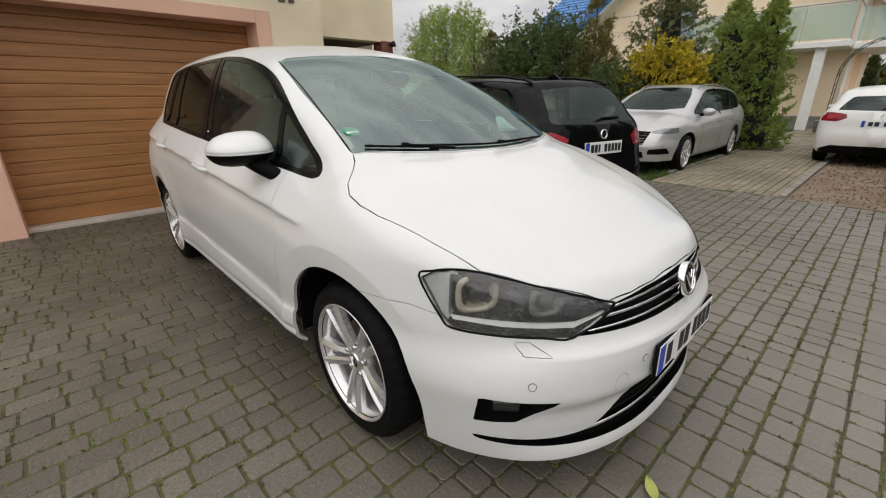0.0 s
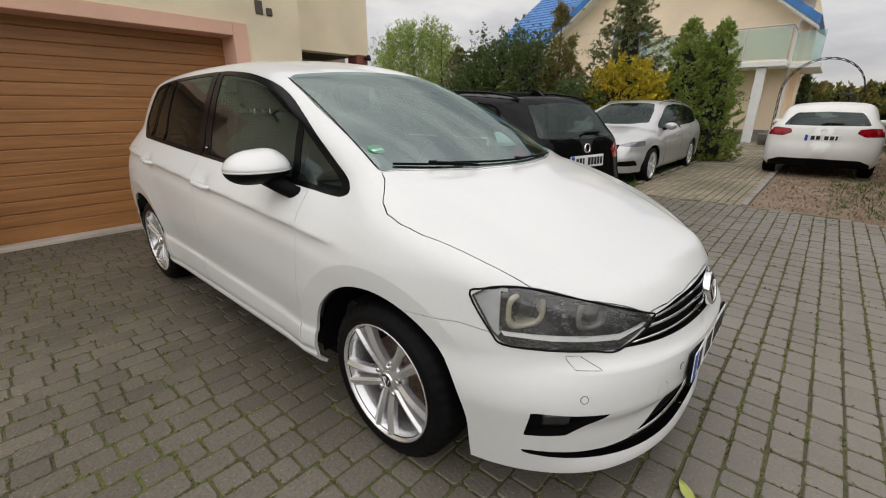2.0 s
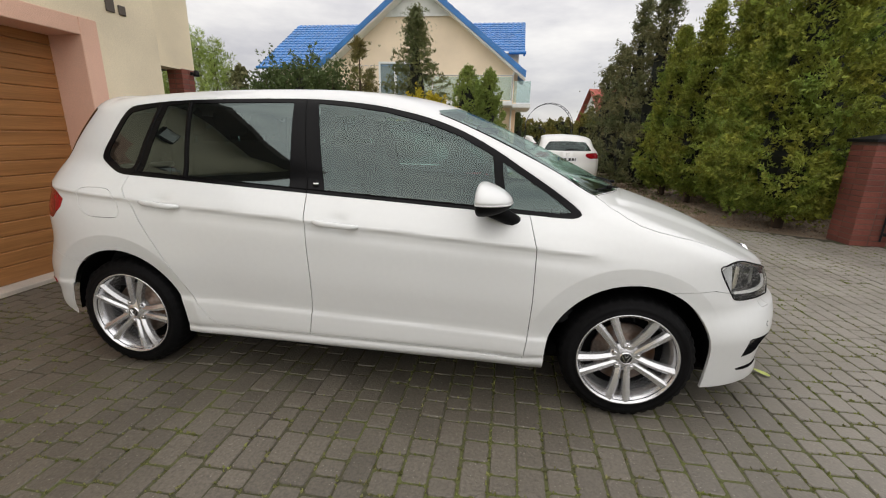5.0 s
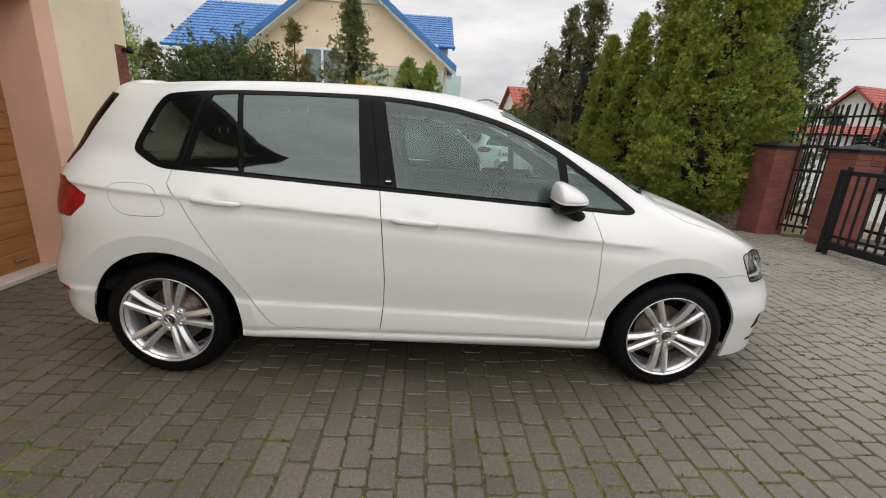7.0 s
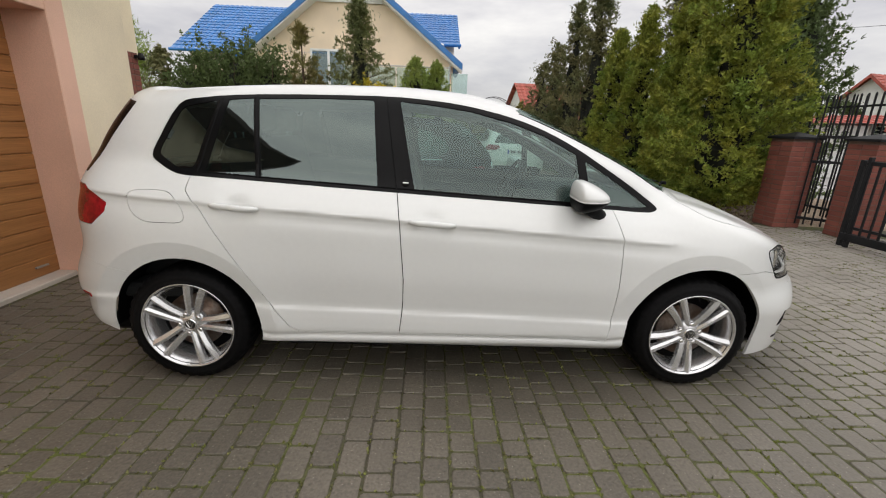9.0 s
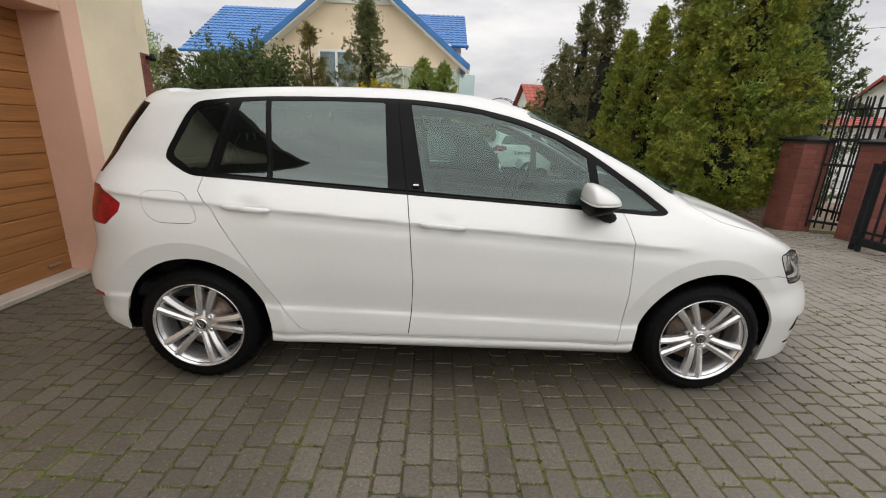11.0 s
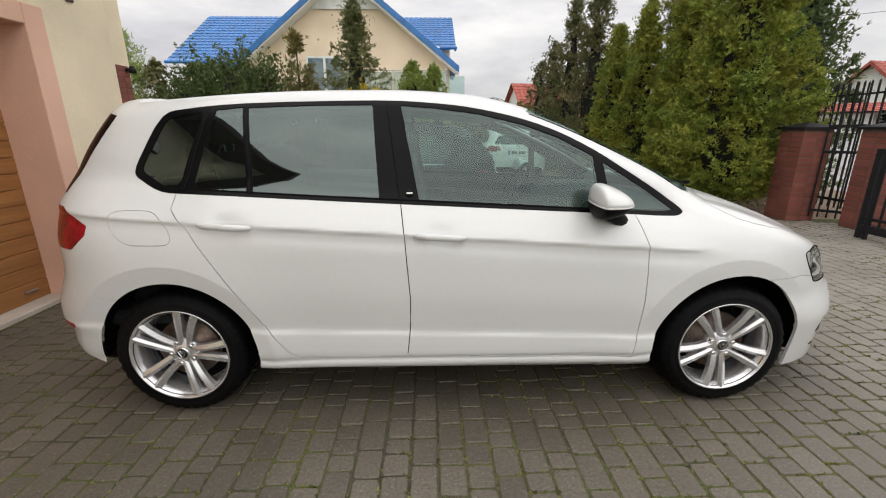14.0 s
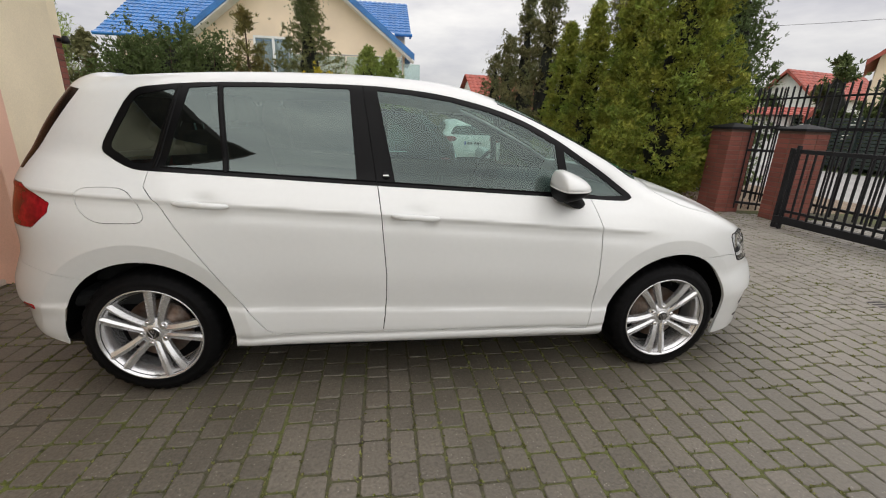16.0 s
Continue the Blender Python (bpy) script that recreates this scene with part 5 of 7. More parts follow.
shell.cut(44, soft_corners([(-0.659, 0.601), (-0.625, 0.600), (-0.588, 0.559), (-0.648, 0.563)], 0.01), *FRONT, lambda c: c.x > 1.7, {0})
shell.cut(45, [(-0.392 + 0.026 * math.cos(a), 0.443 + 0.032 * math.sin(a)) for a in np.radians(np.arange(0, 360, 24))], *FRONT, lambda c: c.x > 1.7, {0})
shell.cut(46, soft_corners([(1.44, 0.674), (1.55, 0.680), (1.68, 0.684), (1.78, 0.662), (2.4, 0.62), (2.4, 0.0), (1.44, 0.0)], 0.01), *SIDE, lambda c: c.x > 1.42 and c.z < 0.72, {0})
# rear: lamps, window, bumper
shell.cut(50, soft_corners([(-1.655, 0.955), (-1.80, 1.03), (-2.3, 1.05), (-2.3, 0.84), (-1.75, 0.845), (-1.665, 0.915)], 0.012), *SIDE, lambda c: c.x < -1.6 and abs(c.y) > 0.33, {0})
shell.cut(51, soft_corners([(-1.60, 1.432), (-1.835, 1.085), (-2.3, 1.07), (-2.3, 1.465), (-1.72, 1.452)], 0.006), *SIDE, lambda c: c.x < -1.5 and c.z > 1.0, {0})
shell.cut(52, soft_corners([(-1.55, 0.615), (-1.80, 0.665), (-2.3, 0.69), (-2.3, 0.0), (-1.55, 0.0)], 0.01), *SIDE, lambda c: c.x < -1.5 and c.z < 0.72, {0})


class Panels:
    """The cut skin, mirrored to both sides, from which panels are taken by number."""

    def __init__(self, shell):
        bm = shell.bm
        bmesh.ops.triangulate(bm, faces=[f for f in bm.faces if len(f.verts) > 4])
        bm.verts.index_update()
        pts = np.array([v.co for v in bm.verts])
        for _ in range(2):
            n = skin_normal(pts)
            g = np.maximum((n * n).sum(1), 0.2)
            keep = pts[:, 1].copy()
            pts = pts - n * np.clip(skin(*pts.T) / g, -0.004, 0.004)[:, None]
            pts[np.abs(keep) < 1e-6, 1] = 0
        normals = skin_normal(pts)
        normals /= np.linalg.norm(normals, axis=1)[:, None]
        normals[np.abs(pts[:, 1]) < 1e-6, 1] = 0
        self.faces = [[v.index for v in f.verts] for f in bm.faces]
        self.tags = [f[shell.tag] for f in bm.faces]
        bm.free()
        self.half, self.count = pts, len(pts)
        self.middle = {i: i for i in range(len(pts)) if abs(pts[i, 1]) < 1e-6}
        flip = np.array([1, -1, 1])
        self.pts, self.normals = np.vstack([pts, pts * flip]), np.vstack([normals, normals * flip])

    def get(self, number, side=0):
        """The faces of a numbered panel: -1 the right half, 1 the left, 0 both."""
        res = []
        for f, t in zip(self.faces, self.tags):
            if t == number:
                if side <= 0:
                    res.append(f)
                if side >= 0:
                    res.append([self.middle.get(i, i + self.count) for i in f[::-1]])
        return res


panels = Panels(shell)
all_pts, all_normals, faces, tags, pts, count, middle, panel = panels.pts, panels.normals, panels.faces, panels.tags, panels.half, panels.count, panels.middle, panels.get
van = thing("car", label="white compact family van parked on the dark paving", category="car")
def skin_of(name, number, side, mat, label="", **k):
    return skin_part(name, all_pts, panel(number, side), all_normals, mat, van, label=label, **k)


skin_of("body_shell", 0, 0, PAINT, gap=0.0015)
skin_of("bonnet", 30, 0, PAINT, gap=0.003)
skin_of("front_bumper", 46, 0, PAINT, gap=0.001)
skin_of("rear_bumper", 52, 0, PAINT, gap=0.0003, rim=0.004)
skin_of("windscreen", 31, 0, SCREENGLASS, "green-tinted windscreen", gap=0.001, rim=0.0)
skin_of("rear_window", 51, 0, TRIM, "black rear window with side fins", gap=0.0, rim=0.006)
for side in (-1, 1):
    skin_of("front_door", 11, side, PAINT)
    skin_of("rear_door", 12, side, PAINT)
    skin_of("fuel_flap", 13, side, PAINT, gap=0.0012) if side < 0 else skin_of("quarter_panel", 13, side, PAINT, gap=0.0, rim=0.0)
    skin_of("window_surround", 20, side, TRIM, "black window surround and pillars", gap=0.0, rim=0.006)
    skin_of("quarter_window", 21, side, DARKGLASS, "dark quarter window", gap=0.0, rim=0.0, sink=0.003)
    skin_of("rear_vent_window", 22, side, DARKGLASS, gap=0.0, rim=0.0, sink=0.003)
    skin_of("rear_door_window", 23, side, DARKGLASS, "privacy glass door window", gap=0.0, rim=0.0, sink=0.003)
    skin_of("front_door_window", 24, side, GLASS, gap=0.0, rim=0.0, sink=0.003)
    skin_of("front_vent_window", 25, side, GLASS, gap=0.0, rim=0.0, sink=0.003)
    skin_of("tail_lamp", 50, side, REDLENS, "red tail lamp", gap=0.002)
    skin_of("fog_lamp_recess", 42, side, PLASTIC, gap=0.0, sink=0.03, rim=-0.03)
    skin_of("washer_cover", 44, side, PAINT, gap=0.001)
    skin_of("tow_cover", 45, side, PAINT, gap=0.0008)
skin_of("grille", 41, 0, PLASTIC, gap=0.0, sink=0.03, rim=-0.03)
skin_of("lower_intake", 43, 0, PLASTIC, gap=0.0, sink=0.035, rim=-0.035)



# ---- the van's lamps, trim, wheels and cabin ----
LAMPBOWL = material("smoked silver lamp housing", (0.095, 0.095, 0.097), 0.26, metal=0.7, vary=0.5, scale=14, fine=60)
REFLECTOR = material("lamp reflector", (0.72, 0.70, 0.62), 0.15, metal=0.9, vary=0.05)
BEZEL = material("creamy lamp bezel", (0.50, 0.46, 0.36), 0.25, metal=0.3, vary=0.2, scale=18, coat=0.5)
DIMBEZEL = material("dull grey lamp bezel", (0.20, 0.195, 0.18), 0.3, metal=0.5, vary=0.2, scale=18, coat=0.5)
SIDEWALL = material("pale grey lamp side wall", (0.48, 0.485, 0.49), 0.35, vary=0.12)
STRIP = material("satin silver lamp strip", (0.85, 0.85, 0.84), 0.3, vary=0.05, coat=0.5)
PLATEWHITE = material("white number plate", (0.78, 0.79, 0.80), 0.4, vary=0.03)
PLATEBLUE = material("blue plate band", (0.01, 0.06, 0.42), 0.4, vary=0.05)
INK = material("black plate print", (0.01, 0.01, 0.012), 0.5, vary=0.05)
DISC = material("brake disc steel", (0.20, 0.17, 0.15), 0.45, metal=0.8, vary=0.3, scale=12, tint=(0.16, 0.08, 0.04))
DARKCHROME = material("dark badge centre", (0.014, 0.014, 0.016), 0.2, vary=0.05, coat=0.25)
GREENFILM = material("green sticker", (0.02, 0.32, 0.12), 0.5, vary=0.1)

skin_faces = {s: panel(40, s) + panel(47, s) for s in (-1, 1)}


def nose_points(ys, zs, sink=0.0):
    """Points of the nose at given breadths and heights, sunk along their normals."""
    ys, zs = np.atleast_1d(np.array(ys, float)), np.atleast_1d(np.array(zs, float))
    lo, hi = np.full(len(ys), 1.3), np.full(len(ys), 2.4)
    for _ in range(26):
        mid = (lo + hi) / 2
        out = skin(mid, ys, zs) > 0
        hi, lo = np.where(out, mid, hi), np.where(out, lo, mid)
    p = np.stack([lo, ys, zs], 1)
    n = skin_normal(p)
    n /= np.linalg.norm(n, axis=1)[:, None]
    return [(Vector(a - b * sink), Vector(b)) for a, b in zip(p, n)]


def nose_point(y, z, sink=0.0):
    return nose_points(y, z, sink)[0]


def flank_point(x, z, side=-1, out=0.0):
    p = on_skin(np.array([[x, 0.0, z]]), np.array([[0.0, -1.0, 0.0]]))
    n = skin_normal(p)[0]
    n /= np.linalg.norm(n)
    p = p[0] + n * out
    return Vector((p[0], -side * p[1], p[2])), Vector((n[0], -side * n[1], n[2]))


def ribbon(bm, rail, wide, deep):
    """A bar of rectangular section along (point, outward, up) rows, its outer edges rounded."""
    rings = []
    for p, n, u in rail:
        rings.append([bm.verts.new(p + n * a + u * b) for a, b in ((-deep, -wide), (-0.2 * deep, -wide), (0, -0.6 * wide), (0, 0.6 * wide), (-0.2 * deep, wide), (-deep, wide))])
    for a, b in zip(rings, rings[1:]):
        for j in range(6):
            bm.faces.new((a[j], b[j], b[(j + 1) % 6], a[(j + 1) % 6]))
    bm.faces.new(rings[0])
    bm.faces.new(rings[-1][::-1])
    return bm


def framed(p, n, up=(0, 0, 1)):
    """The pose at p whose -y axis looks along n, with z near up."""
    y = -Vector(n).normalized()
    x = y.cross(Vector(up)).normalized()
    z = x.cross(y)
    m = Matrix((x, y, z)).transposed().to_4x4()
    m.translation = p
    return m


def rounded_ring(bm, w, h, r, thick, deep, m, power=3.2):
    """A squared-off ring that faces -y."""
    steps, rows, open_top = 40, [], []
    for j in range(steps):
        t = 2 * math.pi * j / steps
        c, s = math.cos(t), math.sin(t)
        q = (abs(c) ** power + abs(s) ** power) ** (-1 / power)
        x, z = q * c, q * s
        rows.append([bm.verts.new(m @ Vector(v)) for v in ((x * w, 0, z * h), (x * (w - thick * 0.5), -deep * 0.35, z * (h - thick * 0.5)), (x * (w - thick), 0, z * (h - thick)), (x * (w - thick * 1.5), deep, z * (h - thick * 1.5)))])
    for i, (a, b) in enumerate(zip(rows, rows[1:] + rows[:1])):
        if 6 <= i < 13:
            continue
        for j in range(3):
            bm.faces.new((a[j], a[j + 1], b[j + 1], b[j]))
    return bm


for side in (-1, 1):
    head = skin_part("headlamp", all_pts, skin_faces[side], all_normals, LAMPBOWL, van, gap=0.004, sink=0.075, rim=-0.072, label="clear headlamp with two square projector pods")
    def under(name, bm, mat, label="", smooth=False):
        return part(name, bm, mat, head, label, smooth)
    for (x, y, z), w, shine in (((1.825, -0.675, 0.718), 0.068, BEZEL), ((1.970, -0.525, 0.692), 0.056, DIMBEZEL)):
        m = framed(Vector((x, -side * y, z)), (0.86, -0.5 * -side, 0.02))
        under("bezel", rounded_ring(bmesh.new(), w, w * 0.92, 0, 0.019, 0.03, m), shine, "squared lamp bezel", True)
        under("reflector_bowl", lathe(bmesh.new(), [(0.034, 0.045), (0.044, 0.02), (0.052, 0.0)], 24, m=m), REFLECTOR, "bright reflector bowl", True)
        bm = bmesh.new()
        bmesh.ops.create_uvsphere(bm, u_segments=20, v_segments=12, radius=0.033, matrix=m @ Matrix.Translation((0, 0.022, 0)))
        under("projector_lens", bm, DARKCHROME, "", True)
    wall_faces = [f for f in skin_faces[side] if max(all_pts[i][0] for i in f) < 1.80]
    if wall_faces:
        skin_part("lamp_side_wall", all_pts, wall_faces, all_normals, SIDEWALL, head, gap=0.003, sink=0.014, rim=0.05, label="pale grey side wall")
    strip = skin_part("daytime_light", all_pts, panel(47, side), all_normals, STRIP, head, gap=0.002, sink=0.010, rim=0.012, label="silver daytime light strip")
    lens = skin_part("headlamp_lens", all_pts, skin_faces[side], all_normals, LENS, head, gap=0.003, rim=0.0, label="clear lamp lens")
    # black seal round the lamp
    bm = bmesh.new()
    rim = [Vector((p[0], -side * p[1], p[2])) for p in HEAD]
    dense = [Vector(p) for p in smooth_outline([tuple(v) for v in rim], 4)]
    near = on_skin(np.array([[1.35, 0.0, 0.62]] * len(dense)), np.array([(np.array(v) - (1.35, 0, 0.62)) / np.linalg.norm(np.array(v) - (1.35, 0, 0.62)) for v in dense]))
    tube(bm, [Vector(p) for p in near], 0.0035, 6, closed=True)
    under("seal", bm, PLASTIC, "black rubber seal")
    # fog lamp
    p, n = nose_point(-0.70, 0.385, 0.024)
    p, n = Vector((p.x, -side * p.y, p.z)), Vector((n.x, -side * n.y, n.z))
    bm = bmesh.new()
    box(bm, -0.045, 0.045, -0.006, 0.02, -0.026, 0.026, 0.006, framed(p, n))
    fog = part("fog_lamp", bm, DARKCHROME, van, "dark fog lamp in the bumper")
    # parking sensors
    for sy, sz in ((-0.655, 0.482), (-0.30, 0.50)):
        p, n = nose_point(sy, sz, 0.0)
        m = framed(Vector((p.x, -side * p.y, p.z)), Vector((n.x, -side * n.y, n.z)))
        sensor = part("parking_sensor", lathe(bmesh.new(), [(0.0, -0.0015), (0.0105, -0.0015), (0.0108, 0.004)], 18, m=m), PAINT, van)
        part("sensor_ring", lathe(bmesh.new(), [(0.0108, 0.002), (0.0112, -0.0008), (0.0128, -0.0008), (0.0130, 0.004)], 18, m=m), LINING, sensor, "thin dark ring")
    # door handles
    for x0, x1, z0, z1 in ((-0.200, 0.032, 0.914, 0.901), (-1.150, -0.915, 0.966, 0.953)):
        bm = bmesh.new()
        rows = []
        for i in range(13):
            s = i / 12
            x, z = x0 + (x1 - x0) * s, z0 + (z1 - z0) * s
            base = flank_point(x0 if s < 0.5 else x1, z, side)[0].y
            lift = 0.024 * min(1.0, (4 * min(s, 1 - s)) ** 0.5)
            tall = 0.013 * (0.55 + 0.45 * min(1.0, 6 * min(s, 1 - s))) * (1.15 - 0.3 * abs(s - 0.45))
            rows.append([bm.verts.new((x, base + side * (lift + a), z + b * tall)) for a, b in ((-0.014, -1), (0.0, -1), (0.006, -0.4), (0.006, 0.5), (-0.003, 1), (-0.014, 1))])
        for a, b in zip(rows, rows[1:]):
            for j in range(6):
                bm.faces.new((a[j], a[(j + 1) % 6], b[(j + 1) % 6], b[j]))
        bm.faces.new(rows[0][::-1])
        bm.faces.new(rows[-1])
        bmesh.ops.recalc_face_normals(bm, faces=bm.faces)
        part("door_handle", bm, PAINT, van, "white pull handle", True)
    # door mirror: cap, lower shell, blinker line, foot, glass
    def mirror_body(z_lo, z_hi, grow=0.0):
        bm = bmesh.new()
        rows = []
        for i in range(15):
            t = -math.pi / 2 + math.pi * i / 14
            row = []
            for j in range(25):
                a = 2 * math.pi * j / 24
                cx, cy = math.cos(a), math.sin(a)
                r = math.cos(t) ** 0.75
                x = 0.118 * cx * r if cx > 0 else -0.040 * abs(cx) ** 0.45 * r ** 0.4
                yy = 0.122 * math.copysign(abs(cy) ** 0.8, cy) * r
                z = 0.072 * math.sin(t)
                z = z * (1.12 - 0.28 * (0.5 - yy / 0.244)) if z > 0 else z * (0.80 - 0.25 * min(max(x / 0.118, 0), 1))
                z = z * (1 - 0.42 * min(max(x / 0.118, 0), 1)) if z > 0 else z
                row.append((x * (1 + grow) + 0.06 * yy, yy * (1 + grow), z * (1 + grow)))
            rows.append(row)
        ids = [[bm.verts.new((0.632 + 1.04 * x, side * (0.895 - 1.1 * y), 1.056 + 1.15 * min(max(z, z_lo), z_hi))) for x, y, z in row[:-1]] for row in rows]
        for a, b in zip(ids, ids[1:]):
            for j in range(24):
                bm.faces.new((a[j], a[(j + 1) % 24], b[(j + 1) % 24], b[j]))
        bmesh.ops.remove_doubles(bm, verts=bm.verts, dist=1e-5)
        bmesh.ops.recalc_face_normals(bm, faces=bm.faces)
        return bm
    cap = part("door_mirror", mirror_body(0.0, 1), PAINT, van, "white mirror cap on a black foot", True)
    part("lower_shell", mirror_body(-1, -0.0055, -0.01), PLASTIC, cap, "black lower shell", True)
    part("blinker_strip", mirror_body(-0.0055, 0.0, 0.012), STRIP, cap, "silver blinker strip", True)
    bm = bmesh.new()
    tube(bm, [(0.64, side * 0.87, 1.02), (0.70, side * 0.845, 0.995), (0.755, side * 0.81, 0.962), (0.79, side * 0.775, 0.945)], 0, 10, radii=[0.035, 0.036, 0.032, 0.026])
    part("foot", bm, PLASTIC, cap, "black mirror foot", True)
    # rear reflector
    q = on_skin(np.array([[-1.25, 0, 0.468]]), np.array([[-0.605, -0.797, 0.0]]))
    n = skin_normal(q)[0]
    q = q[0]
    bm = bmesh.new()
    box(bm, -0.042, 0.042, -0.002, 0.02, -0.012, 0.012, 0.003, framed(Vector((q[0], -side * q[1], q[2])), (n[0], -side * n[1], n[2])))
    part("rear_reflector", bm, REDLENS, van, "red rear reflector")
    # round badge on the door pillar
    p, n = flank_point(-0.222, 1.085, side, 0.001)
    bm = lathe(bmesh.new(), [(0.0, -0.003), (0.018, -0.003), (0.020, 0.0)], 20, m=framed(p, n))
    badge = part("pillar_badge", bm, TRIM, van, smooth=True)
    bm = bmesh.new()
    box(bm, -0.014, 0.014, -0.0045, 0, -0.0035, 0.0035, 0.001, framed(p, n))
    part("emblem_bar", bm, STRIP, badge)
    # seams in the pillar trim
    bm = bmesh.new()
    tube(bm, [flank_point(-0.33 + 0.066 * s, 1.492 - 0.452 * s, side, 0.0005)[0] for s in np.linspace(0, 1, 9)], 0.003, 5)
    part("pillar_gap", bm, RUBBER, van)
    for xa, za, xb, zb in ((-1.150, 1.462, -1.243, 1.105), (-0.980, 1.472, -0.945, 1.09)):
        bm = bmesh.new()
        ribbon(bm, [(*flank_point(xa + (xb - xa) * s, za + (zb - za) * s, side, 0.003), Vector((1, 0, 0))) for s in np.linspace(0, 1, 7)], 0.008, 0.006)
        part("window_bar", bm, TRIM, van)
    # a slim rubber line along the foot of the panes
    bm = bmesh.new()
    ribbon(bm, [(*flank_point(x, z, side, 0.002), Vector((0, 0, 1))) for x, z in [(x, 1.046 - 0.0535 * x - 0.004) for x in np.linspace(-1.22, 0.70, 24)]], 0.006, 0.006)
    part("window_seal", bm, PLASTIC, van)
    # inner arch liners
    for hub in HUBS:
        bm = bmesh.new()
        rows = []
        for a in np.radians(np.arange(-8, 189, 8)):
            edge = 0.855 - (0.062 * float(step(math.cos(a), 0.35, 0.8)) if hub > 0 else 0.06 * float(step(-math.cos(a), 0.35, 0.9)))
            rows.append([bm.verts.new((hub + r * math.cos(a), side * y, 0.318 + r * math.sin(a))) for r, y in ((0.394, edge), (0.396, 0.60), (0.33, 0.545), (0.02, 0.54))])
        for a, b in zip(rows, rows[1:]):
            for j in range(3):
                bm.faces.new((a[j], a[j + 1], b[j + 1], b[j]))
        part("arch_liner", bm, PLASTIC, van, smooth=True)

# grille slats, badge, plate, chrome strip
for z0, z1, reach, w in ((0.687, 0.676, 0.372, 0.0058), (0.657, 0.652, 0.415, 0.0058), (0.622, 0.615, 0.470, 0.0062)):
    span = np.linspace(-1, 1, 41)
    rail = [(p, n, Vector((0, 0, 1))) for p, n in nose_points(reach * span, z0 + (z1 - z0) * span**2, 0.008)]
    part("grille_bar", ribbon(bmesh.new(), rail, w, 0.02), CHROME, van, "chrome grille bar", True)
span = np.linspace(-1, 1, 41)
rail = [(p, n, Vector((0, 0, 1))) for p, n in nose_points(0.53 * span, 0.264 - 0.008 * np.abs(span), 0.004)]
part("chrome_strip", ribbon(bmesh.new(), rail, 0.007, 0.02), CHROME, van, "chrome strip in the lower intake", True)
for z, reach in ((0.292, 0.44), (0.322, 0.395), (0.352, 0.35)):
    span = np.linspace(-1, 1, 25)
    rail = [(p, n, Vector((0, 0, 1))) for p, n in nose_points(reach * span, z + 0 * span, 0.012)]
    part("intake_slat", ribbon(bmesh.new(), rail, 0.005, 0.02), PLASTIC, van)
p, n = nose_point(0.0, 0.668, -0.018)
m = framed(p, (1, 0, 0.22))
badge = part("front_badge", lathe(bmesh.new(), [(0.0, -0.004), (0.048, -0.004), (0.0485, -0.006)], 40, m=m), DARKCHROME, van, "round chrome front badge", True)
part("ring", lathe(bmesh.new(), [(0.048, 0.0), (0.049, -0.008), (0.054, -0.011), (0.059, -0.007), (0.061, 0.002), (0.060, 0.012)], 40, m=m), CHROME, badge, "chrome ring", True)
for x0, x1, z0, z1 in ((-0.036, -0.004, 0.024, -0.036), (0.036, 0.004, 0.024, -0.036), (-0.014, -0.004, 0.030, 0.006), (0.014, 0.004, 0.030, 0.006)):
    bm = bmesh.new()
    tube(bm, [m @ Vector((x0, -0.008, z0)), m @ Vector((x1, -0.008, z1))], 0.0042, 6)
    part("emblem_bar", bm, CHROME, badge)
plate_m = framed(Vector((2.2275, 0, 0.473)), (1, 0, 0.03))
plate_ob = part("number_plate", box(bmesh.new(), -0.268, 0.268, 0.0, 0.012, -0.063, 0.063, 0.004, plate_m), PLASTIC, van, "white number plate with a blue band in a black holder")
part("plate_face", box(bmesh.new(), -0.2595, 0.2595, -0.003, 0.004, -0.048, 0.056, 0.001, plate_m), PLATEWHITE, plate_ob)
part("blue_band", box(bmesh.new(), -0.2585, -0.215, -0.0042, 0.002, -0.047, 0.055, 0.0005, plate_m), PLATEBLUE, plate_ob, "blue band")
for x0, x1 in ((-0.195, -0.150), (-0.085, -0.040), (-0.030, 0.015), (0.055, 0.095), (0.105, 0.145), (0.155, 0.195), (0.205, 0.245)):
    part("plate_bar", box(bmesh.new(), x0, x1, -0.0042, 0.002, -0.034, 0.040, 0.0, plate_m), INK, plate_ob, "black bar")
part("plate_bar", box(bmesh.new(), -0.10, 0.10, -0.0012, 0.004, -0.060, -0.051, 0.0, plate_m), PLATEWHITE, plate_ob)

# wipers along the foot of the screen
def screen_point(x, y, lift):
    z = float(top_height(np.array([x]), np.array([y]))[0])
    return Vector((x + 0.4 * lift, y, z + lift))


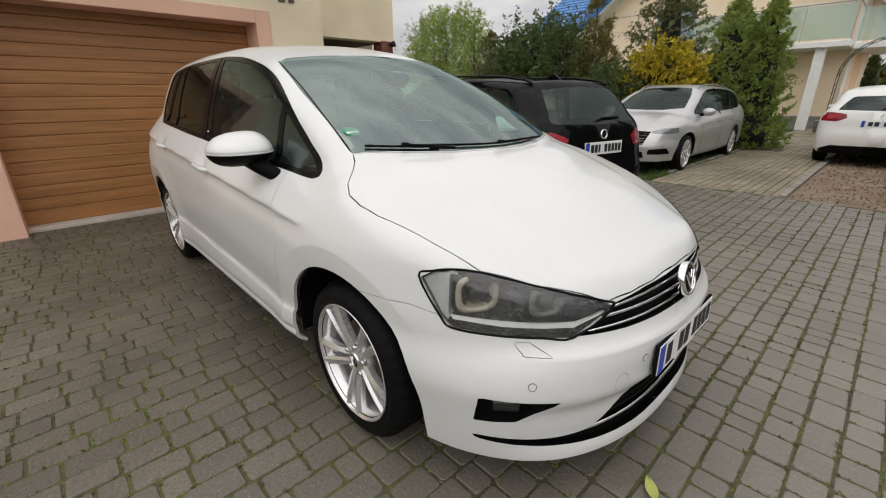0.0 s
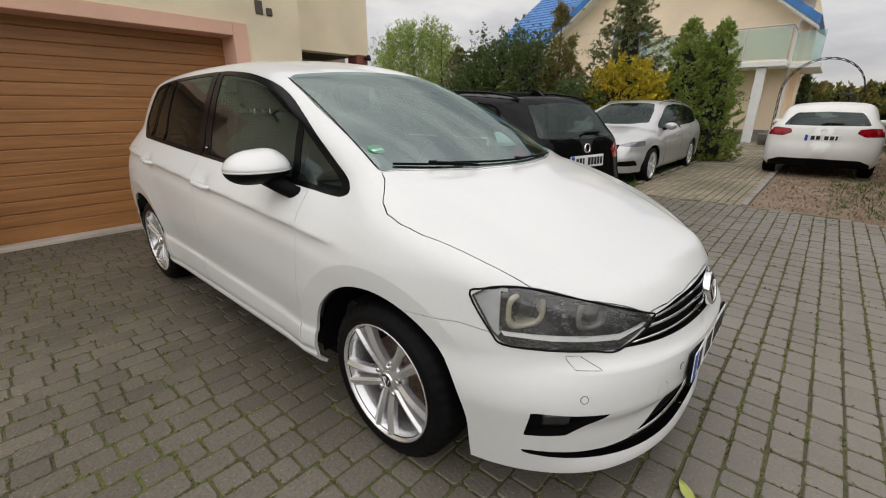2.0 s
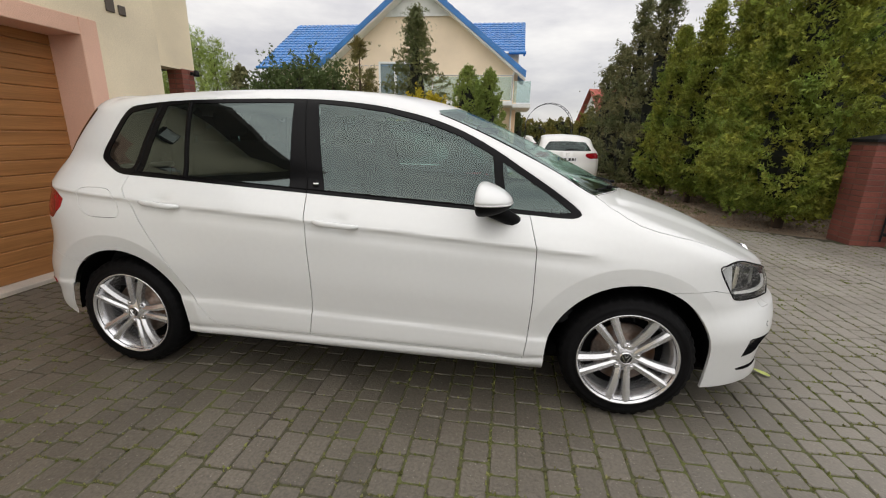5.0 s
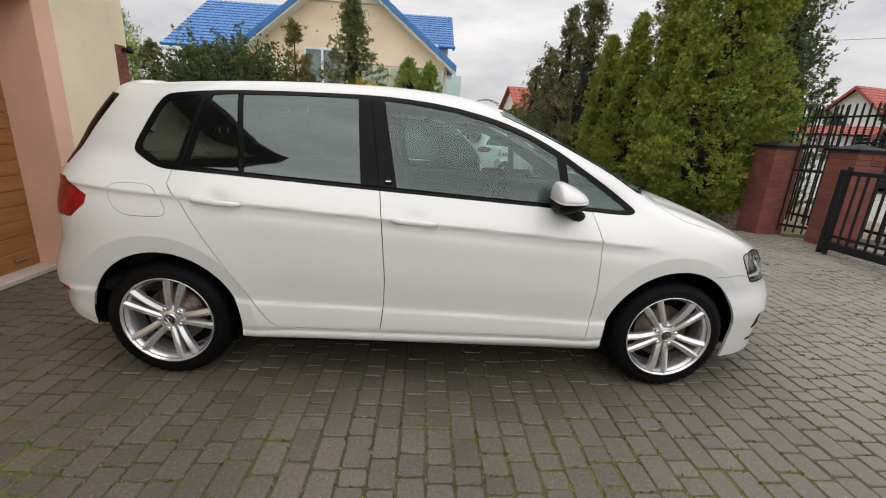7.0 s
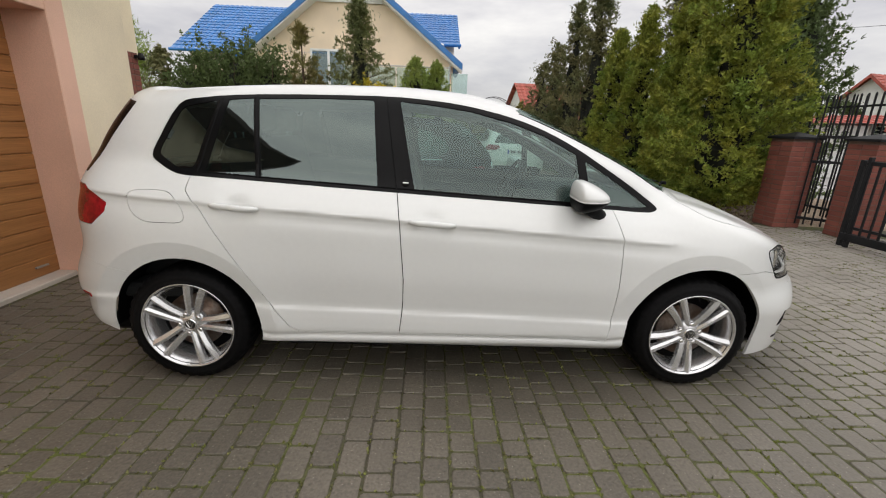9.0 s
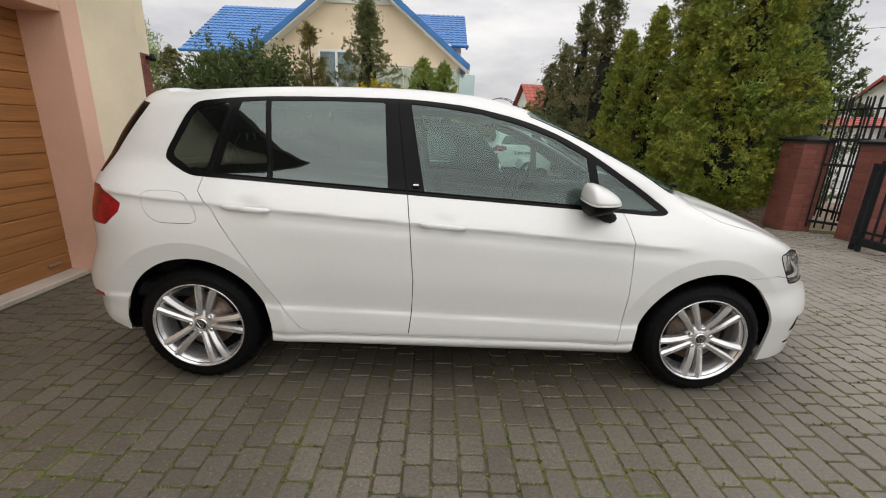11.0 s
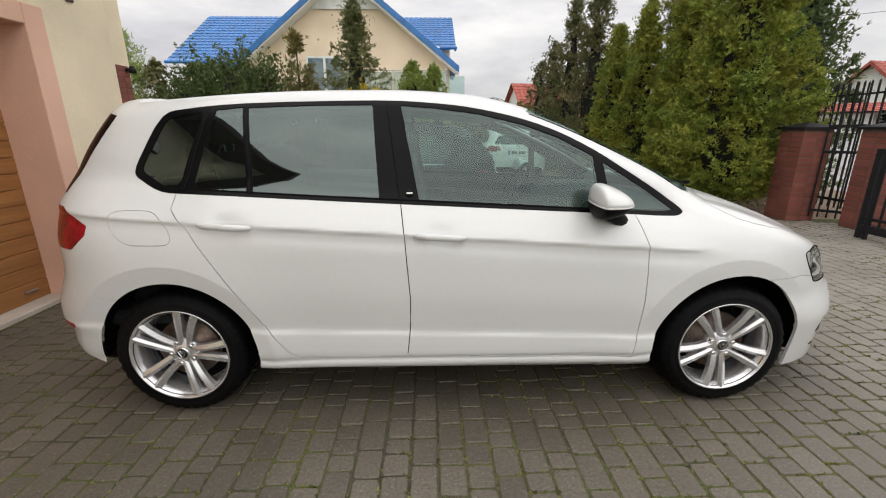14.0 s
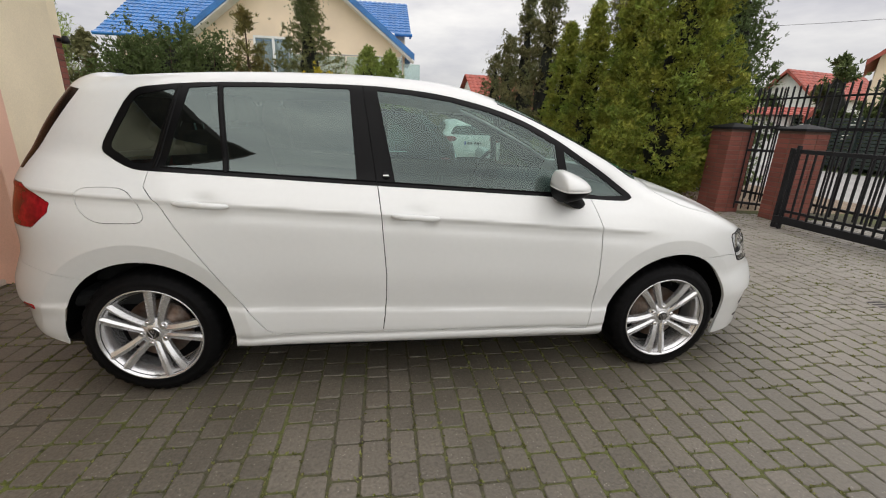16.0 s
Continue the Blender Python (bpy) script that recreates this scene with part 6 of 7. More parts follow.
for ya, yb, yp in ((-0.60, -0.33, -0.47), (-0.36, 0.30, -0.02)):
    bm = bmesh.new()
    foot = lambda y: 1.385 - 0.53 * y * y
    tube(bm, [screen_point(foot(y) - 0.035 - 0.02 * (yb - y), y, 0.008) for y in np.linspace(ya, yb, 12)], 0.0045, 6)
    wiper = part("wiper", bm, PLASTIC, van, "black windscreen wiper", True)
    bm = bmesh.new()
    tube(bm, [screen_point(foot(y) - 0.015 - 0.02 * s, y, 0.014 + 0.005 * math.sin(3 * s)) for s, y in zip(np.linspace(0, 1, 8), np.linspace(yb + 0.05, yp, 8))], 0.0055, 6)
    part("wiper_arm", bm, PLASTIC, wiper, smooth=True)
    bm = bmesh.new()
    c = screen_point(foot(yp) - 0.03, yp, 0.024)
    box(bm, c.x - 0.012, c.x + 0.012, c.y - 0.016, c.y + 0.016, c.z - 0.012, c.z + 0.004, 0.004)
    part("wiper_joint", bm, PLASTIC, wiper)
# black edging round the screen
for side in (-1, 1):
    bm = bmesh.new()
    rail = []
    for s in np.linspace(0, 1, 22):
        x = 0.36 + (1.13 - 0.36) * s
        y = -(0.553 + (0.655 - 0.553) * s ** 0.95)
        q = on_skin(np.array([[x, 0.0, 0.62]]), np.array([(0, y, float(top_height(np.array([x]), np.array([y]))[0]) - 0.62)]) / 1.0, 2.0)
        nn = skin_normal(q)[0]
        nn /= np.linalg.norm(nn)
        q = q[0]
        rail.append((Vector((q[0], -side * q[1], q[2])), Vector((nn[0], -side * nn[1], nn[2])), Vector((0.2, side * 1.0, 0)).normalized()))
    part("screen_trim", ribbon(bmesh.new(), [(p + n * 0.0015, n, u) for p, n, u in rail], 0.0045, 0.005), TRIM, van, smooth=True)
    bm.free()
# a green badge and the mirror's sensor box behind the screen
def on_screen(x, y, sink):
    z = float(top_height(np.array([x]), np.array([y]))[0])
    return Vector((x - 0.45 * sink, y, z - sink))


sticker = framed(on_screen(1.045, -0.585, 0.004) + Vector((0, 0, 0.0)), (0.45, -0.08, 1), up=(-1, 0, 0.5))
part("sticker", lathe(bmesh.new(), [(0.0, -0.001), (0.035, -0.001), (0.036, 0.0)], 24, m=sticker), GREENFILM, van, "round green windscreen sticker")
part("sticker_label", box(bmesh.new(), -0.026, 0.026, -0.002, 0, -0.016, -0.002, 0, sticker), PLATEWHITE, van, "white label")

# ---- wheels ----
def tyre(bm):
    sides = 120
    profile = [(0.222, -0.088), (0.236, -0.099), (0.246, -0.1025), (0.2475, -0.1000), (0.262, -0.104), (0.280, -0.102), (0.2815, -0.0985), (0.3005, -0.090), (0.309, -0.078), (0.3145, -0.062), (0.316, -0.03), (0.316, 0.03), (0.3145, 0.07), (0.303, 0.092), (0.26, 0.105), (0.222, 0.09)]
    rings = []
    for i, (r, h) in enumerate(profile):
        ring = []
        for j in range(sides):
            t = 2 * math.pi * j / sides
            rr = r - (0.007 if i in (7, 8, 9, 10, 11) and j % 3 == 0 else 0)
            ring.append(bm.verts.new((rr * math.cos(t), h, rr * math.sin(t))))
        rings.append(ring)
    for a, b in zip(rings, rings[1:]):
        for j in range(sides):
            bm.faces.new((a[j], b[j], b[(j + 1) % sides], a[(j + 1) % sides]))
    return bm


def wheel(place, turn, spin, label, car=van):
    w = part("wheel", tyre(bmesh.new()), RUBBER, car, label, True)
    w.matrix_basis = pose(*place, 0, 0, turn)
    rim = part("rim", lathe(bmesh.new(), [(0.2365, -0.094), (0.2370, -0.100), (0.2345, -0.103), (0.2300, -0.101), (0.2265, -0.092), (0.216, -0.080), (0.208, -0.06), (0.203, -0.02), (0.205, 0.09)], 72), ALLOY, w, "bright silver alloy rim", True)
    for k in range(5):
        a = radians(spin + 72 * k)
        for off in (-1, 1):
            bm = bmesh.new()
            rows = []
            for i in range(9):
                s = i / 8
                r = 0.040 + 0.188 * s
                mid = off * (0.0190 + 0.0240 * s - 0.004 * math.sin(math.pi * s))
                half = 0.0138 + 0.0056 * s
                y = -0.066 - 0.028 * s ** 0.8 - 0.006 * math.sin(math.pi * s)
                row = []
                for u, d in ((-1.15, 0.028), (-1.0, 0.006), (-0.25 * off - 0.15, -0.0035), (-0.25 * off + 0.15, -0.0035), (1.0, 0.006), (1.15, 0.028)):
                    lx, lz = r, mid + u * half
                    row.append(bm.verts.new((lx * math.cos(a) - lz * math.sin(a), y + d, lx * math.sin(a) + lz * math.cos(a))))
                rows.append(row)
            for p, q in zip(rows, rows[1:]):
                for j in range(5):
                    bm.faces.new((p[j], p[j + 1], q[j + 1], q[j]))
            bm.faces.new(rows[-1])
            bmesh.ops.recalc_face_normals(bm, faces=bm.faces)
            part("spoke", bm, ALLOY, rim)
        bx, bz = 0.0570 * math.cos(a + 0.63), 0.0570 * math.sin(a + 0.63)
        part("wheel_bolt", lathe(bmesh.new(), [(0.0, -0.078), (0.008, -0.079), (0.0110, -0.076), (0.0125, -0.06)], 12, m=Matrix.Translation((bx, 0, bz))), CHROME, rim)
    part("hub", lathe(bmesh.new(), [(0.032, -0.074), (0.038, -0.073), (0.048, -0.067), (0.066, -0.064), (0.076, -0.056), (0.077, -0.03)], 40), ALLOY, rim, "", True)
    part("hub_cap", lathe(bmesh.new(), [(0.0, -0.080), (0.026, -0.080), (0.0275, -0.0785)], 28), DARKCHROME, rim, "dark centre cap", True)
    part("cap_ring", lathe(bmesh.new(), [(0.0262, -0.0785), (0.0275, -0.0815), (0.0300, -0.0805), (0.033, -0.073)], 28), CHROME, rim, "", True)
    for x0, x1, z0, z1 in ((-0.019, -0.003, 0.013, -0.019), (0.019, 0.003, 0.013, -0.019), (-0.008, -0.001, 0.019, 0.004), (0.008, 0.001, 0.019, 0.004)):
        bm = bmesh.new()
        tube(bm, [(x0, -0.081, z0), (x1, -0.081, z1)], 0.0026, 5)
        part("emblem_bar", bm, CHROME, rim)
    part("brake_disc", lathe(bmesh.new(), [(0.05, -0.035), (0.075, -0.036), (0.078, -0.012), (0.150, -0.012), (0.150, 0.012), (0.05, 0.012)], 48), DISC, w, "worn grey brake disc", True)
    part("wheel_well_plate", lathe(bmesh.new(), [(0.0, 0.03), (0.20, 0.03)], 32), PLASTIC, w)
    part("valve", tube(bmesh.new(), [(0.196 * math.cos(1.52), -0.085, 0.196 * math.sin(1.52)), (0.214 * math.cos(1.52), -0.07, 0.214 * math.sin(1.52))], 0.0035, 6), RUBBER, w)
    return w


for x, spin in ((HUBS[1], 266), (HUBS[0], 76)):
    wheel((x, -0.758, 0.316), 0, spin, "black tyre on a silver twin-spoke alloy rim")
    wheel((x, 0.758, 0.316), 180, spin + 20, "black tyre on a silver twin-spoke alloy rim")

# ---- cabin and underside ----
part("underside", box(bmesh.new(), -1.95, 1.95, -0.60, 0.60, 0.150, 0.26, 0.03), PLASTIC, van, "dark underside")
# unseen slab and box, added low to block light and deepen the shadow below
part("low_shade_floor", box(bmesh.new(), -0.90, 0.90, -0.73, 0.73, 0.145, 0.32, 0.03), PLASTIC, van)
part("low_shade_box", box(bmesh.new(), -1.85, -1.62, -0.55, 0.35, 0.17, 0.32, 0.05, seg=2), PLASTIC, van)
part("cabin_floor", box(bmesh.new(), -1.95, 1.25, -0.74, 0.74, 0.42, 0.50, 0.02), LINING, van)
part("engine_bulkhead", box(bmesh.new(), 1.15, 1.28, -0.62, 0.62, 0.4, 0.97, 0.02), LINING, van)
part("nose_backing", box(bmesh.new(), 1.78, 1.92, -0.42, 0.42, 0.22, 0.62, 0.02), PLASTIC, van)
part("boot_floor", box(bmesh.new(), -1.88, -1.0, -0.62, 0.62, 0.5, 0.84, 0.03), LINING, van)
bm = bmesh.new()
lining_tags = {0, 11, 12, 13, 20, 50}
lin = [f for f, t in zip(faces, tags) if t in lining_tags and -1.86 < pts[f[0], 0] < 1.12 and pts[f[0], 2] > 0.45]
ids = {}
for f in lin:
    for mirror in (0, 1):
        try:
            loop = []
            for i in f:
                key = i if (not mirror or i in middle) else i + count
                if key not in ids:
                    ids[key] = bm.verts.new(all_pts[key] - all_normals[key] * 0.028)
                loop.append(ids[key])
            fc = bm.faces.new(loop if mirror else loop[::-1])
            fc.material_index = 1 if pts[f[0], 2] > 1.42 else 0
        except ValueError:
            pass
part("cabin_lining", bm, (LINING, HEADLINER), van, "dark cabin lining with a pale roof", True)


def dashboard():
    rows = []
    bm = bmesh.new()
    for x, z in ((0.62, 0.62), (0.60, 0.80), (0.66, 0.93), (0.78, 0.985), (0.95, 0.99), (1.12, 0.98), (1.18, 0.93), (1.18, 0.6)):
        rows.append([bm.verts.new((x + 0.05 * (1 - (y / 0.7) ** 2) * (z > 0.9), y, z + 0.015 * math.exp(-((y - 0.36) / 0.16) ** 2) * (0.6 < x < 0.9))) for y in np.linspace(-0.68, 0.68, 25)])
    for a, b in zip(rows, rows[1:]):
        for j in range(24):
            bm.faces.new((a[j], a[j + 1], b[j + 1], b[j]))
    return bm


part("dashboard", dashboard(), LINING, van, "charcoal dashboard", True)
part("steering_wheel", tube(bmesh.new(), [(0.50 + 0.075 * math.sin(a), 0.36 + 0.185 * math.cos(a), 0.965 + 0.165 * math.sin(a)) for a in np.linspace(0, 2 * math.pi, 32, endpoint=False)], 0.016, 8, closed=True), PLASTIC, van, "black steering wheel", True)
part("steering_boss", box(bmesh.new(), 0.50, 0.62, 0.27, 0.45, 0.90, 1.00, 0.03), PLASTIC, van)
bm = bmesh.new()
box(bm, 0.52, 0.545, -0.12, 0.12, 1.32, 1.40, 0.015)
part("inside_mirror", bm, PLASTIC, van, "black inside mirror")
part("sensor_box", box(bmesh.new(), 0.54, 0.65, -0.06, 0.06, 1.345, 1.385, 0.012), PLASTIC, van)


def seat(x, y, wide, name):
    s = part(name, box(bmesh.new(), x - 0.25, x + 0.27, y - wide, y + wide, 0.60, 0.74, 0.05, seg=3), CLOTH, van, "charcoal cloth seat", True)
    bm = bmesh.new()
    box(bm, -0.055, 0.055, -wide * 0.95, wide * 0.95, 0.0, 0.60, 0.05, pose(x - 0.22, y, 0.68, 0, -14, 0), 3)
    part("backrest", bm, CLOTH, s, "", True)
    n = 1 if wide < 0.4 else 3
    for k in range(n):
        bm = bmesh.new()
        yy = y + (k - (n - 1) / 2) * 0.42
        box(bm, -0.045, 0.045, -0.13, 0.13, 0.0, 0.17, 0.04, pose(x - 0.375, yy, 1.295, 0, -10, 0), 3)
        part("headrest", bm, CLOTH, s, "", True)
        bm = bmesh.new()
        tube(bm, [(x - 0.37, yy - 0.05, 1.24), (x - 0.378, yy - 0.05, 1.32)], 0.007, 6)
        tube(bm, [(x - 0.37, yy + 0.05, 1.24), (x - 0.378, yy + 0.05, 1.32)], 0.007, 6)
        part("headrest_post", bm, CHROME, s)


seat(0.05, -0.37, 0.25, "front_seat")
seat(0.05, 0.37, 0.25, "front_seat")
seat(-0.80, 0.0, 0.62, "rear_seat")
for side in (-1, 1):
    bm = bmesh.new()
    ribbon(bm, [(Vector((-0.23 - 0.02 * s, side * (0.55 + 0.16 * s), 1.36 - 0.7 * s)), Vector((0.3, -side, 0)).normalized(), Vector((1, 0, 0))) for s in np.linspace(0, 1, 6)], 0.024, 0.003)
    part("seat_belt", bm, LINING, van)

# ---- the three parked cars, shaped by the same kind of skin with their own profiles ----
BLACKPAINT = material("black car paint", (0.004, 0.004, 0.005), 0.25, vary=0.05, coat=0.3, spec=0.0)
SILVERPAINT = material("silver metallic car paint", (0.50, 0.50, 0.50), 0.34, metal=0.45, vary=0.03, coat=0.6)
CARWHITE = material("warm white car paint", (0.78, 0.775, 0.75), 0.3, vary=0.02, coat=0.4)
CARGLASS = glass("tinted glass of the parked cars", (0.30, 0.36, 0.34), ior=1.55, veil=0.008, most=0.35)
LAMPCLEAR = material("bright headlamp", (0.26, 0.27, 0.29), 0.12, metal=0.5, vary=0.2, scale=15)

WIDE_SECTION = [(0.10, 0.74), (0.19, 0.80), (0.245, 0.852), (0.28, 0.878), (0.36, 0.890), (0.5, 0.897), (0.62, 0.902), (0.72, 0.898), (0.80, 0.885), (0.86, 0.868), (0.92, 0.835), (0.955, 0.805),
                (1.00, 0.785), (1.10, 0.752), (1.20, 0.716), (1.30, 0.672), (1.38, 0.63), (1.44, 0.58), (1.55, 0.42)]


def reshape(roof, bonnet, nose, tail, hubs, breadth):
    ROOF[:], BONNET[:], NOSE[:], TAIL[:], HUBS[:], BREADTH[:] = roof, bonnet, nose, tail, hubs, [breadth]
    SECTION[:], DENTS[:], TAIL_POWER[:] = WIDE_SECTION, [], [9.0]
    ROOF_BOW[:] = [0.16]
    WING[:] = [(0.5, 0.893), (0.62, 0.900), (0.70, 0.892), (0.78, 0.872), (0.85, 0.835), (0.90, 0.79), (0.96, 0.72), (1.05, 0.6)]


def parked_car(label, place, turn, paint, dlo, screen, rear_glass, tail_lamp, head, front_bits, low_black, b_pillars, spin, rails=True, tail_x=-2.08):
    car = thing("car", place, turn, label, "car", "parked cars")
    sh = Shell(0.55)
    sh.trim((0, 0, 0.22), (0, 0, -1), lambda c: True)
    for hub in HUBS:
        ring = [(hub + 0.36 * math.cos(a), 0.32 + 0.36 * math.sin(a)) for a in np.radians(np.arange(0, 181, 10))] + [(hub - 0.36, 0.0), (hub + 0.36, 0.0)]
        sh.cut(0, ring, *SIDE, lambda c: c.y < -0.4, drop=True)
    sh.cut(20, smooth_outline(dlo, 3), *SIDE, lambda c: c.y < -0.4 and c.z > 0.8)
    sh.cut(31, soft_corners(screen, 0.03), *TOP, lambda c: c.z > 0.9 and c.x > 0.1)
    sh.cut(51, soft_corners(rear_glass, 0.04), *FRONT, lambda c: c.x < -1.4 and c.z > 0.85)
    sh.cut(50, soft_corners(tail_lamp, 0.02), *FRONT, lambda c: c.x < tail_x, {0})
    sh.cut(40, soft_corners(head, 0.02), *FRONT, lambda c: c.x > 1.72, {0})
    sh.cut(21, [(-0.33, 0.8), (-0.33, 1.6), (1.3, 1.6), (1.3, 0.8)], *SIDE, lambda c: c.y < -0.4 and c.z > 0.8, {20})
    sh.cut(22, [(-2.4, 0.8), (-2.4, 1.6), (-1.22, 1.6), (-1.12, 0.8)], *SIDE, lambda c: c.y < -0.4 and c.z > 0.8, {20})
    for number, pts in front_bits:
        sh.cut(number, soft_corners(pts, 0.015), *FRONT, lambda c: c.x > 1.4, {0})
    sh.cut(60, soft_corners(low_black, 0.02), *FRONT, lambda c: c.x < -1.4, {0})
    # seams of the doors
    ps = Panels(sh)
    def put(name, number, side, mat, text="", **k):
        return skin_part(name, ps.pts, ps.get(number, side), ps.normals, mat, car, label=text, **k)
    put("body_shell", 0, 0, paint, gap=0.001)
    put("windscreen", 31, 0, CARGLASS, gap=0.0, rim=0.0)
    put("rear_window", 51, 0, CARGLASS, "dark rear window", gap=0.0, rim=0.0)
    put("lower_apron", 60, 0, PLASTIC, "black lower apron", gap=0.0, rim=0.0)
    for number, pts in front_bits:
        for half in (0,) if number != 62 else (-1, 1):
            put("grille", number, half, PLASTIC, "black grille", gap=0.0, sink=0.02, rim=-0.02)
    for side in (-1, 1):
        put("rear_side_window", 20, side, CARGLASS, gap=0.0, rim=0.0)
        put("front_side_window", 21, side, CARGLASS, gap=0.0, rim=0.0)
        put("quarter_window", 22, side, CARGLASS, gap=0.0, rim=0.0)
        put("tail_lamp", 50, side, REDLENS, "red tail lamp", gap=0.002)
        put("headlamp", 40, side, LAMPCLEAR, "clear headlamp", gap=0.002)
        for x0, x1, w in b_pillars:
            z0, z1 = 0.93, 1.40
            rows = [(*flank_point(x0 + (x1 - x0) * s, z0 + (z1 - z0) * s, side, 0.002), Vector((1, 0, 0))) for s in np.linspace(0, 1, 8)]
            part("door_pillar", ribbon(bmesh.new(), rows, w, 0.01), TRIM, car)
        for x0, x1 in ((-0.32, -0.30), (0.86, 0.80), (-1.12, -0.98)):
            rows = [flank_point(x0 + (x1 - x0) * s, 0.90 - 0.60 * s, side, -0.0015)[0] for s in np.linspace(0, 1, 9)]
            part("door_gap", tube(bmesh.new(), rows, 0.0035, 5), PLASTIC, car)
        for x in (-0.12, -0.98):
            p, n = flank_point(x, 0.80, side, 0.012)
            part("door_handle", box(bmesh.new(), -0.10, 0.10, -0.012, 0.012, -0.014, 0.014, 0.006, framed(p, n)), paint, car)
        cap = bmesh.new()
        bmesh.ops.create_uvsphere(cap, u_segments=16, v_segments=10, radius=1, matrix=Matrix.LocRotScale((0.70, side * 0.93, 0.99), None, (0.075, 0.115, 0.07)))
        mirror = part("door_mirror", cap, paint, car, "", True)
        part("foot", tube(bmesh.new(), [(0.70, side * 0.88, 0.96), (0.76, side * 0.79, 0.93)], 0.03, 8), PLASTIC, mirror)
        if rails:
            part("roof_rail", tube(bmesh.new(), [(x, side * 0.53, float(top_height(np.array([x]), np.array([0.53]))[0]) + z) for x, z in ((0.25, 0.0), (0.1, 0.03), (-0.6, 0.035), (-1.4, 0.035), (-1.75, 0.02), (-1.85, -0.01))], 0.011, 8), paint if paint is BLACKPAINT else ALLOY_GREY, car, "roof rail", True)
        for hub in HUBS:
            bm = bmesh.new()
            rows = []
            for a in np.radians(np.arange(-8, 189, 12)):
                rows.append([bm.verts.new((hub + r * math.cos(a), side * y, 0.32 + r * math.sin(a))) for r, y in ((0.362, 0.84), (0.366, 0.60), (0.02, 0.56))])
            for a, b in zip(rows, rows[1:]):
                for j in range(2):
                    bm.faces.new((a[j], a[j + 1], b[j + 1], b[j]))
            part("arch_liner", bm, PLASTIC, car)
            wheel((hub, side * 0.775 * BREADTH[0], 0.316), 0 if side < 0 else 180, spin, "black tyre on a silver alloy rim", car)
    part("underside", box(bmesh.new(), -1.95, 1.95, -0.6, 0.6, 0.22, 0.34, 0.03), PLASTIC, car)
    part("cabin_floor", box(bmesh.new(), -1.9, 1.15, -0.72, 0.72, 0.5, 0.86, 0.05), LINING, car)
    for y in (-0.36, 0.36):
        s = part("front_seat", box(bmesh.new(), -0.30, -0.16, y - 0.23, y + 0.23, 0.6, 1.16, 0.05, seg=2), CLOTH, car)
        part("headrest", box(bmesh.new(), -0.34, -0.24, y - 0.12, y + 0.12, 1.17, 1.32, 0.03, seg=2), CLOTH, s)
    part("rear_seat", box(bmesh.new(), -1.2, -1.05, -0.6, 0.6, 0.6, 1.12, 0.05, seg=2), CLOTH, car)
    return car


def tail_point(y, z, sink=0.0):
    lo, hi = -2.7, -1.0
    for _ in range(26):
        mid = (lo + hi) / 2
        lo, hi = (mid, hi) if skin(np.array([mid]), np.array([y]), np.array([z]))[0] > 0 else (lo, mid)
    return Vector((hi + sink, y, z))


def rear_kit(car, plate_z, badge_z, wiper_z, bars, band):
    """Number plate, badge and wiper on the tail."""
    m = framed(tail_point(0, plate_z, -0.006), (-1, 0, 0.05))
    ob = part("number_plate", box(bmesh.new(), -0.262, 0.262, 0, 0.02, -0.058, 0.058, 0.003, m), PLATEWHITE, car, "white number plate with a blue band")
    part("blue_band", box(bmesh.new(), -0.26, -0.215, -0.003, 0.002, -0.056, 0.056, 0, m), PLATEBLUE, ob)
    for x0, x1 in bars:
        part("plate_bar", box(bmesh.new(), x0, x1, -0.003, 0.002, -0.036, 0.036, 0, m), INK, ob)
    m = framed(tail_point(0, badge_z, -0.006), (-1, 0, 0.15))
    part("rear_badge", lathe(bmesh.new(), [(0.034, 0.0), (0.036, -0.008), (0.044, -0.008), (0.046, 0.004)], 24, m=m), CHROME, car, "chrome ring badge", True)
    p = tail_point(0, wiper_z, -0.014)
    part("rear_wiper", tube(bmesh.new(), [(tail_point(y, wiper_z + 0.02 * (y < 0), -0.014)) for y in np.linspace(-0.26, 0.06, 6)], 0.011, 6), PLASTIC, car, "black rear wiper")


EST_ROOF = [(-2.25, 1.30), (-2.0, 1.385), (-1.6, 1.43), (-1.0, 1.468), (-0.5, 1.48), (0.0, 1.468), (0.3, 1.42), (0.6, 1.31), (0.9, 1.17), (1.2, 1.02)]
EST_BONNET = [(0.9, 1.03), (1.2, 1.0), (1.45, 0.965), (1.7, 0.905), (1.95, 0.82), (2.1, 0.74), (2.2, 0.66)]
EST_NOSE = [(0.10, 2.18), (0.2, 2.24), (0.35, 2.255), (0.5, 2.26), (0.62, 2.245), (0.72, 2.20), (0.82, 2.15), (1.2, 2.1)]
EST_TAIL = [(0.10, -2.2), (0.22, -2.29), (0.38, -2.36), (0.55, -2.37), (0.70, -2.33), (0.88, -2.30), (1.0, -2.27), (1.12, -2.19), (1.25, -2.07), (1.36, -1.95), (1.5, -1.82)]
EST_DLO = [(-1.86, 1.14), (-1.78, 1.24), (-1.55, 1.335), (-1.0, 1.385), (-0.4, 1.395), (0.05, 1.37), (0.35, 1.30), (0.65, 1.175), (0.95, 1.0), (0.90, 0.955), (0.4, 0.965), (-0.5, 0.985), (-1.3, 1.01), (-1.75, 1.05)]
EST_SCREEN = [(0.30, 0.05), (0.26, -0.45), (0.62, -0.56), (1.03, -0.62), (1.17, -0.3), (1.20, 0.05)]
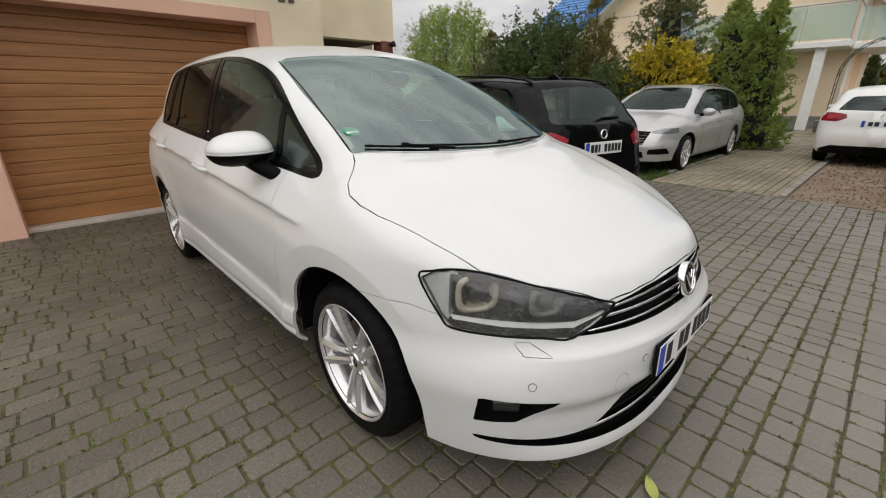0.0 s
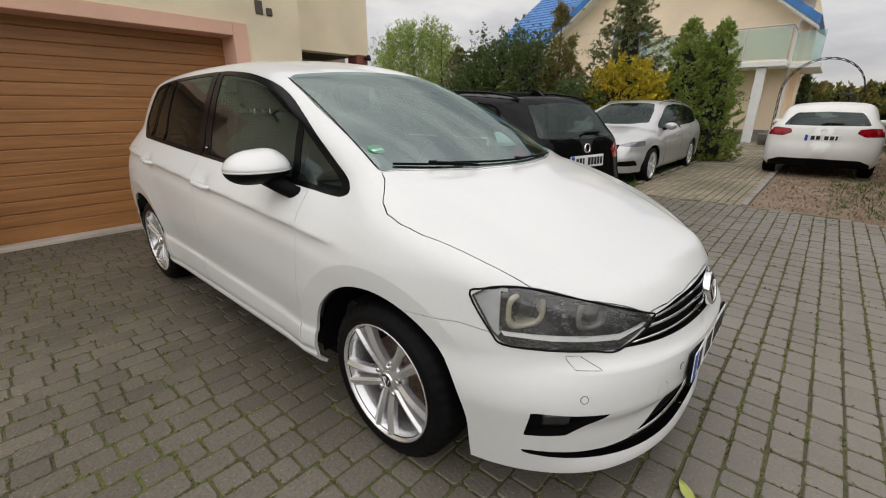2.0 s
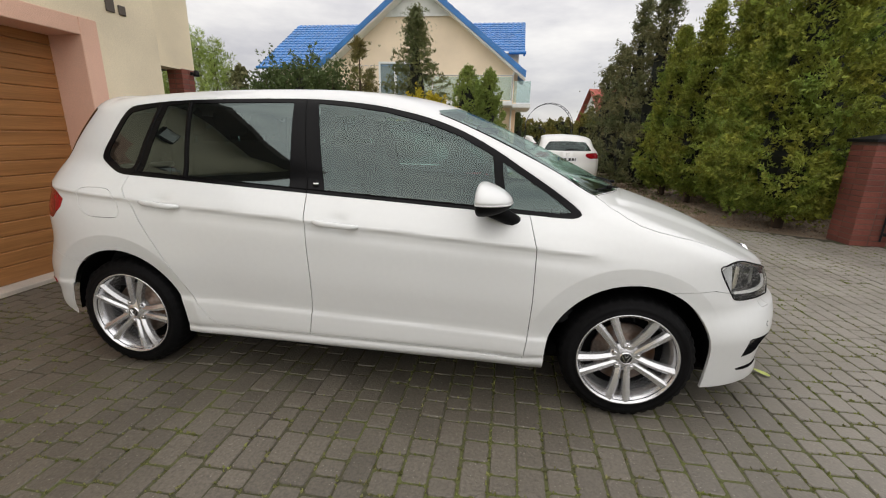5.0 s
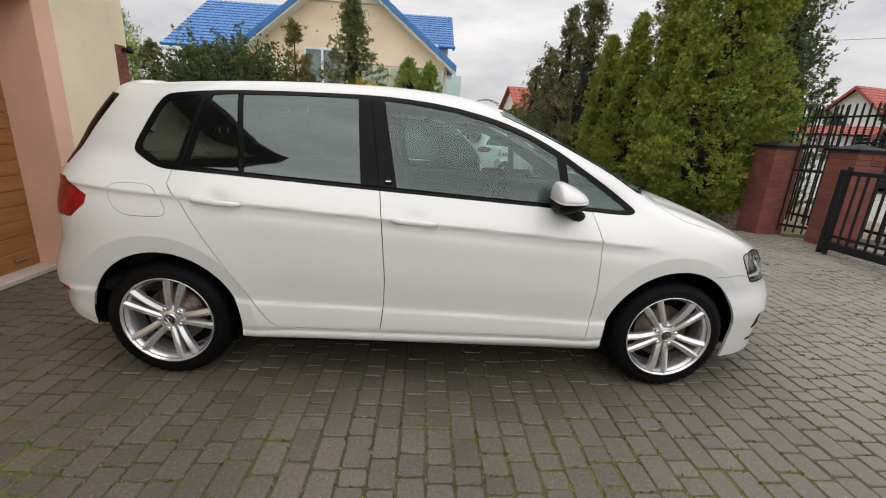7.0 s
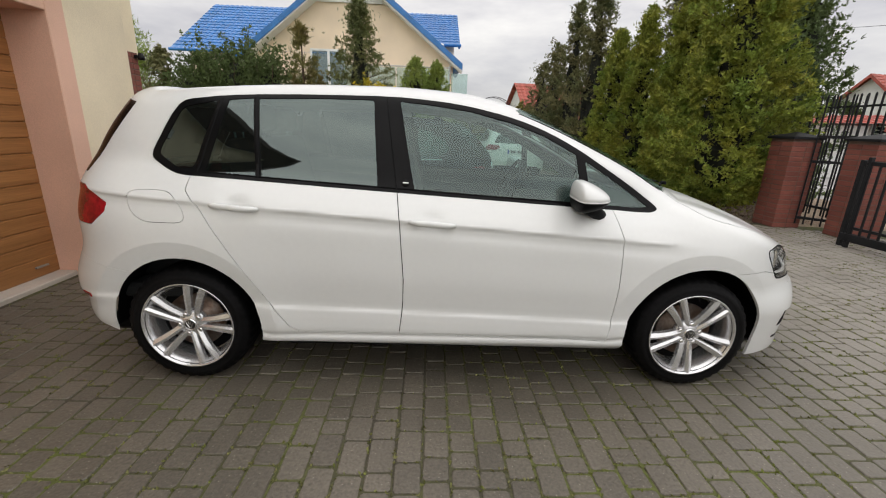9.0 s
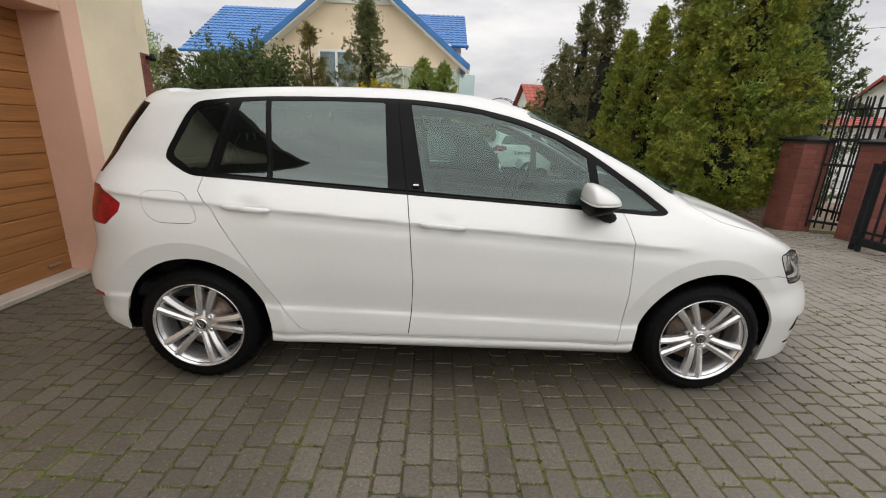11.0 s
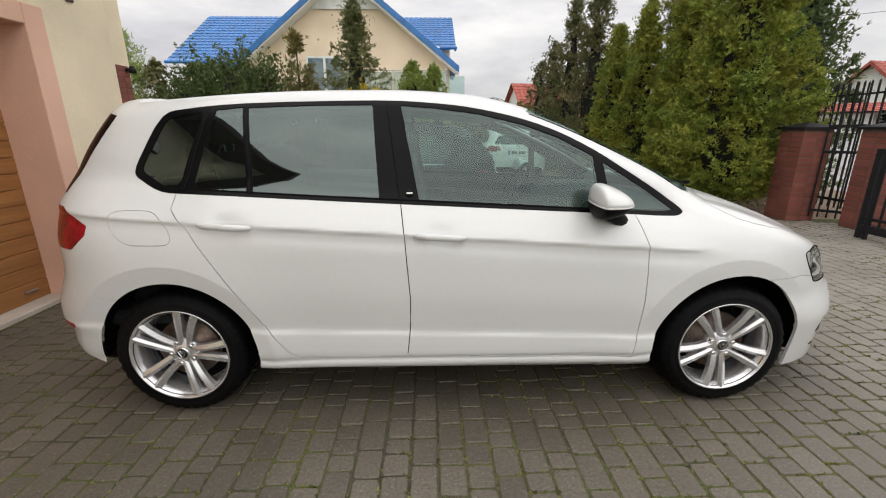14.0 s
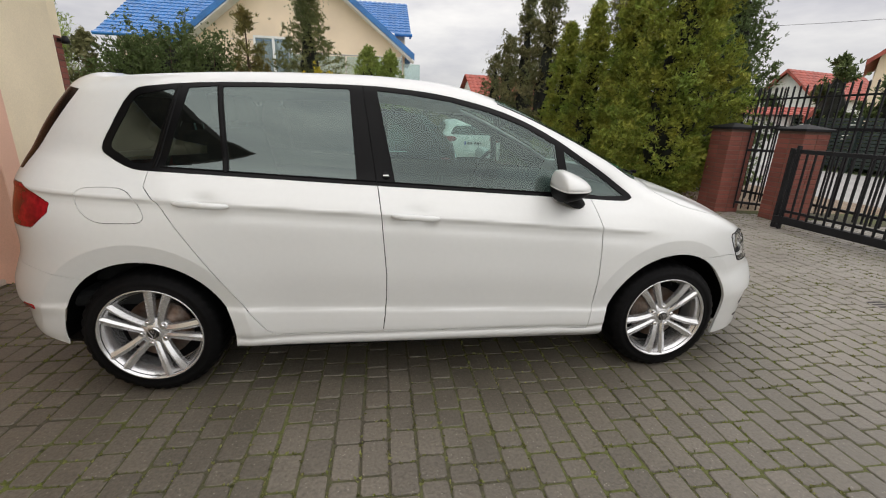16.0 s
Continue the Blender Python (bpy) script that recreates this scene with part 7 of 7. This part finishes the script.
NUMBERS = [(-0.19, -0.15), (-0.135, -0.10), (-0.085, -0.06), (0.0, 0.04), (0.055, 0.09), (0.105, 0.14), (0.155, 0.19), (0.205, 0.24)]

# black estate by the porch
reshape(EST_ROOF, EST_BONNET, EST_NOSE, EST_TAIL, [-1.33, 1.33], 1.0)
black = parked_car("black estate car parked with its tail to the yard", (-1.60, 2.83, 0), 169, BLACKPAINT, EST_DLO, EST_SCREEN,
                   [(-0.60, 1.03), (-0.50, 1.325), (0.05, 1.355), (0.05, 1.01)], [(-0.90, 0.80), (-0.90, 0.95), (-0.60, 0.965), (-0.44, 0.90), (-0.50, 0.80)],
                   [(-0.88, 0.66), (-0.86, 0.74), (-0.6, 0.72), (-0.48, 0.65), (-0.6, 0.62)], [(61, [(-0.5, 0.60), (-0.5, 0.66), (0.05, 0.68), (0.05, 0.58)])],
                   [(-0.9, 0.1), (-0.9, 0.36), (0.05, 0.40), (0.05, 0.1)], [(-0.30, -0.36, 0.035), (-1.12, -1.20, 0.03)], 60)
rear_kit(black, 0.80, 0.925, 1.05, NUMBERS, 0)
fin = bmesh.new()
plate(fin, [(-1.72, 1.41), (-1.62, 1.475), (-1.58, 1.475), (-1.50, 1.43)], 0.03, Matrix.Translation((0, -0.015, 0)))
part("roof_fin", fin, BLACKPAINT, black)
part("chrome_line", tube(bmesh.new(), [flank_point(x, 0.985 - 0.02 * x, 1, 0.004)[0] for x in np.linspace(-1.8, 0.85, 12)], 0.008, 6), CHROME, black, "chrome window line", True)

# silver estate beside the lane
reshape(EST_ROOF, EST_BONNET, [(z, x + 0.10) for z, x in EST_NOSE], [(z, x - 0.06) for z, x in EST_TAIL], [-1.42, 1.42], 1.03)
silver = parked_car("silver estate car parked on the grass beside the lane", (-0.83, 8.16, -0.02), -90, SILVERPAINT, EST_DLO, EST_SCREEN,
                    [(-0.60, 1.03), (-0.50, 1.325), (0.05, 1.355), (0.05, 1.01)], [(-0.90, 0.80), (-0.90, 0.95), (-0.66, 0.96), (-0.53, 0.90), (-0.56, 0.79)],
                    [(-0.90, 0.70), (-0.87, 0.765), (-0.66, 0.75), (-0.50, 0.705), (-0.52, 0.68), (-0.72, 0.665)], [(61, [(-0.47, 0.50), (-0.50, 0.70), (0.05, 0.72), (0.05, 0.46)]), (62, [(-0.78, 0.34), (-0.76, 0.44), (-0.56, 0.42), (-0.54, 0.34)]), (63, [(-0.50, 0.28), (-0.48, 0.38), (0.05, 0.40), (0.05, 0.27)])],
                    [(-0.9, 0.1), (-0.9, 0.36), (0.05, 0.40), (0.05, 0.1)], [(-0.30, -0.36, 0.035), (-1.12, -1.20, 0.03)], 40)
for z in (0.52, 0.56, 0.60, 0.64, 0.68):
    span = np.linspace(-1, 1, 17)
    part("grille_bar", ribbon(bmesh.new(), [(p, n, Vector((0, 0, 1))) for p, n in nose_points(0.47 * span, z + 0 * span, 0.004)], 0.006, 0.02), CHROME, silver)

# white hatchback on the litter bed
HATCH_ROOF = [(-2.0, 1.25), (-1.75, 1.335), (-1.4, 1.385), (-1.0, 1.415), (-0.5, 1.432), (0.0, 1.425), (0.3, 1.37), (0.6, 1.26), (0.9, 1.13), (1.2, 0.99)]
HATCH_TAIL = [(0.10, -1.95), (0.22, -2.05), (0.38, -2.12), (0.55, -2.13), (0.70, -2.10), (0.88, -2.07), (0.98, -2.03), (1.08, -1.93), (1.2, -1.78), (1.32, -1.62), (1.5, -1.4)]
HATCH_DLO = [(-1.35, 1.10), (-1.30, 1.20), (-1.0, 1.31), (-0.4, 1.345), (0.05, 1.325), (0.35, 1.26), (0.65, 1.14), (0.92, 0.99), (0.85, 0.95), (0.4, 0.96), (-0.5, 0.99), (-1.2, 1.04)]
reshape(HATCH_ROOF, EST_BONNET, [(z, x - 0.08) for z, x in EST_NOSE], HATCH_TAIL, [-1.35, 1.35], 0.985)
white = parked_car("white hatchback parked on the leaf litter, tail to the yard", (2.32, 11.38, -0.01), 90, CARWHITE, HATCH_DLO, EST_SCREEN,
                   [(-0.64, 0.995), (-0.56, 1.13), (-0.48, 1.225), (0.05, 1.245), (0.05, 0.985)], [(-0.90, 0.80), (-0.90, 0.93), (-0.72, 0.955), (-0.50, 0.93), (-0.47, 0.86), (-0.60, 0.795)],
                   [(-0.88, 0.66), (-0.86, 0.74), (-0.6, 0.72), (-0.48, 0.65), (-0.6, 0.62)], [(61, [(-0.5, 0.50), (-0.5, 0.66), (0.05, 0.68), (0.05, 0.48)])],
                   [(-0.80, 0.1), (-0.76, 0.30), (-0.60, 0.37), (0.05, 0.38), (0.05, 0.1)], [(-0.30, -0.36, 0.035)], 10, rails=False, tail_x=-1.84)
rear_kit(white, 0.765, 0.90, 1.01, [(-0.17, -0.11), (-0.09, -0.03), (0.03, 0.09), (0.11, 0.17), (0.19, 0.22)], 0)
copy_thing(white, pose(0.55, 25.5, 0, 0, 0, 170))

# ---- block paving, piece by piece ----
def paver_form(lx, ly, high, inset=0.005, cut=0.010):
    """One tumbled block: an eight-cornered top with a rounded edge."""
    def ring(ax, ay, c, z):
        return [(-ax + c, -ay, z), (ax - c, -ay, z), (ax, -ay + c, z), (ax, ay - c, z), (ax - c, ay, z), (-ax + c, ay, z), (-ax, ay - c, z), (-ax, -ay + c, z)]
    v = ring(lx / 2, ly / 2, cut, -0.03) + ring(lx / 2, ly / 2, cut, high - 0.008) + ring(lx / 2 - inset * 0.45, ly / 2 - inset * 0.45, cut, high - 0.0022) + ring(lx / 2 - inset, ly / 2 - inset, cut, high)
    f = [tuple(range(24, 32))]
    for k in range(3):
        for j in range(8):
            f.append((8 * k + j, 8 * k + (j + 1) % 8, 8 * k + 8 + (j + 1) % 8, 8 * k + 8 + j))
    return v, f


ENDS = []


def pave(rows, inside_part, parent_yard, name, mat, mat_rest, pitch, lengths, gap, near=None, tilt=0.0):
    """Rows of blocks along y: those in the near stretch as pieces, the rest joined."""
    forms = {ln: paver_form(pitch - gap, ln - gap, 0.0) for ln in lengths}
    meshes = {}
    v_all, f_all = [], []
    for x, y0, y1 in rows:
        y = y0 + random.uniform(-0.1, 0)
        while y < y1:
            ln = random.choice(lengths)
            cy = y + ln / 2
            y += ln
            if not inside_part(x, cy):
                continue
            v, f = forms[ln]
            ENDS.append((x, y))
            dz, rx, ry = random.uniform(-0.003, 0.0025), random.uniform(-0.013, 0.013), random.uniform(-0.013, 0.013)
            wob = random.uniform(-0.003, 0.003)
            if near and near(x, cy):
                if ln not in meshes:
                    me = bpy.data.meshes.new("paver")
                    me.from_pydata(v, [], f)
                    me.materials.append(mat)
                    meshes[ln] = me
                ob = new("paver", meshes[ln])
                ob.parent = parent_yard
                ob.matrix_basis = pose(x + wob, cy, dz, math.degrees(rx), math.degrees(ry), random.uniform(-1.1, 1.1))
            else:
                b = len(v_all)
                c, s = math.cos(random.uniform(-0.012, 0.012)), random.uniform(-0.018, 0.018)
                v_all += [(x + wob + px - s * py, cy + py + s * px, pz + dz + ry * px + rx * py) for px, py, pz in v]
                f_all += [tuple(i + b for i in q) for q in f]
    me = bpy.data.meshes.new(name)
    me.from_pydata(v_all, [], f_all)
    me.materials.append(mat_rest)
    ob = new(name, me)
    ob.parent = parent_yard
    return tagged(ob, kind="stuff")


def in_yard(x, y):
    if x < -3.16 and y < 1.75:
        return False
    if x > 2.70 and y > 5.32 - 0.61 * (x - 2.70):
        return False
    return y < 5.33


PITCH = 0.1175
random.seed(3)
pave([(x, -4.4, 5.4) for x in np.arange(-5.45, 9.4, PITCH)], in_yard, yard, "pavers", PAVER, PAVER_REST, PITCH, (0.095, 0.125, 0.16, 0.19), 0.0076,
     lambda x, y: -1.05 < x < 1.75 and -1.95 < y < -0.95)
YARD_BLOCKS = len(ENDS)
pave([(x, 5.42, 20.3) for x in np.arange(0.10, 1.68, 0.103)], lambda x, y: y < 20.2, lane, "lane_pavers", LANE, LANE, 0.103, (0.2,), 0.007)

# moss in the joints, in patches
n = 26000
mx = -5.45 + PITCH * (rng.integers(15, 105, n) + 0.5) + rng.normal(size=n) * 0.0035
my = rng.uniform(-3.6, 5.2, n)
ends = np.array(ENDS)[rng.integers(0, YARD_BLOCKS, n)]
mx = np.concatenate([mx, ends[:, 0] + rng.uniform(-0.06, 0.06, n)])
my = np.concatenate([my, ends[:, 1] + rng.normal(size=n) * 0.003])
patchy = np.array([noise.noise(Vector((a * 0.9, b * 0.9, 3.0))) + 0.6 * noise.noise(Vector((a * 3.1, b * 3.1, 8.0))) for a, b in zip(mx, my)])
ok = (patchy > -0.16) & np.array([in_yard(a, b) for a, b in zip(mx, my)])
mx, my = mx[ok], my[ok]
MOSS = leaf_material("yellow-green moss", (0.145, 0.17, 0.038), (0.21, 0.18, 0.10), 0.9, 3.0)
moss = spray_mesh("moss", np.stack([mx, my, np.full(len(mx), -0.0025)], 1), rng.normal(size=(len(mx), 3)) * 0.5, rng.uniform(0.008, 0.019, len(mx)), MOSS, None, 3, spread=1.3, lift=0.9, slim=0.6)
tagged(moss, "yellow-green moss in the paving joints", "moss", kind="stuff")
